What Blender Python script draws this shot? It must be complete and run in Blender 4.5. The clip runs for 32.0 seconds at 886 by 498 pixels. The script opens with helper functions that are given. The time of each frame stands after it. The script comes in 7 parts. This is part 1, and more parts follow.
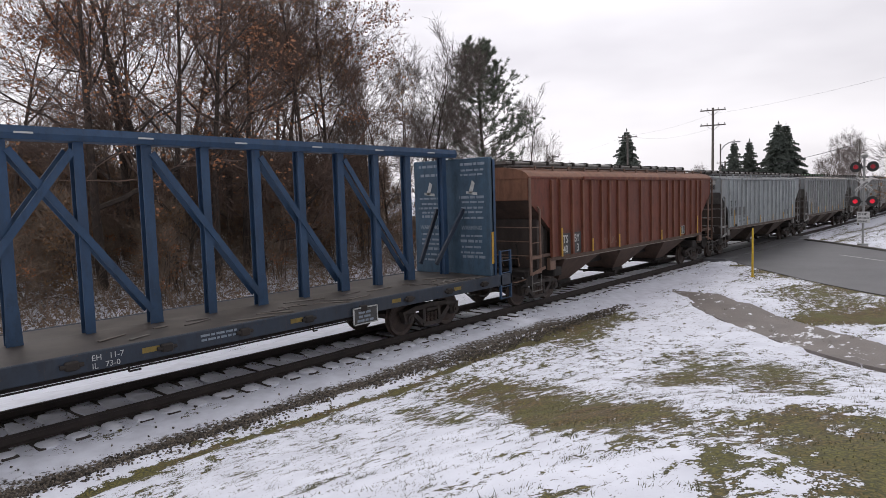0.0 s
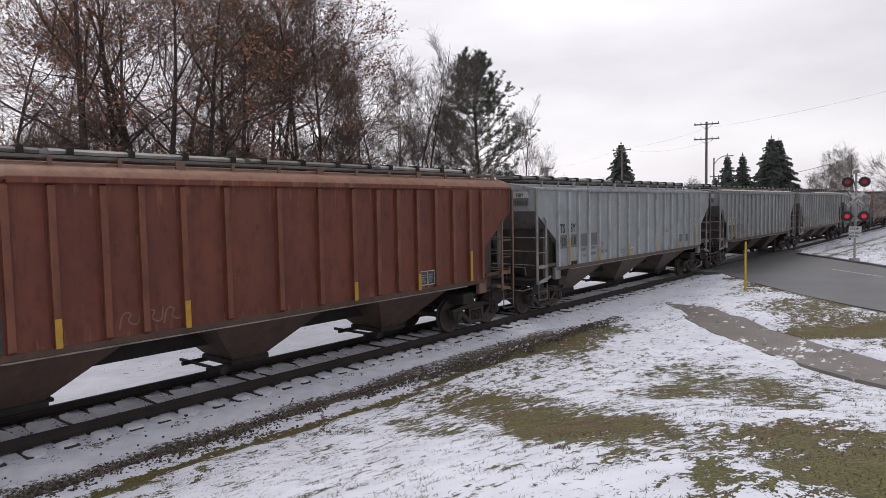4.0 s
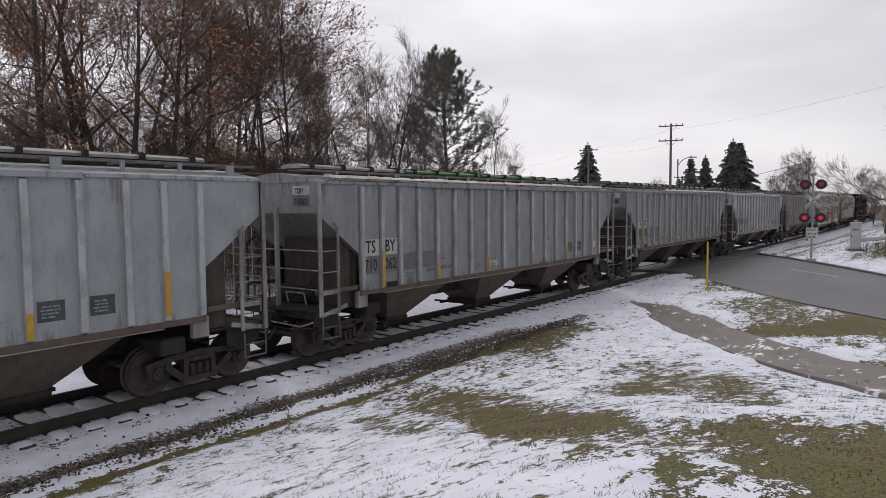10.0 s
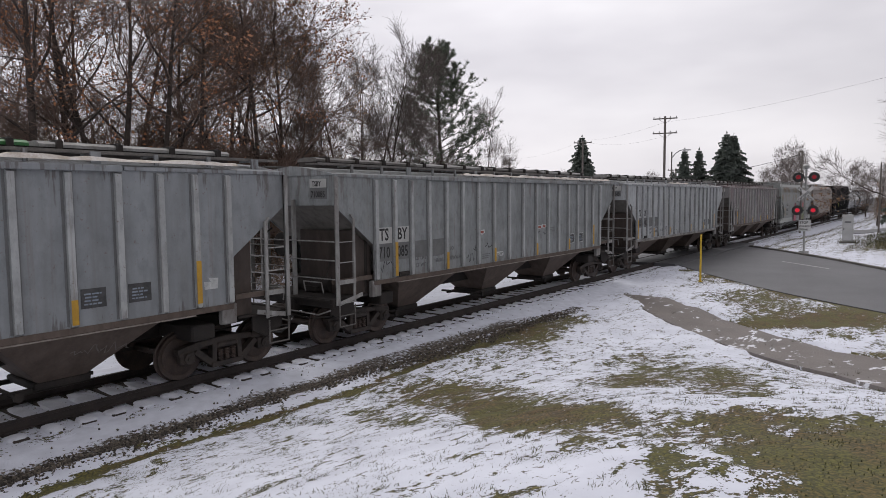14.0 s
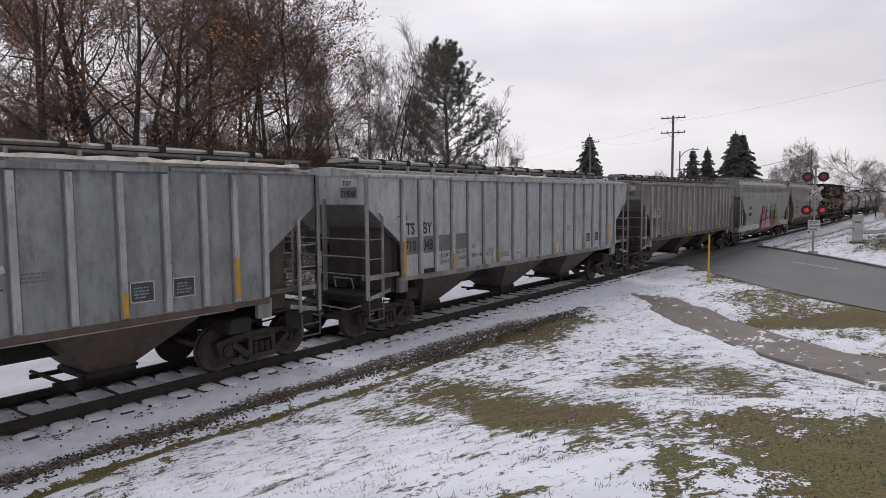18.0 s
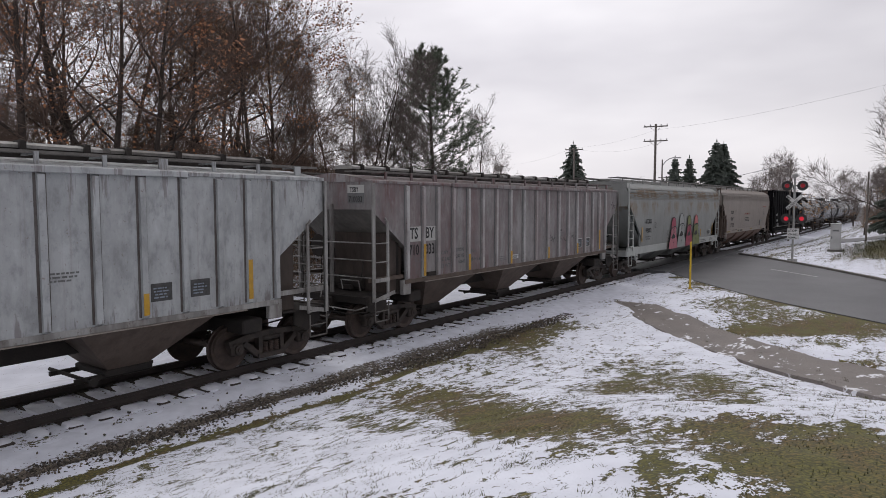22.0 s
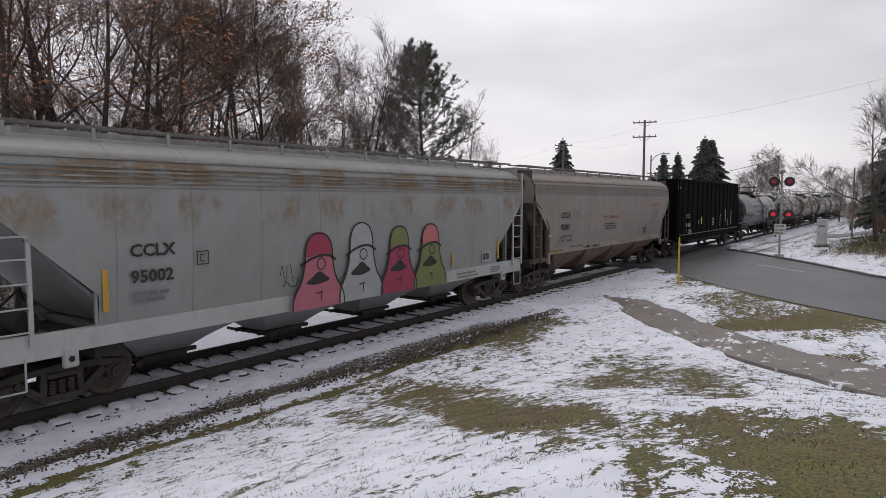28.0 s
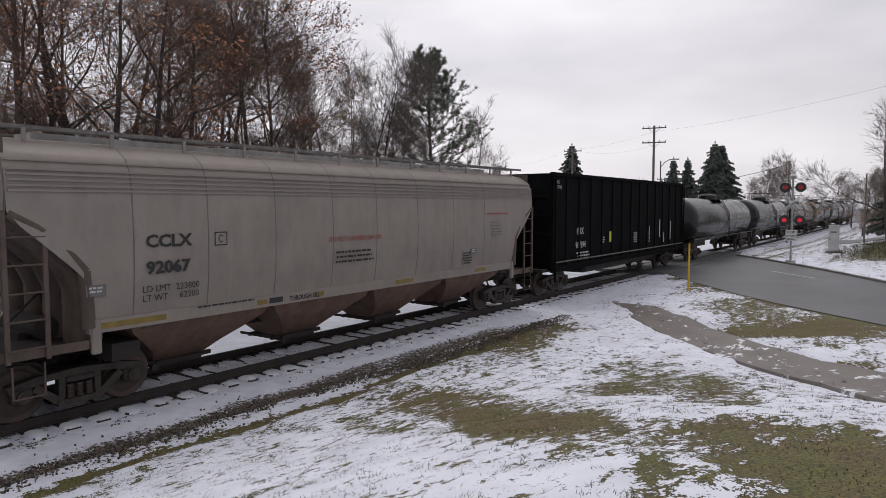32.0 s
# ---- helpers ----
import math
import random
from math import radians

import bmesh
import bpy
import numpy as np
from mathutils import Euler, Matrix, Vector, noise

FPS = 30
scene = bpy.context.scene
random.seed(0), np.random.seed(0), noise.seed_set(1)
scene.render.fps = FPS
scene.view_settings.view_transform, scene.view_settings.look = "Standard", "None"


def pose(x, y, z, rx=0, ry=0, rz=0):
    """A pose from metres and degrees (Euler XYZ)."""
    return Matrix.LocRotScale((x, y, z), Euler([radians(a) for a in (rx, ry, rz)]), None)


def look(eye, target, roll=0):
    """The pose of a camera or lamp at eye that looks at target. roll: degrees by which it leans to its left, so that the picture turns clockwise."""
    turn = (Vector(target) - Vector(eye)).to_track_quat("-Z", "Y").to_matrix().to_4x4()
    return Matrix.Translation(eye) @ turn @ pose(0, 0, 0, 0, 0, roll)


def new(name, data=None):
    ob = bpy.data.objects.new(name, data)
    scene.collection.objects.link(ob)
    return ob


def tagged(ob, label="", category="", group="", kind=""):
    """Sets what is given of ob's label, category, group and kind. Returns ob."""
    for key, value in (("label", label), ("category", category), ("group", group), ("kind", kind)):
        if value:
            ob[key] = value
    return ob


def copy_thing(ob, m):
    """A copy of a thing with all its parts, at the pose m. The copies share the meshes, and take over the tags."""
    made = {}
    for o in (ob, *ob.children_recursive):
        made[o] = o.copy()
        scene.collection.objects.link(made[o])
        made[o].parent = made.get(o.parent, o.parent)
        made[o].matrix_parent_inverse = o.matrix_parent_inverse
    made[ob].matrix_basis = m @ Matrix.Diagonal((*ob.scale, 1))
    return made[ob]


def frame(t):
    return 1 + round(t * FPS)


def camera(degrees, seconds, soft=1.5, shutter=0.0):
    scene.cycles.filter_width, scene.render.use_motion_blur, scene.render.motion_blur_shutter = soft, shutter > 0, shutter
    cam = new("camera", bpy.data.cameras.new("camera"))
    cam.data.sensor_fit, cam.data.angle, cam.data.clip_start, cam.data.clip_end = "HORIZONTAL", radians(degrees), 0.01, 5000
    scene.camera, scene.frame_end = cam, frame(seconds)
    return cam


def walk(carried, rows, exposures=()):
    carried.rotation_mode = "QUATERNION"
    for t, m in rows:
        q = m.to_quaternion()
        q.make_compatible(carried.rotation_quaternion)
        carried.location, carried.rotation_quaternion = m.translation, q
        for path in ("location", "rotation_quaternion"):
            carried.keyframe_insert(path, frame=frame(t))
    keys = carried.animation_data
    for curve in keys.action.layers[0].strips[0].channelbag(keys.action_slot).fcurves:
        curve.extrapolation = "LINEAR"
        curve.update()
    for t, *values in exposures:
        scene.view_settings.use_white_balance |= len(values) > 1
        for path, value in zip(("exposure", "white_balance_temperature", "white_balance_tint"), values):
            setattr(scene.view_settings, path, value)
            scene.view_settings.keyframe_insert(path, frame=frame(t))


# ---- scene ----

# ---- camera ----
EYE = (0.0, -12.29, 3.46)
cam = camera(68.0, 32.0, soft=0.7)
TURNS = [
    (0, 85.52, 1.66, -49.90), (0.5, 85.40, 1.20, -49.93), (1, 85.65, 1.08, -49.89), (1.5, 85.87, 1.21, -49.80),
    (2, 86.02, 1.21, -50.05), (2.5, 86.18, 1.18, -50.39), (4.5, 86.52, 0.97, -50.44), (5, 86.69, 0.25, -51.40),
    (5.5, 86.37, -0.24, -51.60), (6, 85.91, 0.15, -51.54), (6.5, 85.82, 0.15, -51.39), (7, 85.88, 0.57, -51.05),
    (7.5, 85.74, 0.74, -51.57), (8, 85.51, 0.42, -51.89), (8.5, 85.67, 0.28, -52.07), (9, 85.53, 0.27, -52.65),
    (9.5, 85.88, 0.18, -52.86), (10, 86.20, 0.48, -53.13), (10.5, 86.01, 0.55, -53.55), (11, 86.02, 0.57, -53.48),
    (11.5, 85.94, 0.52, -53.27), (12, 85.71, 0.53, -53.67), (12.5, 85.75, 0.48, -53.36), (13, 85.73, 0.60, -53.70),
    (13.5, 85.54, 0.57, -53.69), (14, 85.55, 0.47, -53.63), (14.5, 85.73, 0.49, -53.72), (16.5, 86.00, 0.47, -53.62),
    (17, 85.92, 0.46, -53.67), (17.5, 85.32, 0.49, -53.40), (18, 85.52, 0.44, -53.01), (18.5, 85.71, 0.39, -53.26),
    (19, 85.66, 0.26, -53.19), (19.5, 85.87, 0.25, -53.63), (20, 86.02, 0.33, -53.99), (20.5, 86.06, 0.08, -54.23),
    (21, 85.96, -0.05, -54.28), (21.5, 85.84, -0.16, -54.68), (22, 86.03, 0.01, -54.37), (22.5, 86.02, -0.03, -54.60),
    (23, 85.84, -0.05, -54.75), (23.5, 85.91, -0.26, -54.86), (24, 85.99, -0.23, -54.88), (24.5, 86.17, -0.33, -54.69),
    (25, 86.30, -0.20, -54.40), (25.5, 85.85, -0.36, -54.50), (26, 85.87, 0.04, -54.74), (26.5, 85.62, 0.21, -55.12),
    (28.5, 85.69, -0.08, -55.25), (29, 85.84, -0.34, -54.90), (29.5, 85.70, -0.37, -54.91), (30, 85.55, -0.32, -55.09),
    (30.5, 85.60, 0.06, -55.02), (31, 85.68, 0.13, -54.82), (31.5, 85.94, 0.21, -54.81), (32, 86.15, -0.02, -54.49),
]
walk(cam, [(t, pose(*EYE, rx, ry, rz)) for t, rx, ry, rz in TURNS], exposures=[(0.0, 0.57), (2.0, 0.57), (6.0, 0.42), (12.0, 0.37), (32.0, 0.35)])

# ---- world, sun ----
def build_world():
    """A closed winter overcast, brighter low over the road, with soft cloud."""
    w = bpy.data.worlds.new("overcast")
    scene.world = w
    w.use_nodes = True
    n, l = w.node_tree.nodes, w.node_tree.links
    n.clear()
    out, bg = n.new("ShaderNodeOutputWorld"), n.new("ShaderNodeBackground")
    sky = n.new("ShaderNodeTexSky")
    sky.sky_type, sky.sun_disc = "NISHITA", False
    sky.sun_elevation, sky.sun_rotation = radians(60), radians(20)
    sky.air_density, sky.dust_density = 1.0, 4.0
    dim = n.new("ShaderNodeMix")
    dim.data_type, dim.blend_type = "RGBA", "MULTIPLY"
    dim.inputs["Factor"].default_value = 1.0
    dim.inputs["B"].default_value = (0.09, 0.09, 0.09, 1)
    tc, mp = n.new("ShaderNodeTexCoord"), n.new("ShaderNodeMapping")
    mp.inputs["Scale"].default_value = (1.2, 1.2, 4.0)
    cloud = n.new("ShaderNodeTexNoise")
    cloud.inputs["Scale"].default_value, cloud.inputs["Detail"].default_value, cloud.inputs["Roughness"].default_value = 2.2, 4, 0.45
    ramp = n.new("ShaderNodeValToRGB")
    ramp.color_ramp.elements[0].position, ramp.color_ramp.elements[0].color = 0.3, (0.612, 0.588, 0.628, 1)
    ramp.color_ramp.elements[1].position, ramp.color_ramp.elements[1].color = 0.7, (0.853, 0.825, 0.856, 1)
    mix = n.new("ShaderNodeMix")
    mix.data_type = "RGBA"
    mix.inputs["Factor"].default_value = 0.9
    l.new(tc.outputs["Generated"], mp.inputs["Vector"])
    l.new(mp.outputs["Vector"], cloud.inputs["Vector"])
    l.new(cloud.outputs["Fac"], ramp.inputs["Fac"])
    l.new(sky.outputs["Color"], dim.inputs["A"])
    l.new(dim.outputs["Result"], mix.inputs["A"])
    l.new(ramp.outputs["Color"], mix.inputs["B"])
    # the cloud is thinner towards the hidden sun, north of the track
    sep, grad = n.new("ShaderNodeSeparateXYZ"), n.new("ShaderNodeMapRange")
    grad.inputs["From Min"].default_value, grad.inputs["From Max"].default_value = -0.8, 0.5
    grad.inputs["To Min"].default_value, grad.inputs["To Max"].default_value = 0.62, 1.0
    shade = n.new("ShaderNodeMix")
    shade.data_type, shade.blend_type = "RGBA", "MULTIPLY"
    shade.inputs["Factor"].default_value = 1.0
    l.new(tc.outputs["Generated"], sep.inputs["Vector"])
    l.new(sep.outputs["Y"], grad.inputs["Value"])
    l.new(mix.outputs["Result"], shade.inputs["A"])
    l.new(grad.outputs["Result"], shade.inputs["B"])
    l.new(shade.outputs["Result"], bg.inputs["Color"])
    bg.inputs["Strength"].default_value = 1.0
    l.new(bg.outputs["Background"], out.inputs["Surface"])


build_world()
sun = new("sun", bpy.data.lights.new("sun", "SUN"))
sun.data.energy, sun.data.angle, sun.data.color = 0.6, radians(25), (1.0, 0.97, 0.93)
sun.matrix_world = look((0, 0, 50), (-10, -26, 0))

# ---- materials ----
def rgb(c):
    return (*c, 1) if len(c) == 3 else c


class Nodes:
    """A short way to wire a material."""

    def __init__(self, name, rough=0.7, metal=0.0):
        self.m = bpy.data.materials.new(name)
        self.m.use_nodes = True
        self.n, self.l = self.m.node_tree.nodes, self.m.node_tree.links
        self.b = self.n["Principled BSDF"]
        self.b.inputs["Roughness"].default_value, self.b.inputs["Metallic"].default_value = rough, metal
        self.tc = self.n.new("ShaderNodeTexCoord")
        self.info = self.n.new("ShaderNodeObjectInfo")

    def coords(self, scale=(1, 1, 1), shift=True):
        """Object space in metres, moved by the object's random number."""
        mp = self.n.new("ShaderNodeMapping")
        mp.inputs["Scale"].default_value = scale
        self.l.new(self.tc.outputs["Object"], mp.inputs["Vector"])
        if shift:
            k = self.n.new("ShaderNodeMath")
            k.operation = "MULTIPLY"
            k.inputs[1].default_value = 37.0
            self.l.new(self.info.outputs["Random"], k.inputs[0])
            self.l.new(k.outputs[0], mp.inputs["Location"])
        return mp.outputs["Vector"]

    def noise(self, vec, scale, detail=3, rough=0.55):
        t = self.n.new("ShaderNodeTexNoise")
        t.inputs["Scale"].default_value, t.inputs["Detail"].default_value, t.inputs["Roughness"].default_value = scale, detail, rough
        self.l.new(vec, t.inputs["Vector"])
        return t.outputs["Fac"]

    def ramp(self, fac, lo, hi):
        r = self.n.new("ShaderNodeMapRange")
        r.inputs["From Min"].default_value, r.inputs["From Max"].default_value = lo, hi
        self.l.new(fac, r.inputs["Value"])
        return r.outputs["Result"]

    def math(self, op, a, b):
        k = self.n.new("ShaderNodeMath")
        k.operation = op
        for i, v in enumerate((a, b)):
            if isinstance(v, (int, float)):
                k.inputs[i].default_value = v
            else:
                self.l.new(v, k.inputs[i])
        return k.outputs[0]

    def mix(self, fac, a, b, blend="MIX"):
        x = self.n.new("ShaderNodeMix")
        x.data_type, x.blend_type = "RGBA", blend
        for key, v in (("Factor", fac), ("A", a), ("B", b)):
            if isinstance(v, (int, float)):
                x.inputs[key].default_value = v
            elif isinstance(v, tuple):
                x.inputs[key].default_value = rgb(v)
            else:
                self.l.new(v, x.inputs[key])
        return x.outputs["Result"]

    def attribute(self, name):
        a = self.n.new("ShaderNodeAttribute")
        a.attribute_name = name
        return a.outputs["Fac"]

    def bump(self, height, strength=0.3, distance=0.01):
        b = self.n.new("ShaderNodeBump")
        b.inputs["Strength"].default_value, b.inputs["Distance"].default_value = strength, distance
        self.l.new(height, b.inputs["Height"])
        self.l.new(b.outputs["Normal"], self.b.inputs["Normal"])

    def done(self, color, rough=None):
        if isinstance(color, tuple):
            self.b.inputs["Base Color"].default_value = rgb(color)
        else:
            self.l.new(color, self.b.inputs["Base Color"])
        if rough is not None:
            self.l.new(rough, self.b.inputs["Roughness"])
        return self.m


def plain(name, c, c2=None, rough=0.7, metal=0.0, scale=3.0, fine=40.0, bump=0.2, dist=0.004):
    """Two-scale mottling between c and c2."""
    q = Nodes(name, rough, metal)
    c2 = c2 or tuple(v * 0.7 for v in c)
    v = q.coords()
    big, small = q.noise(v, scale, 4), q.noise(v, fine, 3)
    f = q.math("ADD", q.math("MULTIPLY", q.ramp(big, 0.35, 0.65), 0.7), q.math("MULTIPLY", q.ramp(small, 0.35, 0.65), 0.3))
    if bump:
        q.bump(small, bump, dist)
    return q.done(q.mix(f, c, c2))


def car_paint(name, c, streak, rust=(0.12, 0.05, 0.025), streaks=0.5, rusting=0.3, blotch=None, blotches=0.0, rough=0.62, band=None, runs=0.0, run_tint=(0.085, 0.022, 0.016), mottle=1.0):
    """Weathered paint: rain streaks down the sheet, faded fields, rust specks."""
    q = Nodes(name, rough)
    v, s = q.coords((1, 1, 1)), q.coords((1.0, 1.0, 0.07))
    col = q.mix(q.math("MULTIPLY", q.ramp(q.noise(s, 3.2, 4, 0.55), 0.42, 0.70), streaks * 0.75), c, streak)
    col = q.mix(q.math("MULTIPLY", q.ramp(q.noise(v, 0.9, 5, 0.65), 0.40, 0.62), 0.3 + 0.3 * mottle), col, tuple(x * 0.66 for x in c))
    if blotch:
        b = q.coords((1.0, 1.0, 0.3))
        col = q.mix(q.math("MULTIPLY", q.ramp(q.noise(b, 1.1, 5, 0.7), 0.42, 0.62), blotches), col, blotch)
    if band:
        sep = q.n.new("ShaderNodeSeparateXYZ")
        q.l.new(q.tc.outputs["Object"], sep.inputs["Vector"])
        upper = q.math("MULTIPLY", q.ramp(sep.outputs["Z"], 3.62, 3.78), q.ramp(sep.outputs["Z"], 4.25, 4.05))
        lower = q.math("MULTIPLY", q.ramp(sep.outputs["Z"], 2.75, 3.2), q.ramp(sep.outputs["Z"], 3.62, 3.45))
        smear = q.noise(q.coords((0.75, 1, 0.35)), 1.15, 4, 0.6)
        grain = q.ramp(q.noise(q.coords((1.0, 1, 0.6)), 7.0, 4, 0.7), 0.30, 0.62)
        col = q.mix(q.math("MULTIPLY", q.math("MULTIPLY", upper, q.ramp(smear, 0.46, 0.55)), 0.78), col, band)
        col = q.mix(q.math("MULTIPLY", q.math("MULTIPLY", lower, q.ramp(smear, 0.48, 0.56)), q.math("MULTIPLY", grain, 0.75)), col, band)
    # chalky and sooty mottling, hand-sized
    mott = q.noise(q.coords((1.0, 1.0, 0.45)), 4.2, 6, 0.72)
    col = q.mix(q.math("MULTIPLY", q.ramp(mott, 0.50, 0.66), 0.7 * mottle), col, tuple(x * 0.5 for x in c))
    col = q.mix(q.math("MULTIPLY", q.ramp(mott, 0.46, 0.32), 0.35 * mottle), col, tuple(min(0.8, x * 1.35) for x in c))
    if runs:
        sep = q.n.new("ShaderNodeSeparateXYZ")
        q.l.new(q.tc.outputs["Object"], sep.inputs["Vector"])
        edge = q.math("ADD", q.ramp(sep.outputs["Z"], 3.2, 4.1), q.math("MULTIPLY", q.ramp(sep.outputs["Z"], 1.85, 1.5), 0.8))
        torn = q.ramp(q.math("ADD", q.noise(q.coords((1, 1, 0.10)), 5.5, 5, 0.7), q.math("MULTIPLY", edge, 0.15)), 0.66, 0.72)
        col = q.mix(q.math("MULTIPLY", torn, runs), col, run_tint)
    speck = q.ramp(q.noise(v, 14, 5, 0.7), 0.62, 0.69)
    col = q.mix(q.math("MULTIPLY", speck, rusting), col, rust)
    run = q.math("MULTIPLY", q.ramp(q.noise(q.coords((1, 1, 0.03)), 9, 4, 0.6), 0.6, 0.75), rusting * 0.45)
    col = q.mix(run, col, rust)
    q.bump(q.noise(v, 2.2, 3), 0.25, 0.02)
    return q.done(col)


M = {}
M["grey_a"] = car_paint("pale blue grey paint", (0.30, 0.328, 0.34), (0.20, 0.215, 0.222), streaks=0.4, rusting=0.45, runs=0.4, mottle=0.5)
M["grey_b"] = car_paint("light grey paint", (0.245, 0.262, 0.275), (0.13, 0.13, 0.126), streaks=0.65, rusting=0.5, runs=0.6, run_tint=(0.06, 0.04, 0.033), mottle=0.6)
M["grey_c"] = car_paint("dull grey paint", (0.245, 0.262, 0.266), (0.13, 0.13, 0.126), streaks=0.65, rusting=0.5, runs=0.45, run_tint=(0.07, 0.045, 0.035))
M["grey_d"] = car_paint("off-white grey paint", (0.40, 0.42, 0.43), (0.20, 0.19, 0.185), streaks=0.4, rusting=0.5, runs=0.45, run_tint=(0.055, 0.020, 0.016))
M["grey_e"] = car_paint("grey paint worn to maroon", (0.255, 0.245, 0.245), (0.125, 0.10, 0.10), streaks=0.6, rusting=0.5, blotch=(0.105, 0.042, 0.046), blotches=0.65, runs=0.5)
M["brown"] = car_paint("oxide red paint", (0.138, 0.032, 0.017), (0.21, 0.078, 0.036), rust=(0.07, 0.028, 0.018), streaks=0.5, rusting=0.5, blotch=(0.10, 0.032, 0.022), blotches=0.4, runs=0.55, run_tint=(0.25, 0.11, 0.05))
M["brown_end"] = car_paint("faded oxide red paint", (0.23, 0.105, 0.060), (0.09, 0.037, 0.024), streaks=0.6, rusting=0.6)
M["post_grey"] = car_paint("pale worn post paint", (0.38, 0.395, 0.395), (0.21, 0.20, 0.19), streaks=0.5, rusting=0.7, runs=0.4, run_tint=(0.06, 0.035, 0.03))
M["post_pale"] = car_paint("pale blue grey post paint", (0.40, 0.43, 0.44), (0.25, 0.26, 0.26), streaks=0.4, rusting=0.6)
M["post_brown"] = car_paint("worn oxide red post paint", (0.17, 0.056, 0.030), (0.22, 0.10, 0.055), rust=(0.06, 0.025, 0.018), streaks=0.5, rusting=0.5)
M["post_e"] = car_paint("chalky worn grey post paint", (0.42, 0.42, 0.42), (0.22, 0.16, 0.15), streaks=0.5, rusting=0.7, blotch=(0.15, 0.06, 0.06), blotches=0.35)
M["worn_bar"] = car_paint("chipped grey bar paint", (0.34, 0.34, 0.33), (0.10, 0.085, 0.075), rust=(0.06, 0.035, 0.026), streaks=0.7, rusting=0.8, blotch=(0.07, 0.052, 0.045), blotches=0.75)
M["worn_brown"] = car_paint("chipped tan bar paint", (0.20, 0.12, 0.085), (0.08, 0.04, 0.03), rust=(0.05, 0.025, 0.02), streaks=0.6, rusting=0.7)
M["cream_f"] = car_paint("pale grey paint", (0.262, 0.274, 0.266), (0.20, 0.185, 0.155), streaks=0.3, rusting=0.1, band=(0.165, 0.092, 0.030), mottle=0.15)
M["white_f"] = car_paint("white sill paint", (0.40, 0.42, 0.405), (0.30, 0.29, 0.27), streaks=0.3, rusting=0.15, mottle=0.3)
M["cream_g"] = car_paint("beige grey paint", (0.250, 0.219, 0.196), (0.15, 0.13, 0.11), streaks=0.3, rusting=0.1, mottle=0.25)
M["blue_faded"] = car_paint("faded teal blue paint", (0.040, 0.085, 0.135), (0.06, 0.085, 0.105), rust=(0.05, 0.04, 0.035), streaks=0.6, rusting=0.4)
M["blue"] = car_paint("dark blue paint", (0.022, 0.060, 0.128), (0.034, 0.058, 0.085), rust=(0.05, 0.035, 0.03), streaks=0.5, rusting=0.4)
M["black_h"] = car_paint("black paint", (0.005, 0.005, 0.006), (0.011, 0.010, 0.010), streaks=0.5, rusting=0.05, rough=0.8)
M["tank"] = car_paint("glossy black tank paint", (0.008, 0.008, 0.009), (0.022, 0.021, 0.02), streaks=0.5, rusting=0.1, rough=0.2)
for key, level in (("black_h", 0.05), ("tank", 0.35)):
    M[key].node_tree.nodes["Principled BSDF"].inputs["Specular IOR Level"].default_value = level
M["underside"] = plain("grimed steel", (0.034, 0.027, 0.023), (0.012, 0.0105, 0.010), rough=0.85, scale=2.0)
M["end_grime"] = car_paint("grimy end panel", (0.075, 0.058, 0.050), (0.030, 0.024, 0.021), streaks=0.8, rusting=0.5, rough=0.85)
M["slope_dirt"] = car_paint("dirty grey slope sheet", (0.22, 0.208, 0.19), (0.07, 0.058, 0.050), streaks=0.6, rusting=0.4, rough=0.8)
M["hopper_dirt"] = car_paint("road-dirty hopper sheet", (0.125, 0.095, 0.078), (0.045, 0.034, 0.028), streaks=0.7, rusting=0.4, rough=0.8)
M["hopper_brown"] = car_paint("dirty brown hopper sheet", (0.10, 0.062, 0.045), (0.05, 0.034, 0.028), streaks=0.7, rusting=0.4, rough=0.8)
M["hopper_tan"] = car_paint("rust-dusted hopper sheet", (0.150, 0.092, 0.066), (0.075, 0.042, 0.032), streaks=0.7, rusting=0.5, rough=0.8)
# rust and dust as on the bays, with the open end's shade painted in
M["end_dusty_shade"] = car_paint("dusty rusted end sheet", (0.115, 0.086, 0.070), (0.045, 0.031, 0.025), streaks=0.8, rusting=0.4, rough=0.85)
M["truck"] = plain("greasy cast steel", (0.050, 0.037, 0.030), (0.014, 0.012, 0.011), rough=0.7, scale=6.0)
M["wheel"] = plain("rusty wheel steel", (0.080, 0.056, 0.045), (0.036, 0.027, 0.024), rough=0.6, metal=0.3, scale=5.0)
M["rail"] = plain("rusty rail web", (0.040, 0.030, 0.027), (0.022, 0.018, 0.017), rough=0.8, scale=4.0)
M["tie"] = plain("weathered creosoted wood", (0.055, 0.043, 0.036), (0.03, 0.025, 0.022), rough=0.9, scale=7.0)
M["galv"] = plain("galvanised steel", (0.36, 0.36, 0.35), (0.25, 0.25, 0.24), rough=0.5, metal=0.4, scale=8.0)
M["walkway"] = plain("grimy walkway steel", (0.16, 0.15, 0.14), (0.08, 0.075, 0.07), rough=0.7, scale=5)
M["grain_dust"] = plain("pale dust on a steel lip", (0.33, 0.30, 0.27), (0.16, 0.135, 0.115), rough=0.9, scale=3.0, fine=25)
M["hatch_white"] = plain("pale fibreglass hatch", (0.30, 0.30, 0.29), (0.15, 0.145, 0.135), rough=0.6, scale=2.5)
M["hatch_green"] = plain("green hatch cover", (0.03, 0.17, 0.035), (0.02, 0.10, 0.03), rough=0.5, scale=2.5)
M["yellow"] = plain("yellow reflective tape", (0.50, 0.29, 0.025), (0.38, 0.21, 0.02), rough=0.5, scale=9.0, bump=0)
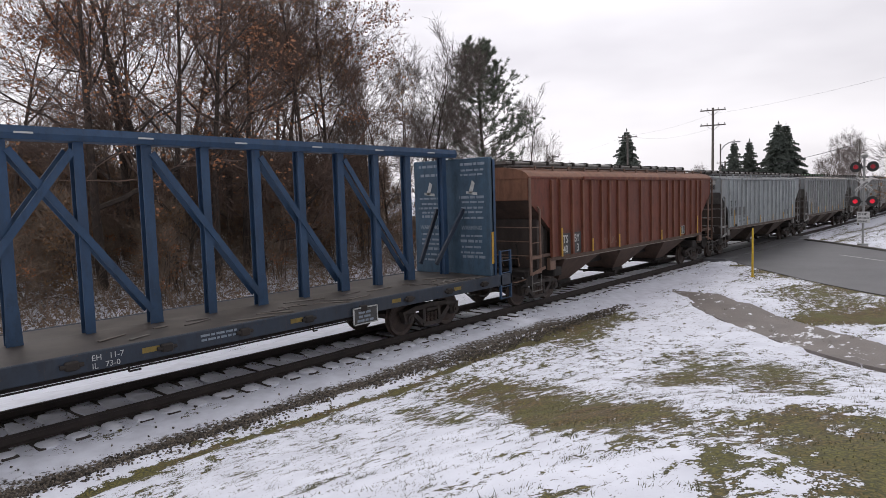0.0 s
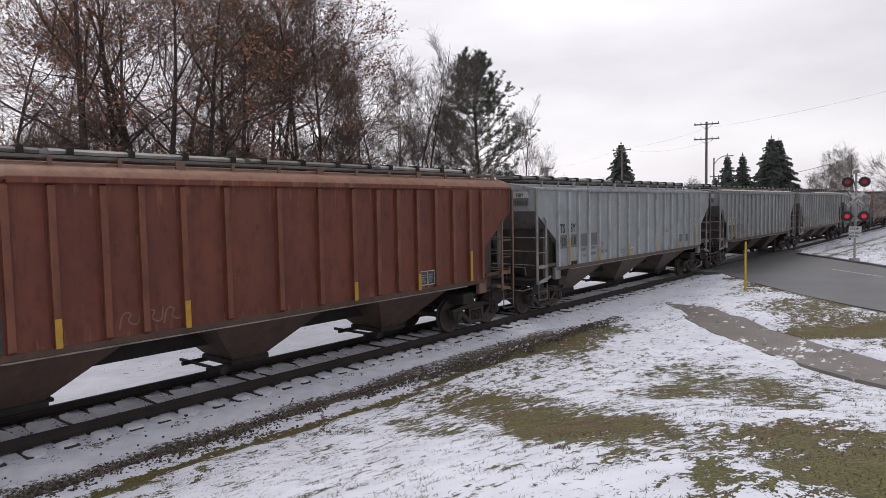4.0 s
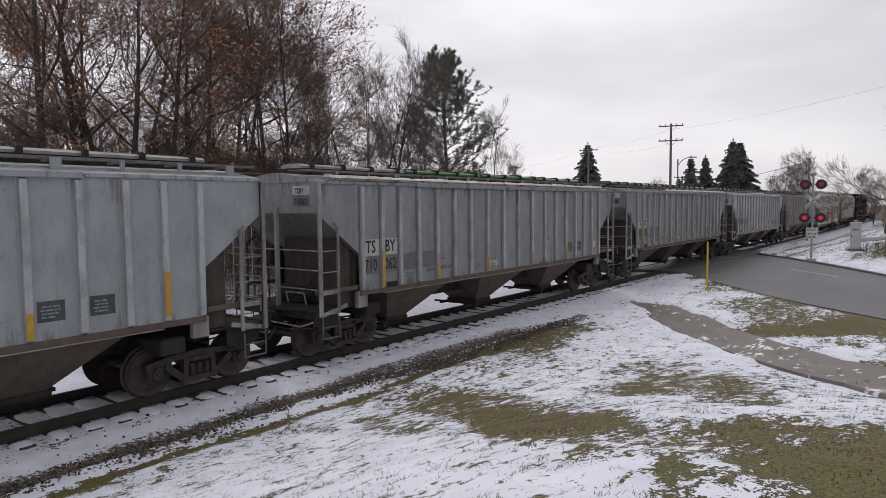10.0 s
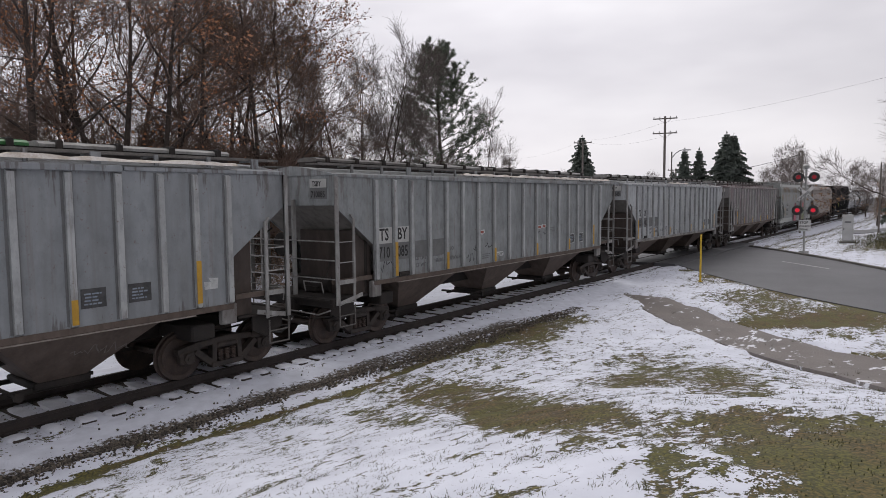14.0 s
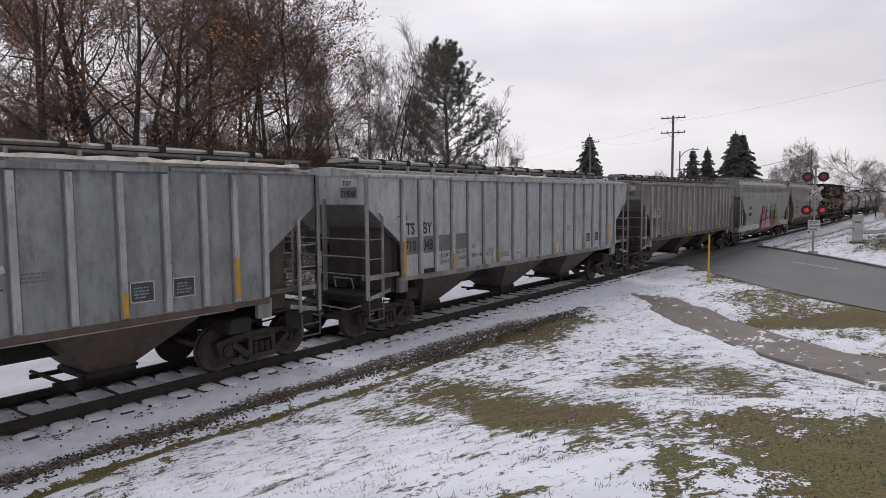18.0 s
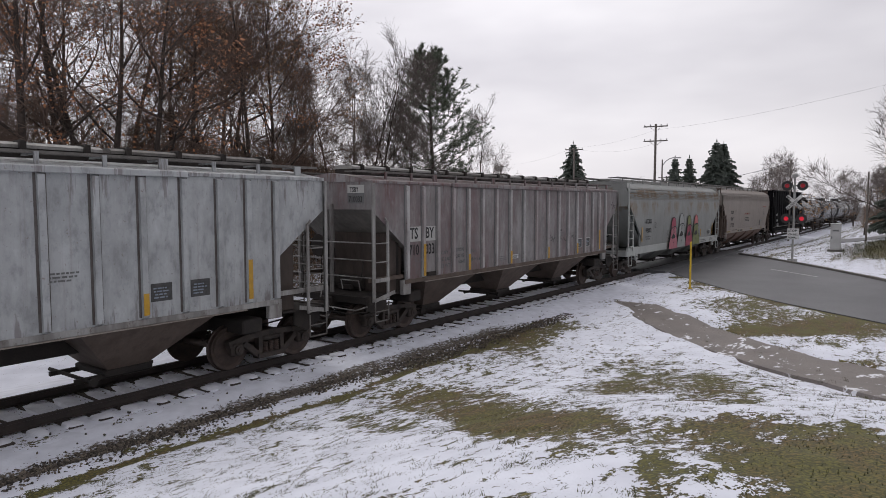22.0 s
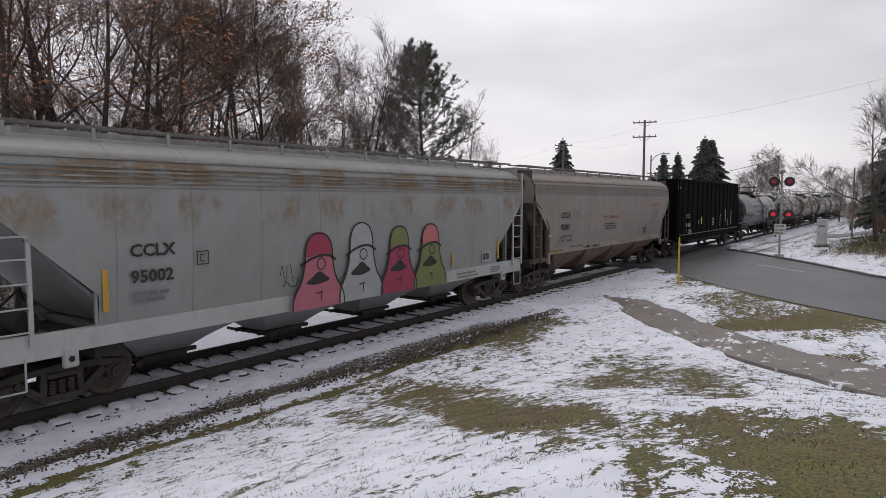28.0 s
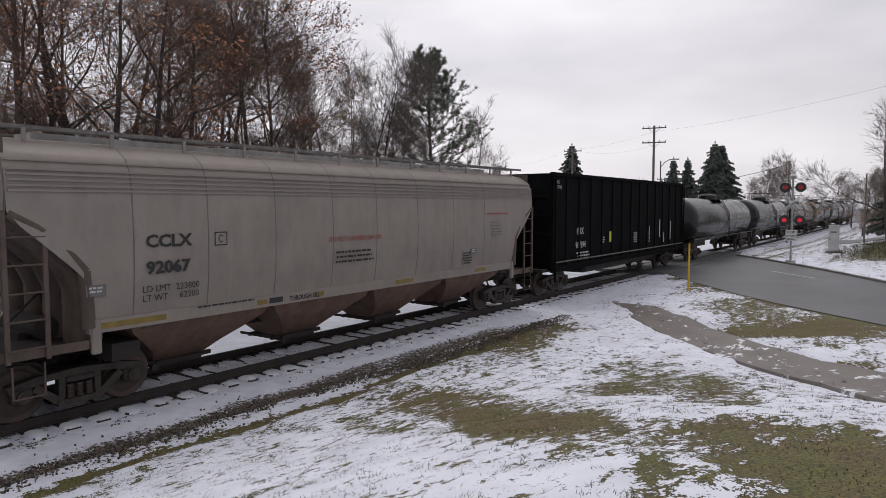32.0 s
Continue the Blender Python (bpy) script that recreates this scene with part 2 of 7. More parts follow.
M["yellow_dull"] = plain("soiled yellow tape", (0.24, 0.17, 0.03), (0.14, 0.10, 0.03), rough=0.6, scale=6.0, bump=0)
M["yellow_post"] = plain("yellow post paint", (0.62, 0.42, 0.02), (0.45, 0.29, 0.02), rough=0.5, scale=5.0, bump=0.05)
M["stencil_black"] = plain("black stencil paint", (0.012, 0.012, 0.013), (0.026, 0.026, 0.026), rough=0.7, scale=9, bump=0)
M["stencil_white"] = plain("white stencil paint", (0.55, 0.56, 0.55), (0.33, 0.34, 0.34), rough=0.7, scale=9, bump=0)
M["stencil_grey"] = plain("worn grey stencil paint", (0.075, 0.078, 0.08), (0.16, 0.165, 0.165), rough=0.8, scale=12, bump=0)
M["stencil_red"] = plain("faded red stencil paint", (0.33, 0.07, 0.05), (0.25, 0.08, 0.06), rough=0.7, scale=9, bump=0)
M["stencil_faint"] = plain("worn pale stencil paint", (0.26, 0.30, 0.34), (0.14, 0.18, 0.23), rough=0.7, scale=9, bump=0)
M["grime"] = plain("rusty grime", (0.075, 0.062, 0.056), (0.14, 0.13, 0.125), rough=0.9, scale=2.5, fine=30, bump=0.2)
M["stencil_faint2"] = plain("chalky faded paint", (0.19, 0.17, 0.155), (0.12, 0.105, 0.095), rough=0.8, scale=9, bump=0)
M["patch_dark"] = plain("dark repaint patch", (0.16, 0.165, 0.165), (0.11, 0.11, 0.11), rough=0.7, scale=3, bump=0)
M["patch_light"] = plain("pale repaint patch", (0.46, 0.46, 0.44), (0.36, 0.36, 0.35), rough=0.7, scale=3, bump=0)
M["plate_dark"] = plain("grimy black placard", (0.03, 0.03, 0.032), (0.07, 0.07, 0.07), rough=0.6, scale=8, bump=0)
M["grain_snow"] = plain("dirty snow on ledge", (0.62, 0.60, 0.58), (0.40, 0.34, 0.28), rough=0.9, scale=5)
for key, c in dict(pink=(0.42, 0.13, 0.17), crimson=(0.30, 0.03, 0.07), olive=(0.16, 0.18, 0.055), pale=(0.33, 0.345, 0.34), salmon=(0.46, 0.13, 0.13)).items():
    M["spray_" + key] = plain(key + " spray paint", c, tuple(x * 0.85 for x in c), rough=0.55, scale=4, bump=0)
M["asphalt"] = plain("wet asphalt", (0.098, 0.099, 0.104), (0.072, 0.073, 0.078), rough=0.5, scale=0.6, fine=90, bump=0.3)
M["kerb"] = plain("dirty kerb concrete", (0.16, 0.15, 0.14), (0.07, 0.065, 0.06), rough=0.85, scale=2)
M["line"] = plain("worn road paint", (0.55, 0.55, 0.55), (0.3, 0.3, 0.3), rough=0.7, scale=4, bump=0)


def stone_mat():
    """Each stone its own shade, from near black to tan."""
    q = Nodes("ballast stone", 0.9)
    g = q.n.new("ShaderNodeNewGeometry")
    shade = q.math("POWER", g.outputs["Random Per Island"], 1.7)
    col = q.mix(shade, (0.020, 0.018, 0.016), (0.25, 0.21, 0.165))
    col = q.mix(q.math("MULTIPLY", q.noise(q.coords(), 40, 3), 0.6), col, (0.06, 0.05, 0.042))
    return q.done(col)


M["stone"] = stone_mat()
M["bark"] = plain("dark bark", (0.075, 0.058, 0.048), (0.034, 0.027, 0.024), rough=0.95, scale=3, fine=25, bump=0.6, dist=0.03)
M["twig"] = plain("twig bark", (0.15, 0.100, 0.078), (0.08, 0.056, 0.045), rough=0.95, scale=1.5, bump=0)
M["brush"] = plain("pale brush canes", (0.25, 0.185, 0.135), (0.13, 0.098, 0.075), rough=0.95, scale=0.6, bump=0)
M["twig_grey"] = plain("grey twig bark", (0.17, 0.142, 0.130), (0.095, 0.079, 0.072), rough=0.95, scale=1.5, bump=0)
M["needle"] = plain("spruce needles", (0.135, 0.155, 0.13), (0.065, 0.080, 0.068), rough=0.9, scale=1.2, bump=0)
M["pine_needle"] = plain("pine needles", (0.19, 0.22, 0.16), (0.10, 0.12, 0.09), rough=0.9, scale=1.2, bump=0)
M["leaf"] = plain("dead oak leaves", (0.38, 0.165, 0.075), (0.20, 0.095, 0.050), rough=0.9, scale=1.3, bump=0)
M["leaf_tan"] = plain("tan dead leaves", (0.30, 0.175, 0.085), (0.17, 0.10, 0.058), rough=0.9, scale=1.3, bump=0)
M["pole_wood"] = plain("grey pole wood", (0.17, 0.15, 0.135), (0.10, 0.09, 0.08), rough=0.9, scale=3)
M["pole_grey"] = plain("pale pole steel", (0.34, 0.34, 0.34), (0.27, 0.27, 0.27), rough=0.5, scale=3)
M["wire"] = plain("black cable", (0.05, 0.05, 0.05), (0.03, 0.03, 0.03), rough=0.6, bump=0)
M["signal_black"] = plain("black signal paint", (0.02, 0.02, 0.021), (0.035, 0.034, 0.033), rough=0.5, bump=0)
M["sign_white"] = plain("white sign sheet", (0.62, 0.62, 0.61), (0.48, 0.48, 0.47), rough=0.5, scale=6, bump=0)
M["cabinet"] = plain("pale grey cabinet paint", (0.45, 0.455, 0.45), (0.36, 0.36, 0.355), rough=0.5, scale=2)
M["siding"] = plain("white building siding", (0.58, 0.58, 0.57), (0.5, 0.5, 0.5), rough=0.8, scale=0.4)
M["roof_snow"] = plain("snowy roof", (0.74, 0.75, 0.77), (0.6, 0.61, 0.63), rough=0.9, scale=0.4)
M["window"] = plain("dark window glass", (0.03, 0.035, 0.04), (0.02, 0.022, 0.025), rough=0.1, bump=0)


def lit(name, c, power):
    q = Nodes(name, 0.3)
    q.b.inputs["Emission Color"].default_value, q.b.inputs["Emission Strength"].default_value = rgb(c), power
    return q.done(tuple(v * 0.5 for v in c))


M["red_lamp"] = lit("lit red lens", (1.0, 0.02, 0.06), 0.32)
M["red_dim"] = lit("dim red lens", (0.6, 0.01, 0.03), 0.11)


def snow_cover():
    """Thin old snow over turf: the share of snow is an attribute, torn up by fine noise."""
    q = Nodes("snow over turf", 0.85)
    v = q.coords((1, 1, 1), False)
    fine, mid = q.noise(v, 24, 3, 0.6), q.noise(q.coords((0.8, 1.2, 1), False), 7.5, 3, 0.6)
    large = q.noise(q.coords((0.7, 1.3, 1), False), 2.6, 3, 0.6)
    tear = q.math("ADD", q.math("MULTIPLY", q.math("SUBTRACT", fine, 0.5), 1.3), q.math("ADD", q.math("MULTIPLY", q.math("SUBTRACT", mid, 0.5), 1.9), q.math("MULTIPLY", q.math("SUBTRACT", large, 0.5), 1.5)))
    tear = q.math("ADD", tear, q.math("MULTIPLY", q.math("SUBTRACT", q.noise(q.coords((0.8, 1.2, 1), False), 55, 2, 0.6), 0.5), 0.9))
    k = q.ramp(q.math("ADD", q.attribute("cover"), tear), 0.482, 0.512)
    grass = q.mix(q.ramp(large, 0.42, 0.58), (0.150, 0.128, 0.026), (0.165, 0.100, 0.036))
    grass = q.mix(q.ramp(q.noise(v, 30, 4, 0.7), 0.42, 0.56), grass, (0.026, 0.025, 0.011))
    grass = q.mix(q.math("MULTIPLY", q.ramp(q.noise(v, 0.45, 3), 0.46, 0.60), 0.35), grass, (0.085, 0.090, 0.022))
    # painted shade: turf darkens towards the snow's edge, so small holes read dark
    rim_shade = q.ramp(q.math("ADD", q.attribute("cover"), tear), 0.22, 0.46)
    grass = q.mix(q.math("MULTIPLY", rim_shade, 0.8), grass, (0.034, 0.032, 0.015))
    soil = q.mix(q.ramp(q.noise(v, 22, 4), 0.4, 0.6), (0.085, 0.062, 0.045), (0.04, 0.03, 0.024))
    base = q.mix(q.attribute("litter"), grass, soil)
    snow = q.mix(q.ramp(q.noise(v, 1.4, 4), 0.35, 0.7), (0.70, 0.725, 0.805), (0.58, 0.60, 0.675))
    q.bump(q.math("ADD", k, q.math("MULTIPLY", q.noise(v, 45, 3), 0.4)), 0.5, 0.02)
    return q.done(q.mix(k, base, snow))


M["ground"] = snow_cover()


def ballast_mat():
    q = Nodes("ballast under patchy snow", 0.9)
    v = q.coords((1, 1, 1), False)
    k = q.ramp(q.math("ADD", q.attribute("cover"), q.math("MULTIPLY", q.math("SUBTRACT", q.noise(v, 11, 5, 0.7), 0.5), 1.8)), 0.4, 0.6)
    st = q.mix(q.ramp(q.noise(v, 28, 3), 0.38, 0.62), (0.028, 0.024, 0.020), (0.15, 0.125, 0.095))
    snow = q.mix(q.ramp(q.noise(v, 3, 4), 0.35, 0.7), (0.69, 0.715, 0.79), (0.56, 0.58, 0.645))
    q.bump(q.math("ADD", q.math("MULTIPLY", k, 1.5), q.noise(v, 28, 3)), 0.6, 0.025)
    return q.done(q.mix(k, st, snow))


M["ballast"] = ballast_mat()


def path_mat():
    """Damp worn asphalt with slivers of trodden snow."""
    q = Nodes("damp asphalt path", 0.5)
    v = q.coords((1, 1, 1), False)
    base = q.mix(q.ramp(q.noise(v, 1.1, 4), 0.35, 0.65), (0.185, 0.158, 0.140), (0.120, 0.100, 0.088))
    base = q.mix(q.ramp(q.noise(v, 80, 3), 0.4, 0.65), base, (0.085, 0.072, 0.063))
    k = q.ramp(q.math("ADD", q.noise(q.coords((0.9, 2.2, 1), False), 1.6, 5, 0.6), q.math("MULTIPLY", q.noise(v, 18, 3), 0.12)), 0.66, 0.685)
    q.bump(q.math("ADD", q.noise(v, 80, 3), q.math("MULTIPLY", k, 2.0)), 0.3, 0.008)
    return q.done(q.mix(k, base, (0.68, 0.69, 0.73)))


M["path"] = path_mat()

# ---- mesh helpers ----
class B:
    """Collects corners and faces of one mesh."""

    def __init__(self):
        self.v, self.f = [], []

    def add(self, verts, faces):
        k = len(self.v)
        self.v += [tuple(p) for p in verts]
        self.f += [tuple(i + k for i in f) for f in faces]
        return self

    def box(self, x0, x1, y0, y1, z0, z1, c=0.0):
        """A box; with c its edges are chamfered."""
        if c <= 0:
            v = [(x, y, z) for x in (x0, x1) for y in (y0, y1) for z in (z0, z1)]
            return self.add(v, [(0, 1, 3, 2), (4, 6, 7, 5), (0, 4, 5, 1), (2, 3, 7, 6), (0, 2, 6, 4), (1, 5, 7, 3)])
        c = min(c, (x1 - x0) * 0.45, (y1 - y0) * 0.45, (z1 - z0) * 0.45)
        rings = []
        for z, i in ((z0, c), (z0 + c, 0), (z1 - c, 0), (z1, c)):
            a, b, d, e = x0 + i, x1 - i, y0 + i, y1 - i
            rings.append([(a + c, d, z), (b - c, d, z), (b, d + c, z), (b, e - c, z), (b - c, e, z), (a + c, e, z), (a, e - c, z), (a, d + c, z)])
        return self.loft(rings)

    def loft(self, rings, caps=True, closed=True):
        n = len(rings[0])
        v = [p for r in rings for p in r]
        f = []
        for i in range(len(rings) - 1):
            for j in range(n if closed else n - 1):
                a, b = i * n + j, i * n + (j + 1) % n
                f.append((a, b, b + n, a + n))
        if caps and closed:
            f.append(tuple(reversed(range(n))))
            f.append(tuple(range((len(rings) - 1) * n, len(rings) * n)))
        return self.add(v, f)

    def prism(self, poly, y0, y1):
        """A polygon in x, z pushed along y."""
        return self.loft([[(x, y0, z) for x, z in poly], [(x, y1, z) for x, z in poly]])

    def extrude_x(self, poly, x0, x1):
        """A polygon in y, z pushed along x."""
        return self.loft([[(x0, y, z) for y, z in poly], [(x1, y, z) for y, z in poly]])

    def tube(self, p, q, r, r2=None, n=8):
        p, q = Vector(p), Vector(q)
        d = q - p
        if d.length < 1e-6:
            return self
        a = d.orthogonal().normalized()
        b = d.normalized().cross(a)
        r2 = r if r2 is None else r2
        ring = lambda c, s: [c + (a * math.cos(k * 2 * math.pi / n) + b * math.sin(k * 2 * math.pi / n)) * s for k in range(n)]
        return self.loft([ring(p, r), ring(q, r2)])

    def chain(self, pts, r, n=6):
        for p, q in zip(pts, pts[1:]):
            self.tube(p, q, r, r, n)
        return self

    def bar(self, p, q, w, h):
        """A flat bar from p to q in the x, z plane's sense: w across (y), h thick."""
        p, q = Vector(p), Vector(q)
        d = (q - p).normalized()
        side = Vector((0, 1, 0))
        if abs(d.y) > 0.9:
            side = Vector((1, 0, 0))
        up = d.cross(side).normalized()
        side = up.cross(d).normalized()
        ring = lambda c: [c + side * (w / 2) * s + up * (h / 2) * t for s, t in ((-1, -1), (1, -1), (1, 1), (-1, 1))]
        return self.loft([ring(p), ring(q)])

    def disc(self, c, r, depth, axis="y", n=24, profile=None):
        """A turned body round an axis through c; profile: (radius, along) from one side to the other."""
        rings = []
        for rad, al in profile or ((r, 0), (r, depth)):
            ring = []
            for k in range(n):
                a = k * 2 * math.pi / n
                u, w = math.cos(a) * rad, math.sin(a) * rad
                ring.append({"y": (c[0] + u, c[1] + al, c[2] - w), "x": (c[0] + al, c[1] + u, c[2] + w), "z": (c[0] + u, c[1] + w, c[2] + al)}[axis])
            rings.append(ring)
        return self.loft(rings)

    def mesh(self, name, material, smooth=False):
        me = bpy.data.meshes.new(name)
        me.from_pydata(self.v, [], self.f)
        me.materials.append(material)
        me.validate()
        if smooth:
            me.polygons.foreach_set("use_smooth", [True] * len(me.polygons))
            me.set_sharp_from_angle(angle=radians(40))
        me.update()
        return me


def part(name, b, material, parent, label="", smooth=False):
    """One mesh object under a thing or a part; b is a builder or a mesh to share."""
    ob = new(name, b if isinstance(b, bpy.types.Mesh) else b.mesh(name, material, smooth))
    ob.parent = parent
    if label:
        ob["label"] = label
    return ob


def thing(name, b, material, label, category, group="", kind="", at=None, smooth=False):
    ob = new(name, b if (b is None or isinstance(b, bpy.types.Mesh)) else b.mesh(name, material, smooth))
    if at is not None:
        ob.matrix_basis = at
    return tagged(ob, label, category, group, kind)


def letters(body, size, material, name="lettering", stretch=1.0, bold=0.0):
    """A mesh of words in the x, z plane, read from -y, its origin at the lower left corner."""
    cu = bpy.data.curves.new(name, "FONT")
    cu.body, cu.size, cu.extrude, cu.offset, cu.resolution_u = body, size, 0.001, bold, 2
    ob = new(name, cu)
    dg = bpy.context.evaluated_depsgraph_get()
    me = bpy.data.meshes.new_from_object(ob.evaluated_get(dg))
    bpy.data.objects.remove(ob)
    bpy.data.curves.remove(cu)
    me.name = name
    me.transform(Matrix.Diagonal((stretch, 1, 1, 1)))
    me.transform(Matrix.Rotation(radians(90), 4, "X"))
    me.materials.clear()
    me.materials.append(material)
    return me


def lay(name, body, size, material, parent, x, y, z, label="", stretch=1.0, bold=0.0):
    ob = part(name, letters(body, size, material, name, stretch, bold), material, parent, label)
    ob.location = (x, y, z)
    return ob


def bars(rng, x, y, z, w, rows, h, gap):
    """Unreadable small print: short bars in rows, words apart."""
    b = B()
    for r in range(rows):
        at, end = x + rng.uniform(0, 0.1) * w, x + w * rng.uniform(0.75, 1.0)
        while at < end - 0.02:
            n = min(rng.uniform(1.2, 4.5) * h, end - at)
            zz = z - r * gap
            b.box(at, at + n, y - 0.003, y, zz, zz + h)
            at += n + h * 0.7
    return b


def smooth01(a):
    a = max(0.0, min(1.0, a))
    return a * a * (3 - 2 * a)

# ---- the line of the track: x along it, straight, then easing to the south ----
CURVE_FROM, CURVE_TO, CURVE = 16.48, 40.0, 0.000493


def track(s):
    """Place and heading at s metres along the centre line."""
    u = min(max(0.0, s - CURVE_FROM), CURVE_TO - CURVE_FROM)
    th = CURVE * u
    rest = max(0.0, s - CURVE_TO)
    return s, -CURVE * u * u / 2 - rest * math.tan(th), -th


def on_track(s, side=0.0, z=0.0):
    x, y, h = track(s)
    return Vector((x - math.sin(h) * side, y + math.cos(h) * side, z))


def track_pose(s):
    x, y, h = track(s)
    return pose(x, y, 0, 0, 0, math.degrees(h))


# ---- ground ----
ROAD_NEAR = [(62.0, 30.0), (37.0, 0.2), (35.6, -1.2), (31.9, -3.95), (29.2, -6.6), (27.05, -8.95), (24.3, -12.1), (12.0, -27.0)]
ROAD_FAR = [(74.0, 24.0), (51.5, -0.4), (50.5, -1.6), (46.5, -4.8), (42.0, -7.9), (36.4, -11.4), (32.5, -15.5), (20.0, -34.0)]


def ground_z(x, y):
    lat = -y
    base = -0.20
    a = abs(y - track(x)[1])
    if a > 1.5:
        base = -0.20 - 0.13 * smooth01((a - 1.5) / 0.7)
    cross = smooth01((x - 27) / 7) * (1 - smooth01((x - 60) / 8)) * smooth01(1 - (a - 8) / 12)
    base += cross * 0.19 * smooth01((a - 1.2) / 1.0)
    if y > 0:
        return base + 2.15 * smooth01((y - 7.5) / 12.0) * (1 - smooth01((x - 45) / 40))
    rise = smooth01((lat - 2.9) / 9.4)
    fall = 1 - smooth01((x - 2.0) / 17.0)
    far = 1 - smooth01((-x - 18) / 30)
    z = base + 2.17 * rise * fall * far
    z += 0.85 * smooth01((x - 52) / 14) * smooth01((lat - 6.5) / 6) * (1 - smooth01((x - 90) / 30))
    return z


PATH_A = [(26.2, -2.3), (24.22, -3.02), (20.81, -5.29), (18.55, -7.11), (16.7, -9.0), (14.2, -11.0), (11.3, -12.3), (8.0, -14.5)]
PATH_B = [(27.4, -2.6), (25.89, -3.56), (23.27, -5.91), (21.05, -7.4), (19.53, -9.05), (18.5, -10.6), (17.3, -12.2), (14.5, -15.5)]


def on_path(x, y):
    """1 well inside the foot path, 0 outside it."""
    if not (7 < x < 24.6 and y > -18):
        return 0.0
    best = 0.0
    for (a0, b0), (a1, b1) in zip(zip(PATH_A, PATH_B), zip(PATH_A[1:], PATH_B[1:])):
        c0, c1 = Vector(a0).lerp(Vector(b0), 0.5), Vector(a1).lerp(Vector(b1), 0.5)
        d = c1 - c0
        u = max(0.0, min(1.0, (Vector((x, y)) - c0).dot(d) / d.length_squared))
        half = (Vector(a0) - Vector(b0)).length / 2 * 0.80 + 0.06 * noise.noise((x * 0.9, y * 0.9, 15)) + 0.05 * noise.noise((x * 4, y * 4, 16))
        best = max(best, smooth01((half - (Vector((x, y)) - c0 - d * u).length) / 0.12 + 0.5))
    return best


# worn patches: centre, half length across, half length away, how bare
BARE = ((9.09, -6.06, -0.12, -1.57, 1.12, 0.77, 0.95), (6.35, -9.13, -0.38, -1.10, 0.98, 0.48, 0.95),
        (7.26, -7.86, -0.39, -1.03, 0.96, 0.59, 0.80), (7.36, -9.02, -0.24, -0.63, 0.88, 0.39, 0.50),
        (10.3, -8.11, -0.07, -0.63, 0.98, 0.40, 0.60), (11.47, -9.08, 0.34, -0.98, 1.44, 0.41, 0.85),
        (9.36, -10.28, 0.15, -0.41, 0.96, 0.21, 0.80), (5.88, -11.3, 0.27, -0.48, 0.98, 0.17, 1.00),
        (4.94, -11.88, 0.38, -0.46, 1.02, 0.09, 1.10), (5.77, -12.14, 0.34, -0.32, 1.26, 0.04, 1.00),
        (6.55, -10.84, 0.10, -0.34, 0.55, 0.12, 0.70), (4.10, -11.02, 0.04, -0.12, 0.50, 0.16, 0.80),
        (16.19, -3.70, 0.48, -0.72, 0.85, 0.46, 0.80), (18.01, -3.31, 0.59, -0.86, 0.84, 0.42, 0.80),
        (15.26, -3.68, 0.33, -0.51, 0.92, 0.52, 0.70), (7.46, -5.70, -0.07, -0.75, 0.47, 0.42, 0.60),
        (13.81, -7.58, 0.34, -0.63, 0.85, 0.29, 0.35), (26.18, -7.17, 0.83, -1.22, 2.03, 0.40, 0.95),
        (23.38, -9.41, 1.12, -1.62, 1.83, 0.24, 0.95), (21.23, -8.78, 0.85, -1.24, 0.78, 0.13, 0.95),
        (23.27, -10.96, 0.87, -1.27, 1.95, 0.12, 0.95), (18.15, -11.51, 0.45, -0.54, 0.47, 0.02, 0.90),
        (19.83, -10.27, 0.43, -0.62, 0.57, 0.06, 0.60), (29.95, -4.78, 0.43, -0.86, 1.57, 0.40, 0.45))


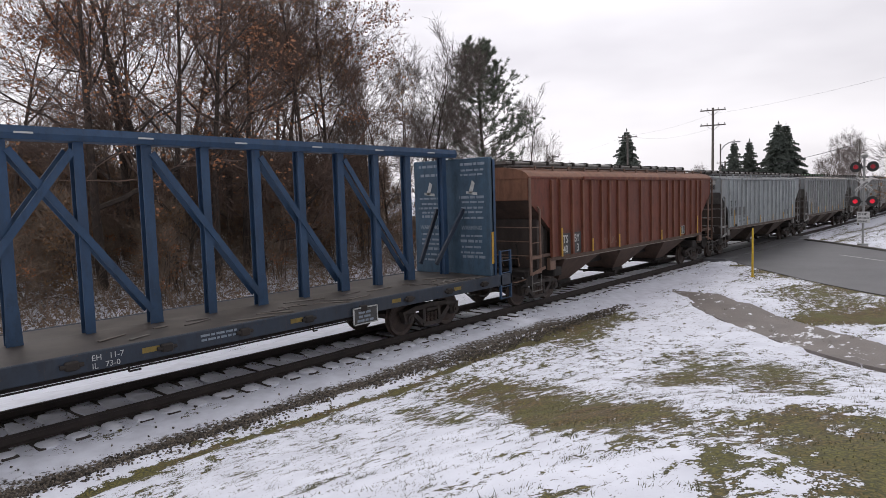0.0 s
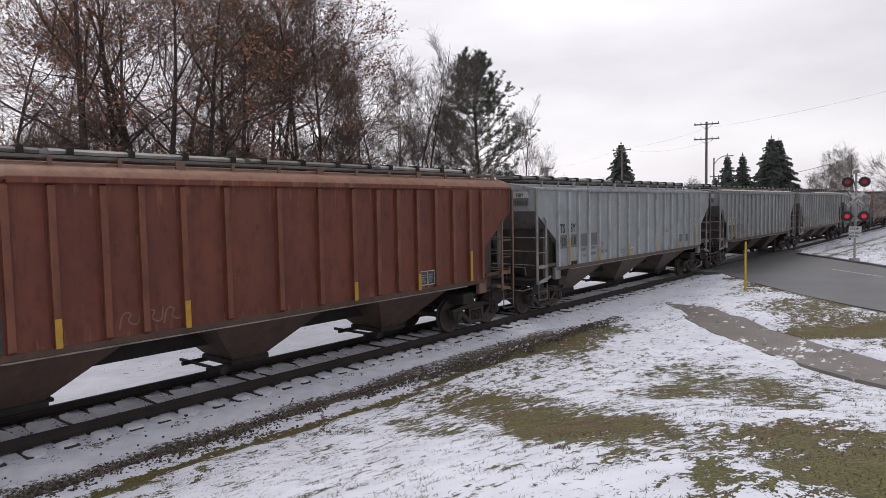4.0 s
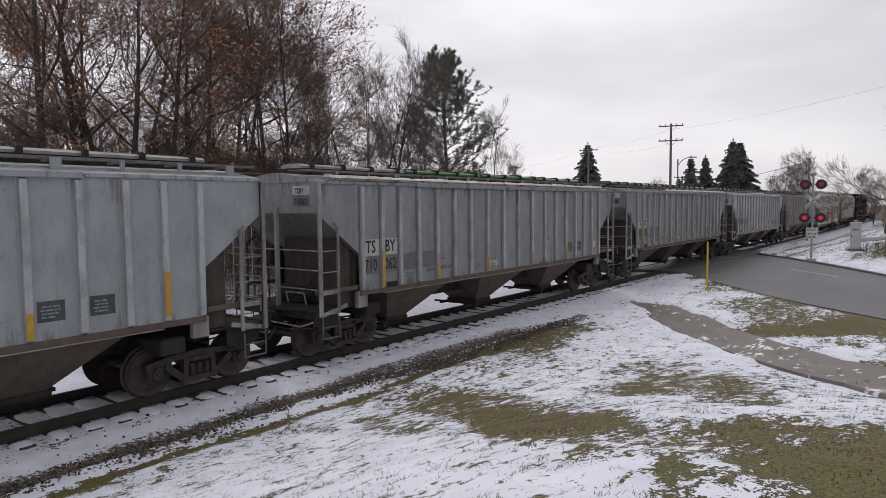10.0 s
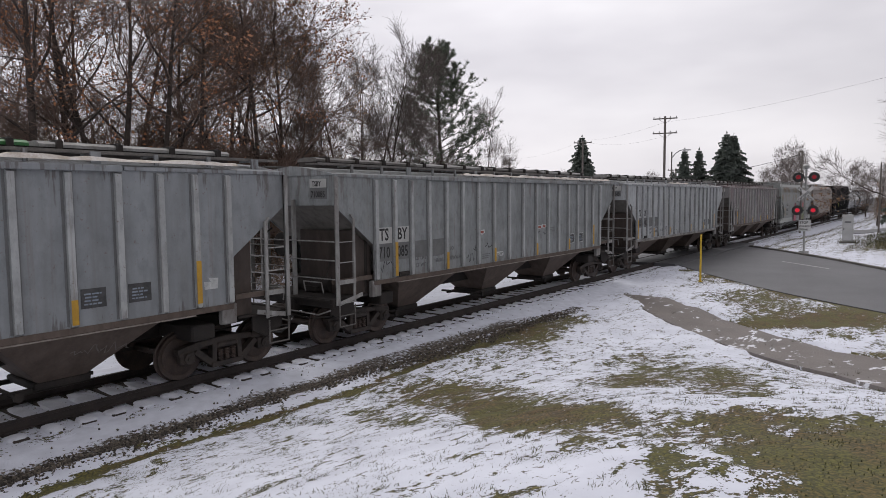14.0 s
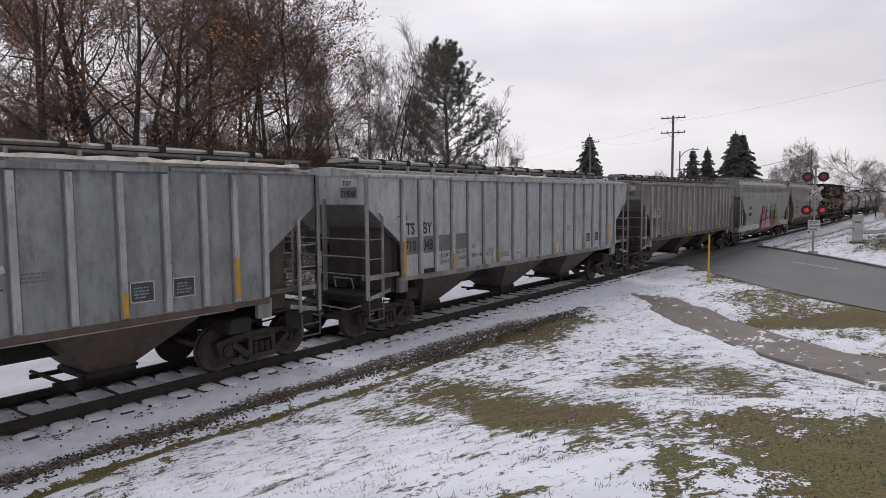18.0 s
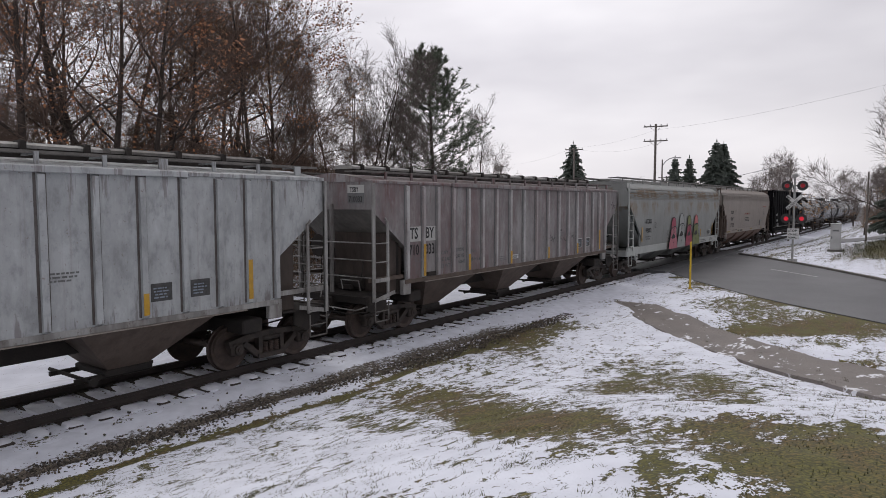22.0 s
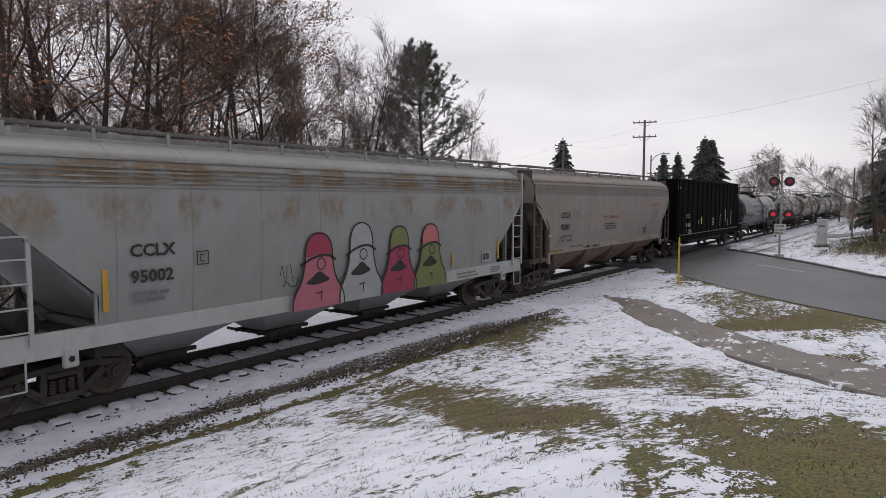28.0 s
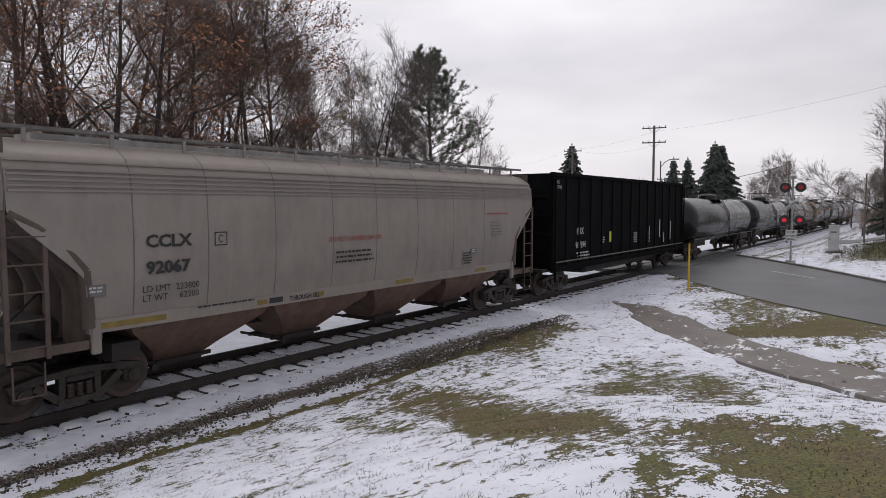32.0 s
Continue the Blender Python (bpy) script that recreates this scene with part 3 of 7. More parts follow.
def snow_share(x, y):
    """How much of the turf the snow still covers: thick on the crest, worn through in patches."""
    if y > 0:
        return 1.0
    k = 0.84 + 0.14 * noise.noise((x * 0.35, y * 0.55, 3.0)) + 0.22 * noise.noise((x * 1.1, y * 1.9, 7.0)) + 0.16 * noise.noise((x * 3.1, y * 4.5, 9.0))
    for cx, cy, ax, ay, bx, by, depth in BARE:
        dx, dy = x - cx, y - cy
        if abs(dx) > 9 or abs(dy) > 6:
            continue
        det = ax * by - ay * bx
        u, v = (dx * by - dy * bx) / det, (ax * dy - ay * dx) / det
        d = u * u + v * v
        if d < 5:
            k -= 0.60 * depth * math.exp(-(d * 0.62) ** 2)
    # a strip of fresh grass along the foot of the slope
    lat = -y - 3.3 - 0.10 * math.sin(x * 0.9) - 0.10 * noise.noise((x * 0.7, 0, 5))
    if abs(lat) < 0.45 and x < 15:
        k -= (0.75 + 0.5 * noise.noise((x * 0.5, 0, 8))) * math.exp(-(lat / 0.14) ** 2)
    if -0.3 < lat < 3.5 and x < 15:
        k -= 0.16 * math.exp(-((lat - 1.0) / 1.0) ** 2)
    # stones and soil at the foot of the ballast
    foot = y - track(x)[1] + 2.75 + 0.22 * smooth01((x - 9) / 4)
    if 2 < x < 17 and abs(foot) < 1.2:
        k -= 0.38 * smooth01((x - 5) / 4) * math.exp(-(foot / 0.22) ** 2)
    # bare soil along the edge of the road
    if 22 < x < 34:
        k -= 0.75 * math.exp(-((x - 24.3 - (y + 12.1) * 0.925) / 0.45) ** 2)
    # flecks all over the far end of the slope
    k -= 0.13 * smooth01((x - 8) / 6) * smooth01((17 - x) / 3)
    # weeds and ruts beyond the road
    if x > 38:
        k -= 0.30 * smooth01((x - 44) / 8) * (0.6 + noise.noise((x * 0.25, y * 0.5, 11))) + 0.85 * math.exp(-((x - 60) / 9) ** 2 - ((y + 11.3) / 2.4) ** 2)
        k -= 0.45 * math.exp(-((y + 3.4 + 0.03 * (x - 55)) / 0.16) ** 2) + 0.45 * math.exp(-((y + 4.6 + 0.04 * (x - 55)) / 0.16) ** 2)
    return k


def axis_values(lo, fine0, fine1, hi, step, grow=1.16):
    out = list(np.arange(fine0, fine1, step))
    a, d = fine0, step
    while a > lo:
        d *= grow
        a -= d
        out.insert(0, a)
    a, d = out[-1], step
    while a < hi:
        d *= grow
        a += d
        out.append(a)
    return out


def build_ground():
    xs, ys = axis_values(-900, 1.5, 24, 2500, 0.09), axis_values(-900, -13.5, -2.0, 1600, 0.075)
    nx, ny = len(xs), len(ys)
    verts, cover, litter = [], [], []
    for y in ys:
        for x in xs:
            z = ground_z(x, y)
            wood = smooth01((y - 8.5) / 2.0) * (1 - smooth01((x - 60) / 25)) if y > 0 else 0.0
            k = snow_share(x, y) if y < 0 else 1.0 - 0.42 * wood + 0.2 * noise.noise((x * 0.3, y * 0.3, 1))
            if -16 < x < 33 and -14 < y < -2.6:
                z += 0.025 * smooth01((k - 0.3) / 0.5) + 0.05 * noise.noise((x * 0.5, y * 0.5, 2)) + 0.018 * noise.noise((x * 2.2, y * 2.2, 4)) + 0.03
                z = ground_z(x, y) + (z - ground_z(x, y)) * smooth01((24.1 + (y + 12.1) * 0.925 - x) / 0.6)
                inside = on_path(x, y)
                z = z * (1 - inside) + (ground_z(x, y) - 0.07) * inside
            verts.append((x, y, z)), cover.append(k), litter.append(wood)
    faces = [(j * nx + i, j * nx + i + 1, (j + 1) * nx + i + 1, (j + 1) * nx + i) for j in range(ny - 1) for i in range(nx - 1)]
    me = bpy.data.meshes.new("ground")
    me.from_pydata(verts, [], faces)
    for name, vals in (("cover", cover), ("litter", litter)):
        me.attributes.new(name, "FLOAT", "POINT").data.foreach_set("value", vals)
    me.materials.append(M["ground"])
    me.polygons.foreach_set("use_smooth", [True] * len(me.polygons))
    return tagged(new("ground", me), "lumpy turf under thin patchy snow", "ground", kind="structure")


ground = build_ground()


def strip(name, left, right, material, lift, label, category, cuts=24, drape=True):
    """A slab between two edge lines, laid on the ground."""
    b, rows = B(), []
    def at(line, k):
        k *= len(line) - 1
        i = min(int(k), len(line) - 2)
        return Vector(line[i]).lerp(Vector(line[i + 1]), k - i)
    n = cuts * (len(left) - 1)
    for i in range(n + 1):
        p, q = at(left, i / n), at(right, i / n)
        rows.append([p.lerp(q, j / 10) for j in range(11)])
    top = [[(p.x, p.y, (ground_z(p.x, p.y) if drape else 0) + lift) for p in r] for r in rows]
    for r0, r1 in zip(top, top[1:]):
        for j in range(10):
            b.add([r0[j], r0[j + 1], r1[j + 1], r1[j]], [(0, 1, 2, 3)])
    for j in (0, 10):
        for r0, r1 in zip(top, top[1:]):
            p, q = r0[j], r1[j]
            b.add([p, q, (q[0], q[1], q[2] - 0.12), (p[0], p[1], p[2] - 0.12)], [(0, 1, 2, 3)])
    return thing(name, b, material, label, category, kind="structure")


road = strip("road", ROAD_NEAR, ROAD_FAR, M["asphalt"], 0.035, "wet grey asphalt road at a railway crossing", "road")
path = strip("path", PATH_A, PATH_B, M["path"], 0.005, "wet asphalt foot path edged with snow", "path")


def build_ballast():
    """The bed of broken stone, under snow but for its foot and the cribs between ties."""
    b, cover, n = B(), [], 0
    ss = list(np.arange(-14, 46, 0.12)) + list(np.arange(46, 420, 3.0))
    lats = (-3.4, -2.9, -2.5, -2.1, -1.8, -1.5, -1.3, -1.0, -0.78, -0.55, 0, 0.55, 0.78, 1.0, 1.3, 1.6, 2.2, 3.0)
    shape = {-3.4: -0.42, -2.9: -0.335, -2.5: -0.31, -2.1: -0.27, -1.8: -0.225, -1.5: -0.20, 1.6: -0.2, 2.2: -0.26, 3.0: -0.38}
    for s in ss:
        for lat in lats:
            z = shape.get(lat, -0.205 if abs(lat) > 1.2 else -0.225)
            p = on_track(s, lat, z + 0.02 * noise.noise((s * 3, lat * 3, 0)))
            b.v.append(tuple(p))
            foot = (1 - abs(-lat - 2.45) / 0.64) * (1 - smooth01((s - 15.5) / 4)) if lat < 0 else 0
            k = 1.06 - 0.95 * max(0, foot) ** 0.8 + 0.40 * noise.noise((s * 0.9, lat * 2.2, 2))
            if abs(lat) < 0.6:
                k = 0.5
            elif -1.35 < lat < -0.9:
                k = 0.80 + 1.0 * noise.noise((s * 1.9, 3.0, 4))
            cover.append(k)
    m = len(lats)
    for i in range(len(ss) - 1):
        for j in range(m - 1):
            b.f.append((i * m + j, (i + 1) * m + j, (i + 1) * m + j + 1, i * m + j + 1))
    me = b.mesh("ballast", M["ballast"], True)
    me.attributes.new("cover", "FLOAT", "POINT").data.foreach_set("value", cover)
    tagged(new("ballast", me), "bed of dark crushed stone under patchy snow", "ballast", kind="structure")


build_ballast()
RAIL = [(-0.075, -0.17), (0.075, -0.17), (0.075, -0.155), (0.012, -0.135), (0.009, -0.045), (0.036, -0.035), (0.036, -0.006), (0.028, 0.0), (-0.028, 0.0), (-0.036, -0.006), (-0.036, -0.035), (-0.009, -0.045), (-0.012, -0.135), (-0.075, -0.155)]


def build_track():
    tr = thing("railway_track", None, None, "single railway track with rusty rails on snowy wooden ties", "railway track", kind="structure")
    stations = list(range(-16, 17, 8)) + list(range(20, 420, 4))
    for side in (-1, 1):
        b = B()
        b.loft([[on_track(s, side * 0.7535 + y, z) for y, z in RAIL] for s in stations])
        part("rail", b, M["rail"], tr, "rusty steel rail")
    tie = B().box(-0.115, 0.115, -1.3, 1.3, -0.30, -0.172, 0.012).mesh("tie", M["tie"])
    plate = B().box(-0.09, 0.09, -0.17, 0.17, -0.172, -0.158, 0.004).mesh("tie_plate", M["rail"])
    rng = random.Random(4)
    s, n = -10.0, 0
    snow = B()
    while s < 120:
        if not 35.5 < s < 51.5 and n < 300:
            p = on_track(s)
            o = part("tie", tie, None, tr)
            o.location, o.rotation_euler = (p.x, p.y, rng.uniform(-0.006, 0.004)), (0, 0, track(s)[2] + rng.uniform(-0.02, 0.02))
            n += 1
            if s < 40:
                for side in (-1, 1):
                    q = part("tie_plate", plate, None, o)
                    q.location = (0, side * 0.7535, 0)
            # soft caps of snow on the tie, torn by the wheels' wind
            for y0, y1 in ((-1.32, -0.86), (-0.62, 0.62), (0.86, 1.32)):
                a, c = y0 + rng.uniform(0, 0.06), y1 - rng.uniform(0, 0.12)
                w0, w1 = rng.uniform(0.09, 0.19), rng.uniform(0.10, 0.20)
                h, e = rng.uniform(0.018, 0.045), rng.uniform(-0.02, 0.05)
                m = track_pose(s + e)
                ring = lambda y, w, hh: [m @ Vector((-w, y, -0.20)), m @ Vector((-w * 0.8, y, -0.172 + hh * 0.6)), m @ Vector((-w * 0.2, y, -0.172 + hh)), m @ Vector((w * 0.5, y, -0.172 + hh * 0.9)), m @ Vector((w, y, -0.172 + hh * 0.3)), m @ Vector((w, y, -0.20))]
                k = 5
                rings = []
                for i in range(k + 1):
                    u = i / k
                    w = (w0 + (w1 - w0) * u) * (0.55 if i in (0, k) else rng.uniform(0.85, 1.12))
                    rings.append(ring(a + (c - a) * u, w, h * (0.3 if i in (0, k) else rng.uniform(0.8, 1.15))))
                snow.loft(rings)
        s += 0.52 + rng.uniform(-0.02, 0.02)
    thing("snow_on_ties", snow, M["grain_white"], "small ridges of snow lying on the ties", "snow", kind="stuff", smooth=True)


M["grain_white"] = plain("settled snow", (0.72, 0.74, 0.80), (0.56, 0.575, 0.625), rough=0.9, scale=4, fine=30, bump=0.3, dist=0.01)
build_track()
# asphalt and rubber between and beside the rails at the crossing
for side, w in ((0.0, 0.66), (1.35, 0.55), (-1.35, 0.55)):
    b = B()
    for s in range(34, 52, 2):
        rings = [[on_track(q, side + e, z) for e, z in ((-w, -0.2), (w, -0.2), (w, -0.012), (-w, -0.012))] for q in (s, s + 1.98)]
        b.loft(rings)
    thing("crossing_panel", b, M["asphalt"], "grey crossing panel between the rails", "crossing panel", kind="structure")

# ---- the train ----
SPEED, PICKUP = 4.2412, 0.000926
CARS = []          # (car, place along the track at the start)
WHEELSETS = []     # (wheelset, its seat in the car's space)


def wheel_meshes():
    prof = [(0.10, -0.02), (0.11, -0.005), (0.19, 0.0), (0.36, 0.045), (0.40, 0.02), (0.452, 0.018), (0.457, 0.10), (0.485, 0.112), (0.485, 0.14), (0.39, 0.142), (0.33, 0.10), (0.18, 0.09), (0.10, 0.12)]
    near = B().disc((0, -0.84, 0), 0, 0, "y", 36, prof)
    far = B().disc((0, 0.84, 0), 0, 0, "y", 36, [(r, -a) for r, a in prof])
    for b, y in ((near, -0.838), (far, 0.838)):
        for k in range(3):
            a = k * 2.094 + 0.4
            b.disc((0.27 * math.cos(a), y + (0.02 if y < 0 else -0.02), 0.27 * math.sin(a)), 0.03, 0.012, "y", 10)
    return near.mesh("wheel", M["wheel"], True), far.mesh("wheel", M["wheel"], True), B().tube((0, -1.0, 0), (0, 1.0, 0), 0.085, n=12).mesh("wheelset", M["wheel"], True)


def side_frame():
    b = B()
    for s in (-1, 1):
        b.bar((0, 0, 0.70), (s * 0.62, 0, 0.66), 0.15, 0.11)
        b.bar((s * 0.58, 0, 0.67), (s * 1.08, 0, 0.575), 0.17, 0.13)
        b.bar((s * 0.28, 0, 0.69), (s * 0.30, 0, 0.26), 0.15, 0.10)
        b.bar((s * 0.70, 0, 0.55), (s * 0.30, 0, 0.22), 0.15, 0.12)
        b.box(s * 0.89 - 0.15, s * 0.89 + 0.15, -0.12, 0.09, 0.32, 0.60, 0.04)
        b.tube((s * 0.89, -0.17, 0.455), (s * 0.89, 0, 0.455), 0.105, n=14)
        b.tube((s * 0.89, -0.19, 0.455), (s * 0.89, -0.16, 0.455), 0.05, n=8)
    b.bar((-0.36, 0, 0.215), (0.36, 0, 0.215), 0.19, 0.10)
    b.box(-0.24, 0.24, -0.11, 0.11, 0.53, 0.64, 0.03)
    return b.mesh("side_frame", M["truck"])


def spring_mesh():
    """One coil spring, turned as a ribbed barrel."""
    prof = []
    for k in range(5):
        z = k * 0.048
        prof += [(0.044, z), (0.062, z + 0.006), (0.062, z + 0.026), (0.044, z + 0.034)]
    return B().disc((0, -0.03, 0.275), 0, 0, "z", 10, prof).mesh("spring", M["wheel"])


def truck_bolster():
    b = B().box(-0.17, 0.17, -0.95, 0.95, 0.50, 0.70, 0.04)
    b.disc((0, 0, 0.70), 0.22, 0.08, "z", 16)
    b.box(-1.25, 1.25, -0.78, -0.72, 0.40, 0.47)
    b.box(-1.25, 1.25, 0.72, 0.78, 0.40, 0.47)
    return b.mesh("truck", M["truck"])


WHEEL_NEAR, WHEEL_FAR, AXLE = wheel_meshes()
FRAME, SPRINGS, BOLSTER = side_frame(), spring_mesh(), truck_bolster()
COUPLER = None


def coupler_mesh():
    b = B().box(-0.75, 0.05, -0.10, 0.10, 0.76, 0.96, 0.03)
    b.box(0.0, 0.30, -0.14, 0.14, 0.72, 1.0, 0.05).box(0.26, 0.42, -0.13, 0.02, 0.74, 0.98, 0.04)
    return b.mesh("coupler", M["truck"])


def hose_mesh():
    pts = [(0, 0.30, 0.74), (0.14, 0.28, 0.50), (0.30, 0.22, 0.36), (0.46, 0.12, 0.40)]
    return B().chain(pts, 0.028, 8).mesh("air_hose", M["signal_black"])


COUPLER, HOSE = coupler_mesh(), hose_mesh()


def running_gear(car, truck_at, half, label=""):
    """Trucks with turning wheelsets, couplers and hoses."""
    for s in (-1, 1):
        t = part("truck", BOLSTER, None, car)
        t.location = (s * truck_at, 0, 0)
        for side in (-1, 1):
            f = part("side_frame", FRAME, None, t)
            f.location, f.rotation_euler = (0, side * 0.99, 0), (0, 0, 0 if side < 0 else math.pi)
            for x in (-0.15, 0.0, 0.15):
                part("spring", SPRINGS, None, t).location = (x, side * 1.0, 0)
        for e in (-1, 1):
            w = part("wheelset", AXLE, None, car)
            part("wheel", WHEEL_NEAR, None, w), part("wheel", WHEEL_FAR, None, w)
            WHEELSETS.append((w, s * truck_at + e * 0.889))
        c = part("coupler", COUPLER, None, car)
        c.location, c.rotation_euler = (s * (half - 0.42), 0, 0), (0, 0, 0 if s > 0 else math.pi)
        h = part("air_hose", HOSE, None, car)
        h.location, h.rotation_euler = (s * (half - 0.48), 0, 0), (0, 0, 0 if s > 0 else math.pi)


def start_car(name, label, category, s0, group=""):
    car = thing(name, None, None, label, category, group)
    CARS.append((car, s0))
    return car


RIBS = (0.45, 1.36, 2.25, 3.06, 3.86, 4.65, 5.40, 6.07, 6.77)
EAVE, SILL = 4.0, 1.45


def hopper_shared(paint, post_paint, bar_paint, flange_paint):
    """Meshes that hoppers of one colour share."""
    rib = B().extrude_x([(-0.075, 1.49), (-0.075, 3.90), (0.0, 3.935), (0.0, 1.45)], -0.053, 0.053)
    lad, gr = B(), B()
    lad.box(-0.075, 0.035, -0.02, 0.02, 1.02, 3.96, 0.006).box(0.022, 0.035, -0.02, 0.05, 1.02, 3.96)
    lad.box(0.475, 0.545, -0.03, 0.02, 1.04, 3.02, 0.008)
    for z in (1.06, 2.0, 2.47):
        lad.tube((0, -0.04, z), (0.51, -0.04, z), 0.014, n=6)
    lad.box(-0.02, 0.53, -0.05, -0.035, 1.50, 1.60).bar((-0.02, -0.03, 1.05), (0.75, -0.03, 1.20), 0.02, 0.09)
    lad.tube((0.51, 0, 2.98), (0.46, 0.04, 3.10), 0.03, n=6)
    for z in (3.55, 3.66, 3.80, 3.90):
        lad.disc((-0.02, -0.02, z), 0.018, -0.012, "y", 6)
    # where darker than the sheet, flanges paint in the shade line beside each post
    flange = B()
    for x0, x1 in ((-0.095, -0.054), (0.054, 0.095)):
        flange.box(x0, x1, -0.007, 0.0, 1.48, 3.93)
    return dict(rib=rib.mesh("side_post", post_paint), ladder=lad.mesh("ladder", bar_paint), flange=flange.mesh("post_flange", flange_paint))


def hopper(s0, paint, under, label, hatch, half=8.90, group="covered hopper cars", end_paint=None, marks=None, strips=(), plates=(), under_slope=None, seed=1, post_paint=None, bar_paint=None, sill_paint=None, flange_paint=None, round_roof=False, bracket_paint=None, ribs=None):
    """A ribbed three-bay covered hopper."""
    rng = random.Random(seed)
    car = start_car("hopper_car", label, "railway car", s0, group)
    bar_paint = bar_paint or M["worn_bar"]
    # default flange tone is a dark grey, for the painted shade line
    sh = hopper_shared(paint, post_paint or paint, bar_paint, flange_paint or M["patch_dark"])
    end_paint = end_paint or paint
    # upper body with the sloping end sheets
    body = B().prism([(-8.1, EAVE), (-8.1, 3.32), (-5.75, 1.5), (5.75, 1.5), (8.1, 3.32), (8.1, EAVE)], -1.44, 1.44)
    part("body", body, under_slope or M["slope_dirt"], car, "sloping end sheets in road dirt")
    for s in (-1, 1):
        part("end_panel", B().box(s * 8.1 - 0.03, s * 8.1 + 0.03, -1.46, 1.46, 3.30, EAVE + 0.02, 0.01), end_paint, car)
    for side in (-1, 1):
        sheet = B().prism([(-8.13, EAVE), (-8.13, 3.30), (-6.86, 2.34), (-6.82, SILL), (6.82, SILL), (6.86, 2.34), (8.13, 3.30), (8.13, EAVE)], side * 1.45 - 0.012, side * 1.45 + 0.012)
        part("side_sheet", sheet, paint, car)
        for x in ribs or [e * r for r in RIBS for e in (-1, 1)]:
            o = part("side_post", sh["rib"], None, car)
            o.location, o.rotation_euler = (x, side * 1.462, 0), (0, 0, 0 if side < 0 else math.pi)
            if side < 0:
                part("post_flange", sh["flange"], None, o, "post flange, darker on most cars for grime and painted shade")
        part("top_chord", B().box(-4.76, 4.72, side * 1.50 - 0.055, side * 1.50 + 0.055, 3.93, 4.04, 0.012), paint, car)
        for s in (-1, 1):
            part("eave_strip", B().box(min(s * 4.77, s * 8.15), max(s * 4.77, s * 8.15), side * 1.47 - 0.03, side * 1.47 + 0.03, 3.955, 4.03, 0.01), paint, car)
        sill = B().box(-6.85, 6.85, side * 1.45 - 0.035, side * 1.45 + 0.035, 1.34, SILL, 0.008)
        for s in (-1, 1):
            sill.box(min(s * 6.9, s * 8.2), max(s * 6.9, s * 8.2), side * 1.42 - 0.04, side * 1.42 + 0.04, 1.50, 1.60, 0.01)
        part("sill_lip", B().box(-6.0, 6.0, side * 1.475 - 0.03, side * 1.475 + 0.03, 1.318, 1.338), M["grain_dust"], car, "dusty lower lip of the side sill")
        part("side_sill", sill, sill_paint or under, car)
        for s in (-1, 1):
            o = part("ladder", sh["ladder"], None, car)
            o.location = (s * 8.12, side * 1.53, 0)
            if s > 0:
                o.rotation_euler = (0, 0, math.pi)
                o.location = (8.12, side * 1.53, 0)
            else:
                o.location = (-8.12, side * 1.53, 0)
            # jacking pad under the sill
            part("jacking_pad", B().box(s * 6.75 - 0.17, s * 6.75 + 0.17, side * 1.40 - 0.07, side * 1.40 + 0.07, 1.05, 1.45, 0.02), bar_paint, car)
    # roof
    crest = [(-1.50, EAVE), (-1.43, 4.03), (-1.1, 4.09), (-0.55, 4.19), (0, 4.24)] if not round_roof else [(-1.49, 3.97), (-1.50, 4.02), (-1.42, 4.12), (-1.25, 4.21), (-1.0, 4.27), (-0.55, 4.33), (0, 4.35)]
    roof = B().extrude_x(crest + [(-y, z) for y, z in reversed(crest[:-1])], -8.15, 8.15)
    part("roof", roof, end_paint if round_roof else paint, car, "", True)
    up = 0.10 if round_roof else 0.0
    for k, x0 in enumerate((-7.6, -3.75, 0.1, 3.95)):
        lid = B().extrude_x([(-0.36, up + 4.37), (-0.36, up + 4.42), (-0.27, up + 4.465), (0.27, up + 4.465), (0.36, up + 4.42), (0.36, up + 4.37)], x0, x0 + 3.7)
        lid.box(x0, x0 + 3.7, -0.13, -0.10, up + 4.46, up + 4.485).box(x0, x0 + 3.7, 0.10, 0.13, up + 4.46, up + 4.485)
        part("hatch_cover", lid, hatch[k % len(hatch)], car)
        for x in np.linspace(x0 + 0.3, x0 + 3.4, 4):
            part("hatch_clamp", B().box(x - 0.03, x + 0.03, -0.40, 0.40, up + 4.455, up + 4.50, 0.008).box(x - 0.05, x + 0.05, -0.44, -0.37, up + 4.26, up + 4.48, 0.008).box(x - 0.05, x + 0.05, 0.37, 0.44, up + 4.26, up + 4.48, 0.008), M["underside"], car)
    part("hatch_coaming", B().box(-7.6, 7.65, -0.30, 0.30, 4.15, up + 4.37), M["underside"], car)
    for side in (-1, 1):
        w = B()
        for y in (0.74, 0.85, 0.96, 1.07):
            w.box(-8.3, 8.3, side * y - 0.03, side * y + 0.03, up + 4.255, up + 4.275)
        w.box(-8.3, 8.3, side * 1.12 - 0.012, side * 1.12 + 0.012, up + 4.24, up + 4.29)
        part("roof_walkway", w, M["walkway"], car, "grimy steel grating walkway")
        for k in range(-6, 9):
            x, e = -0.85 + 1.065 * k, 0.085 if k % 3 == 2 else 0.035
            part("walkway_bracket", B().box(x - e, x + e, side * 1.16 - 0.02, side * 1.16 + 0.02, up + 4.05, up + 4.27).box(x - 0.03, x + 0.03, min(side * 0.7, side * 1.14), max(side * 0.7, side * 1.14), up + 4.22, up + 4.25), bracket_paint or paint, car)
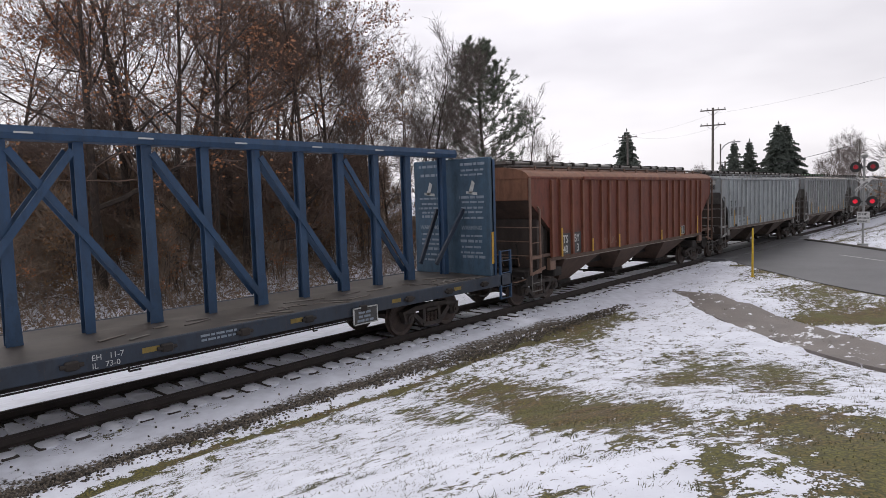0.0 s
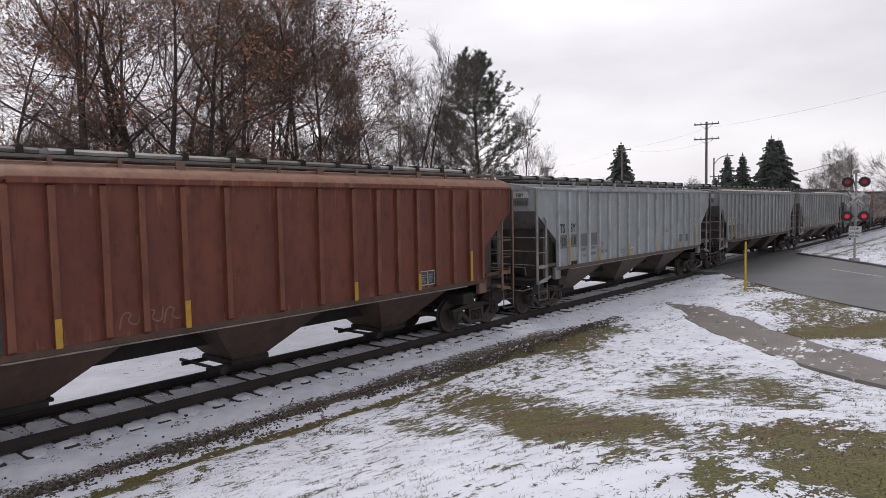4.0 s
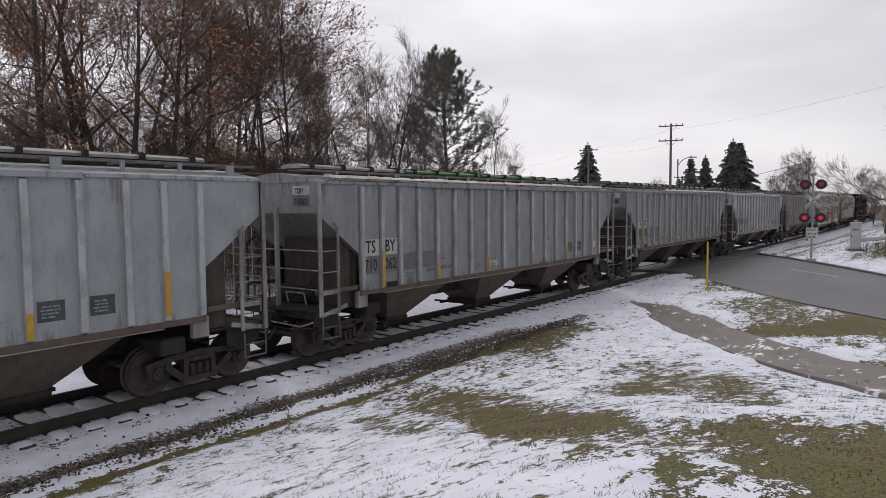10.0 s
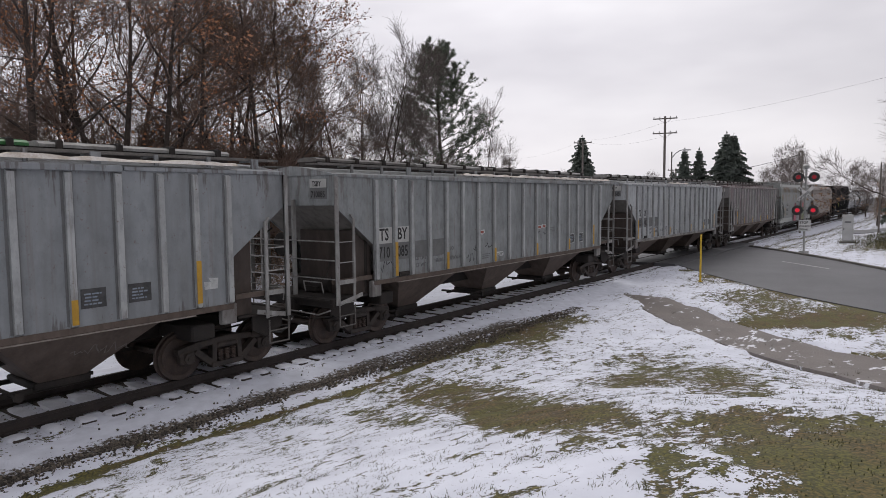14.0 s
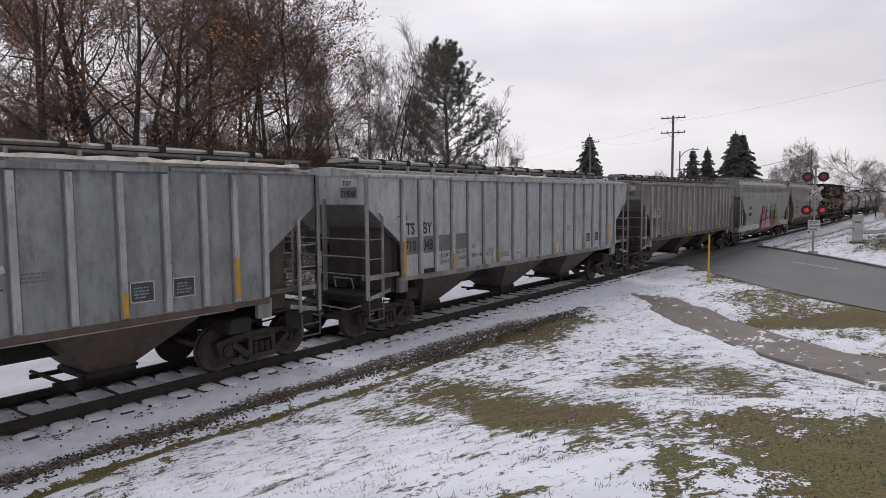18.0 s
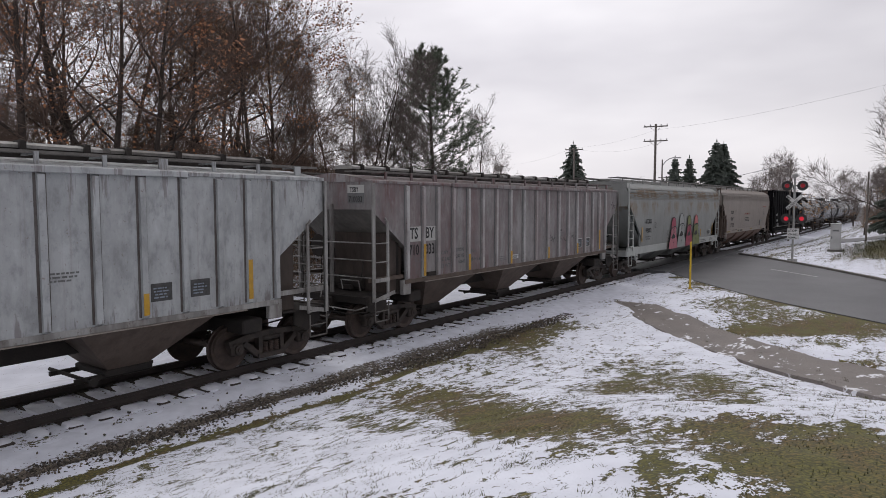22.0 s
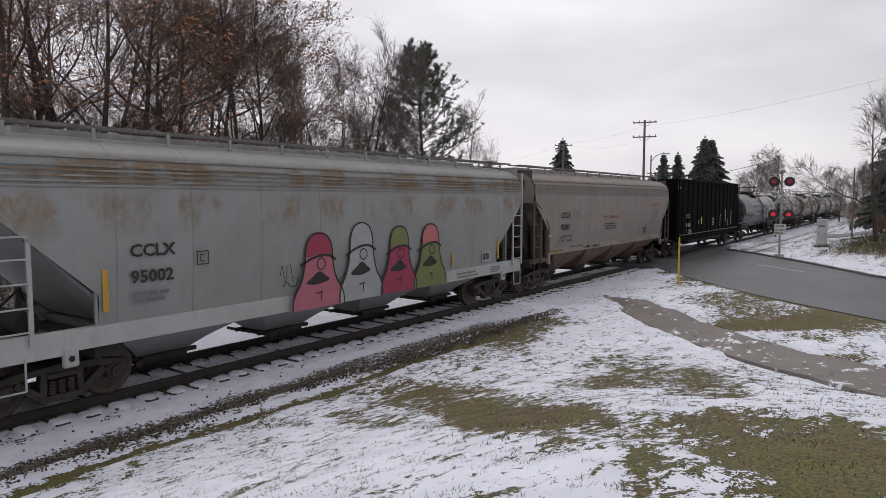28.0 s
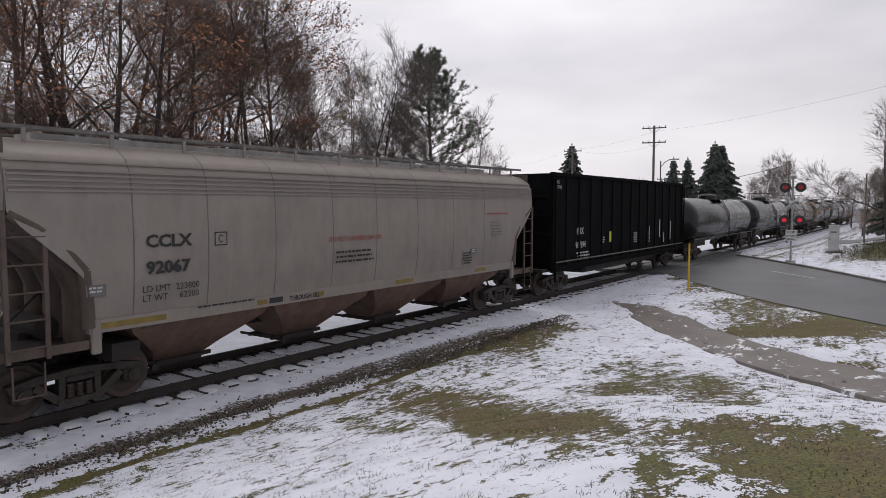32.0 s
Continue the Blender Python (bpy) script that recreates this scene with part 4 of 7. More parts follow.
    # hopper bays, gates below
    for x in (-4.27, 0.0, 4.27):
        bay = B().loft([[(x - 1.60, -1.432, 1.46), (x + 1.36, -1.432, 1.46), (x + 1.36, 1.432, 1.46), (x - 1.60, 1.432, 1.46)],
                        [(x - 0.60, -0.52, 0.44), (x + 0.16, -0.52, 0.44), (x + 0.16, 0.52, 0.44), (x - 0.60, 0.52, 0.44)]])
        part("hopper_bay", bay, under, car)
        g = x - 0.22
        gate = B().box(g - 0.46, g + 0.46, -0.56, 0.56, 0.33, 0.45, 0.02).box(g - 0.95, g + 0.40, -0.50, -0.44, 0.30, 0.38).box(g - 0.95, g + 0.40, 0.44, 0.50, 0.30, 0.38)
        gate.tube((g - 0.80, -0.80, 0.36), (g - 0.80, 0.80, 0.36), 0.035, n=8)
        gate.disc((g - 0.80, -0.86, 0.36), 0.08, 0.06, "y", 10)
        gate.box(g + 0.30, g + 0.62, -0.30, 0.30, 0.34, 0.40)
        part("outlet_gate", gate, M["underside"], car)
    # centre sill, end frames, platforms
    under_b = B().box(-8.35, 8.35, -0.22, 0.22, 0.78, 1.08, 0.03)
    for s in (-1, 1):
        under_b.box(s * 6.25 - 0.25, s * 6.25 + 0.25, -1.35, 1.35, 0.80, 1.10, 0.03)
    part("centre_sill", under_b, M["underside"], car)
    for s in (-1, 1):
        part("end_sill", B().box(s * 8.2 - 0.06, s * 8.2 + 0.06, -1.5, 1.5, 0.95, 1.17, 0.02), M["underside"], car)
        part("end_platform", B().box(min(s * 7.0, s * 8.3), max(s * 7.0, s * 8.3), -1.38, 1.38, 1.10, 1.14), M["underside"], car)
        for y in (-0.10, 1.08):
            part("end_post", B().box(s * 8.16 - 0.045, s * 8.16 + 0.045, y - 0.045, y + 0.045, 1.12, 3.45, 0.01), bar_paint, car)
        for y in (-1.25, 1.25):
            part("slope_support", B().box(s * 6.95 - 0.05, s * 6.95 + 0.05, y - 0.05, y + 0.05, 1.12, 2.45, 0.01), M["underside"], car)
        # dark webs that carry the slope sheet over the bolster
        for y in (-0.45, 0.45):
            part("slope_web", B().prism([(s * 5.9, 1.1), (s * 6.5, 1.1), (s * 7.15, 2.55), (s * 7.05, 2.58), (s * 5.9, 1.62)], y - 0.02, y + 0.02), M["underside"], car)
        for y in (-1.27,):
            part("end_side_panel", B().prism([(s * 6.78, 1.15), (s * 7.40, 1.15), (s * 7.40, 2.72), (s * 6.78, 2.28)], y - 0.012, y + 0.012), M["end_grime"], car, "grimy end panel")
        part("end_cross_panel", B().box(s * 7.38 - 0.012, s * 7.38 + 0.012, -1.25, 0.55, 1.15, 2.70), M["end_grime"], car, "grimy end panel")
        rails = B()
        for z in (1.62, 2.05, 2.48):
            rails.tube((s * 8.2, -1.5, z), (s * 8.2, 1.5, z), 0.017, n=6)
        rails.chain([(s * 8.28, -1.2, 1.3), (s * 8.34, -1.2, 1.55), (s * 8.34, -0.6, 1.55), (s * 8.28, -0.6, 1.3)], 0.016)
        rails.chain([(s * 8.3, -1.45, 0.92), (s * 8.45, -1.2, 0.82), (s * 8.5, -0.25, 0.86)], 0.018)
        part("end_handrail", rails, bar_paint, car)
        for y, z in ((-0.55, 0.66), (0.5, 0.62)):
            part("brake_rod", B().tube((s * 5.6, y, z), (s * 8.3, y * 0.6, z + 0.12), 0.022, n=6), M["underside"], car)
        part("end_gusset", B().prism([(s * 7.40, 1.10), (s * 8.16, 1.10), (s * 8.16, 0.80), (s * 7.75, 0.62), (s * 7.40, 0.80)], -1.30, -1.26), M["underside"], car)
        part("retainer_pipe", B().chain([(s * 8.24, 0.9, 1.15), (s * 8.24, 0.9, 2.6), (s * 8.0, 0.9, 2.75)], 0.02), M["underside"], car)
        part("release_rod", B().chain([(s * 8.27, -1.42, 1.05), (s * 8.27, -1.42, 0.78), (s * 8.40, -0.9, 0.70), (s * 8.52, -0.2, 0.78)], 0.018), M["underside"], car)
        for y in (-1.56, 1.56):
            step = B().chain([(s * 8.12, y, 1.0), (s * 8.12, y, 0.52), (s * 7.62, y, 0.52), (s * 7.62, y, 1.0)], 0.018).tube((s * 8.12, y, 0.77), (s * 7.62, y, 0.77), 0.014, n=6)
            part("stirrup_step", step, M["walkway"], car)
    gear = B().tube((-7.35, -0.55, 1.35), (-7.35, 0.75, 1.35), 0.20, n=16).box(-7.6, -7.1, -0.25, 0.25, 1.18, 1.3)
    part("air_reservoir", gear, M["underside"], car)
    gear = B()
    gear.disc((-8.02, 0.55, 2.35), 0.28, 0.03, "x", 20, [(0.28, 0), (0.30, 0.02), (0.28, 0.04)])
    gear.box(-8.0, -7.75, 0.4, 0.7, 2.1, 2.55, 0.03).tube((-7.9, 0.55, 1.2), (-7.9, 0.55, 2.2), 0.02, n=6)
    part("hand_brake", gear, M["underside"], car)
    gear = B()
    gear.chain([(-7.9, -0.9, 1.6), (-7.4, -0.5, 1.9), (-7.0, 0.1, 1.75), (-6.8, 0.3, 1.5)], 0.02)
    part("brake_pipe", gear, M["underside"], car)
    for i, (x, z0, z1) in enumerate(strips):
        part("reflector_strip", B().box(x - 0.05, x + 0.05, -1.548, -1.540, z0, z1), M["yellow"], car)
    for x, z, w, h, mat in plates:
        part("panel_patch", B().box(x - w / 2, x + w / 2, -1.4665, -1.4625, z, z + h), mat, car)
    if marks:
        marks(car, rng)
    running_gear(car, 6.95, half)
    return car


def placards(car, rng, xs=(4.19, 4.97), z=1.73, frame=None, half=0.20):
    for x in xs:
        p = part("placard", B().box(x - half, x + half, -1.472, -1.463, z, z + 0.32), M["plate_dark"], car, "grimy dark consolidated stencil placard")
        part("print", bars(rng, x - half * 0.8, -1.4725, z + 0.22, half * 1.5, 4, 0.025, 0.055), M["stencil_faint"], p)
        if frame:
            f = B()
            for a in (-half - 0.02, half):
                f.box(x + a, x + a + 0.02, -1.478, -1.463, z - 0.02, z + 0.34)
            for a in (-0.02, 0.32):
                f.box(x - half - 0.02, x + half + 0.02, -1.478, -1.463, z + a, z + a + 0.02)
            part("placard_frame", f, frame, p)


def letters_on_end(body, size):
    """Stencil for the end sheet, read from -x."""
    me = letters(body, size, M["stencil_black"], "end_plate_print", 0.78, 0.004)
    me.transform(Matrix.Rotation(radians(-90), 4, "Z"))
    return me


DATA = (("CAPY", -5.22, 2.02), ("LD LMT", -5.24, 1.83), ("LT WT", -5.22, 1.64), ("200000", -4.50, 2.06), ("202100", -4.47, 1.88), ("60600", -4.36, 1.70), ("LO", -3.68, 1.99), ("NEW 6-80", -3.74, 1.72))
DATA_A = (("LDLMT", -5.26, 1.88), ("LT WT", -5.24, 1.66), ("202900", -4.52, 1.90), ("60100", -4.44, 1.70), ("LO", -3.68, 1.99), ("NEW 5-80", -3.74, 1.72))


def tsby(number, ink, z=2.88, dark_patch=True, light=False, extra=None, frame=None, data=None):
    data = data or DATA
    def marks(car, rng):
        if light:
            part("panel_patch", B().box(-6.72, -6.12, -1.468, -1.463, z - 0.08, z + 0.32), M["patch_light"], car, "pale repaint patch")
            part("panel_patch", B().box(-5.98, -5.42, -1.468, -1.463, z - 0.08, z + 0.32), M["patch_light"], car, "pale repaint patch")
        if dark_patch:
            for a, c in ((-6.70, -6.13), (-5.97, -5.43), (-5.28, -4.62), (-4.47, -3.95)):
                part("panel_patch", B().box(a, c, -1.468, -1.463, z - 0.52, z - 0.08), M["patch_dark"], car, "dark repaint patch")
        lay("reporting_mark", "TS", 0.42, ink, car, -6.64, -1.472, z, "black stencilled letters", 0.78, 0.008)
        lay("reporting_mark", "BY", 0.42, ink, car, -5.96, -1.472, z, "black stencilled letters", 0.78, 0.008)
        lay("car_number", number[:3], 0.40, ink, car, -6.68, -1.472, z - 0.44, "black stencilled figures", 0.72, 0.006)
        lay("car_number", number[3:], 0.40, ink, car, -5.97, -1.472, z - 0.44, "black stencilled figures", 0.72, 0.006)
        for body, x, zz in data:
            lay("load_data", body, 0.15, M["stencil_grey"], car, x, -1.466, zz, "worn stencilled load data", 0.95, 0.003)
        for zz in (1.61, 1.67, 1.73):
            part("small_print", bars(rng, -2.05, -1.466, zz, 0.5, 1, 0.025, 0.05), M["patch_dark"], car)
        board = part("data_board", B().box(-1.20, -0.78, -1.470, -1.463, 1.62, 1.76), M["stencil_white"], car, "small white data board")
        part("print", bars(rng, -1.17, -1.4705, 1.70, 0.36, 3, 0.022, 0.034), M["patch_dark"], board)
        part("tow_loop", B().box(-5.92, -5.50, -1.50, -1.466, 1.46, 1.58, 0.01).box(-5.86, -5.56, -1.515, -1.49, 1.50, 1.56, 0.008), M["underside"], car, "dark cast tow loop")
        sign = part("end_plate", B().box(-8.138, -8.132, -1.22, -0.66, 3.46, 3.72), M["patch_dark"], car, "dark number patch on the end")
        part("end_plate_print", letters_on_end(number, 0.20), None, sign).location = (-8.140, -0.70, 3.50)
        sign = part("end_plate", B().box(-8.138, -8.132, -1.22, -0.66, 3.72, 3.92), M["patch_light"], car, "pale mark patch on the end")
        part("end_plate_print", letters_on_end("TSBY", 0.17), None, sign).location = (-8.140, -0.74, 3.75)
        part("small_print", bars(rng, 2.2, -1.466, 2.35, 0.6, 3, 0.03, 0.06), M["patch_dark"], car)
        placards(car, rng, frame=frame)
        if extra:
            extra(car, rng)
    return marks


GREY_STRIPS = ((-6.07, 1.50, 2.36), (-3.86, 1.48, 1.95), (-1.36, 1.48, 1.90), (1.36, 1.48, 1.88), (3.86, 1.50, 1.90), (6.07, 1.55, 2.34))


D_STRIPS = ((-6.77, 1.50, 2.36), (-4.65, 1.50, 1.92), (-2.25, 1.50, 1.88), (1.36, 1.50, 1.88), (3.86, 1.52, 1.90), (6.07, 1.55, 2.34))


def outline(b, pts, y, w=0.035):
    """A sprayed line through points in x, z, on the surface y."""
    side, n = [], len(pts)
    for i, (x, z) in enumerate(pts):
        p, q = Vector(pts[max(0, i - 1)]), Vector(pts[min(n - 1, i + 1)])
        d = (q - p).normalized() * w / 2
        side += [(x - d.y, y, z + d.x), (x + d.y, y, z - d.x)]
    b.add(side, [(2 * i, 2 * i + 1, 2 * i + 3, 2 * i + 2) for i in range(n - 1)])


def rounded(pts, times=2, closed=False):
    """The line with its corners cut round."""
    for _ in range(times):
        out = [] if closed else [pts[0]]
        for (x0, z0), (x1, z1) in zip(pts, pts[1:] + (pts[:1] if closed else [])):
            out += [(x0 * 0.75 + x1 * 0.25, z0 * 0.75 + z1 * 0.25), (x0 * 0.25 + x1 * 0.75, z0 * 0.25 + z1 * 0.75)]
        pts = out if closed else out + [pts[-1]]
    return pts


def scrawl(rng, x, z, w, h, y, n=9):
    b = B()
    pts = [(x, z)]
    for k in range(n):
        pts.append((x + w * (k + 1) / n + rng.uniform(-0.08, 0.03) * w, z + rng.uniform(-0.5, 0.5) * h))
    outline(b, pts, y, 0.022)
    return b


def tags(car, rng, spots, y=-1.4665, ink="stencil_black"):
    """Scribbled marker tags."""
    for x, z, w, h in spots:
        part("tag", scrawl(rng, x, z, w, h, y), M[ink], car, "scribbled tag")


def ridge(car, rng, x0, x1):
    """Spilt grain and old snow along the eave."""
    rings, x = [], x0
    while x < x1:
        h = rng.uniform(0.015, 0.06)
        rings.append([(x, -1.52, 4.10), (x, -1.47, 4.12 + h), (x, -1.36, 4.13 + h), (x, -1.25, 4.12)])
        x += rng.uniform(0.12, 0.35)
    part("snow_ridge", B().loft(rings), M["grain_snow"], car, "dirty snow along the eave", True)


def pale_spray(car, rng, x, z):
    for k in range(2):
        b = scrawl(rng, x + 0.5 * k, z - 0.03 * k, 0.55, 0.22, 0, 11)
        b.v = [(p[0], -1.436 + (1.46 - p[2]) * 0.894, p[2]) for p in b.v]
        part("faded_tag", b, M["stencil_faint2"], car, "faded pale tag on the bay")


def b_extra(car, rng):
    ridge(car, rng, -7.8, 7.0)
    part("torn_sticker", B().add([(6.22, -1.4665, 1.78), (6.50, -1.4665, 1.78), (6.52, -1.4665, 1.98), (6.30, -1.4665, 2.0), (6.36, -1.4665, 1.92), (6.21, -1.4665, 1.93)], [(0, 1, 2, 3, 4, 5)]), M["stencil_white"], car)
    pale_spray(car, rng, 4.0, 0.95)


def c_extra(car, rng):
    for x, z in ((-2.02, 2.42), (1.66, 2.42), (1.98, 2.44)):
        b = B().add([(x - 0.16, -1.4668, z - 0.05), (x + 0.02, -1.4668, z - 0.08), (x + 0.17, -1.4668, z - 0.02), (x + 0.14, -1.4668, z + 0.08), (x - 0.05, -1.4668, z + 0.06), (x - 0.15, -1.4668, z + 0.09)], [(0, 1, 2, 3, 4, 5)])
        torn = part("torn_label", b, M["stencil_white"], car, "torn red and white label")
        part("label_field", B().add([(x - 0.12, -1.4675, z - 0.03), (x + 0.10, -1.4675, z - 0.045), (x + 0.09, -1.4675, z + 0.03), (x - 0.10, -1.4675, z + 0.04)], [(0, 1, 2, 3)]), M["stencil_red"], torn)
    ridge(car, rng, -3.0, 7.9)
    tags(car, rng, ((-1.85, 2.0, 0.5, 0.25), (-2.85, 1.7, 0.45, 0.3), (1.5, 2.25, 0.18, 0.10), (1.9, 2.2, 0.2, 0.1), (-2.5, 1.95, 0.35, 0.2), (-6.6, 1.75, 0.45, 0.35)))


def d_extra(car, rng):
    ridge(car, rng, -2.0, 1.0)
    tags(car, rng, ((-2.95, 1.75, 0.4, 0.3), (-2.75, 1.85, 0.3, 0.2), (-7.0, 2.9, 0.4, 0.3)))
    pale_spray(car, rng, -1.0, 1.05)


def e_extra(car, rng):
    lay("tag_lettering", "DARK", 0.13, M["stencil_black"], car, 2.25, -1.4665, 2.42, "small black tag", 0.9)
    tags(car, rng, ((1.55, 2.22, 0.45, 0.28), (1.62, 2.12, 0.4, 0.2), (2.3, 2.08, 1.0, 0.30), (3.4, 2.10, 0.3, 0.35), (7.45, 3.42, 0.5, 0.3), (7.5, 3.32, 0.4, 0.2), (6.1, 1.95, 0.2, 0.1)))
    pale_spray(car, rng, 4.2, 1.0)


def brown_marks(car, rng):
    for a, c in ((-6.16, -5.60), (-5.42, -4.88)):
        part("panel_patch", B().box(a, c, -1.468, -1.463, 1.47, 2.18), M["plate_dark"], car, "black repaint patch")
    lay("reporting_mark", "TS", 0.36, M["stencil_white"], car, -6.11, -1.472, 1.86, "white stencilled letters", 0.85, 0.006)
    lay("reporting_mark", "BY", 0.36, M["stencil_white"], car, -5.38, -1.472, 1.86, "white stencilled letters", 0.85, 0.006)
    lay("car_number", "40", 0.36, M["stencil_white"], car, -6.10, -1.472, 1.53, "white stencilled figures", 0.85, 0.006)
    lay("car_number", "3", 0.36, M["stencil_white"], car, -5.20, -1.472, 1.53, "white stencilled figure", 0.85, 0.006)
    for x0 in (-3.25, -2.85, -2.5):
        b = B()
        outline(b, rounded([(x0, 1.58), (x0 + 0.06, 1.85), (x0 + 0.22, 1.82), (x0 + 0.12, 1.68), (x0 + 0.32, 1.60), (x0 + 0.34, 1.86)], 2), -1.4665, 0.03)
        part("tag", b, M["worn_brown"], car, "faded tan scribble")
    placards(car, rng, (4.26, 4.52), 1.55, M["stencil_white"], 0.115)


hopper(25.0, M["brown"], M["hopper_brown"], "rust-brown ribbed covered hopper car with black number patches", [M["walkway"], M["hatch_white"]], end_paint=M["brown_end"], under_slope=M["hopper_brown"], bar_paint=M["worn_brown"], post_paint=M["post_brown"], flange_paint=M["brown"], round_roof=True, bracket_paint=M["worn_brown"],
       marks=brown_marks, ribs=(-6.82, -6.28, -5.52, -4.80, -4.18, -3.43, -2.82, -2.09, -1.24, -0.08, 0.95, 1.90, 2.65, 3.32, 4.02, 4.71, 5.43, 6.14, 6.70), strips=((-6.28, 1.44, 2.37), (-4.18, 1.44, 1.89), (-2.09, 1.44, 1.92), (1.90, 1.44, 1.85), (4.02, 1.44, 1.85), (6.14, 1.46, 2.27)), seed=1)
hopper(42.7, M["grey_a"], M["hopper_dirt"], "pale blue-grey ribbed covered hopper car, fairly clean", [M["walkway"], M["hatch_white"], M["walkway"], M["hatch_white"]], marks=tsby("710010", M["stencil_black"], 2.56, data=DATA_A), strips=GREY_STRIPS, seed=2, post_paint=M["post_pale"], flange_paint=M["grey_a"])
hopper(60.5, M["grey_b"], M["hopper_dirt"], "light grey ribbed covered hopper car with yellow strips", [M["hatch_white"], M["hatch_green"], M["hatch_green"], M["hatch_white"]], marks=tsby("710062", M["stencil_black"], 2.34, True, True, b_extra), strips=GREY_STRIPS, seed=3, post_paint=M["post_grey"])
hopper(78.25, M["grey_c"], M["hopper_dirt"], "dull grey ribbed covered hopper car with scrawls", [M["walkway"], M["hatch_white"]], marks=tsby("710085", M["stencil_black"], 2.42, True, True, c_extra, M["stencil_white"]), strips=GREY_STRIPS, seed=4, post_paint=M["post_grey"])
hopper(96.08, M["grey_d"], M["hopper_dirt"], "off-white ribbed covered hopper car streaked with rust", [M["hatch_white"], M["walkway"]], marks=tsby("710048", M["stencil_black"], 2.52, extra=d_extra), strips=D_STRIPS, seed=5, flange_paint=M["grime"], sill_paint=M["worn_bar"])
hopper(114.0, M["grey_e"], M["hopper_dirt"], "grey ribbed covered hopper car worn to maroon", [M["hatch_white"], M["walkway"]], marks=tsby("710033", M["stencil_black"], 2.52, False, True, e_extra, M["stencil_white"]), strips=GREY_STRIPS, seed=6, post_paint=M["post_e"], sill_paint=M["hopper_dirt"])


# ---- smooth-sided hoppers ----
M["seam_f"] = plain("dusty weld seam", (0.21, 0.22, 0.205), (0.16, 0.16, 0.15), rough=0.7)
M["seam_g"] = plain("grimy weld seam", (0.14, 0.128, 0.113), (0.10, 0.09, 0.08), rough=0.7)
def smooth_hopper(s0, paint, sill_paint, under, label, half, marks, seed, end=8.1, low=1.42, cut=0.95):
    rng = random.Random(seed)
    seam = M["seam_" + ("f" if seed == 11 else "g")]
    car = start_car("hopper_car", label, "railway car", s0, "covered hopper cars")
    sect = [(-1.50, low + 0.2), (-1.55, (low + 2.4) / 2), (-1.585, 2.2), (-1.61, 2.9), (-1.585, 3.6), (-1.54, 3.98), (-1.42, 4.22), (-1.15, 4.40), (-0.6, 4.52), (0, 4.55)]
    sect = sect + [(-y, z) for y, z in reversed(sect[:-1])]
    # the shell is cut back below the ends; the slope sheets lie inside it
    def profile(z):
        return end if z > 3.3 else end - cut * min(1.0, (3.3 - z) / (0.80 * cut + 0.15))
    fine = []
    for (y0, z0), (y1, z1) in zip(sect, sect[1:]):
        fine += [(y0 + (y1 - y0) * k / 3, z0 + (z1 - z0) * k / 3) for k in range(3)]
    fine.append(sect[-1])
    xs = (-6.2, -4.75, -3.15, -1.5, 0.0, 1.65, 3.33, 5.0, 6.2)
    rings = [[(-profile(z), y, z) for y, z in fine]]
    for x0, x1 in zip((-end + cut + 0.05,) + xs, xs + (end - cut - 0.05,)):
        for u in (0.04, 0.25, 0.5, 0.75, 0.96):
            swell = 0.004 * math.sin(u * math.pi)
            rings.append([(x0 + (x1 - x0) * u, y * (1 + swell / 1.6 * (abs(y) > 1.4)), z) for y, z in fine])
    rings.append([(profile(z), y, z) for y, z in fine])
    shell = B().loft(rings, caps=False, closed=False)
    for s in (-1, 1):
        slope = B().prism([(s * (end - 0.03), 3.33), (s * (end - 0.03), 4.5), (s * (end - 0.06), 4.5), (s * 6.05, 1.35), (s * 6.0, 1.25)][:3] + [(s * (end - 0.08), 3.34), (s * 5.9, 1.3), (s * 5.98, 1.28)], -1.42, 1.42)
        part("slope_sheet", slope, paint if seed == 11 else M["end_dusty_shade"], car, "sloping end sheet")
        wall = [(-1.50, 3.32), (-1.55, 3.7), (-1.50, 4.0), (-1.36, 4.22), (-1.1, 4.38), (0, 4.5), (1.1, 4.38), (1.36, 4.22), (1.50, 4.0), (1.55, 3.7), (1.50, 3.32)]
        part("end_panel", B().extrude_x(wall, min(s * (end - 0.02), s * (end + 0.01)), max(s * (end - 0.02), s * (end + 0.01))), paint, car)
    part("body", shell, paint, car, "", True)
    for z in (3.66, 3.735, 3.82, 3.905, 3.98, 4.12):
        for side in (-1, 1):
            part("side_bead", B().box(-end + 0.03, end - 0.03, side * (1.594 - max(0, z - 3.6) * 0.10) - 0.02, side * (1.594 - max(0, z - 3.6) * 0.10) + 0.02, z, z + 0.028) if z < 4 else B().box(-end, end, side * 1.475 - 0.03, side * 1.475 + 0.03, z, z + 0.03), paint, car)
    for x in (-6.2, -4.75, -3.15, -1.5, 0.0, 1.65, 3.33, 5.0, 6.5):
        w = B().loft([[(x + e, y * 1.002, z) for y, z in sect] for e in (-0.012, 0.012)], caps=False, closed=False)
        part("weld_seam", w, seam, car)
    for side in (-1, 1):
        tall = 0.34 if seed == 11 else 0.22
        s_ = B().extrude_x([(side * 1.53, low), (side * 1.53, low + tall), (side * 1.46, low + tall + 0.02), (side * 1.40, low + 0.20), (side * 1.40, low)], -end + 0.1, end - 0.1) if seed == 11 else B().extrude_x([(side * 1.53, low), (side * 1.53, low + tall), (side * 1.46, low + tall + 0.02), (side * 1.40, low + 0.18), (side * 1.40, low)], -6.95, 6.95)
        part("side_sill", s_, sill_paint, car)
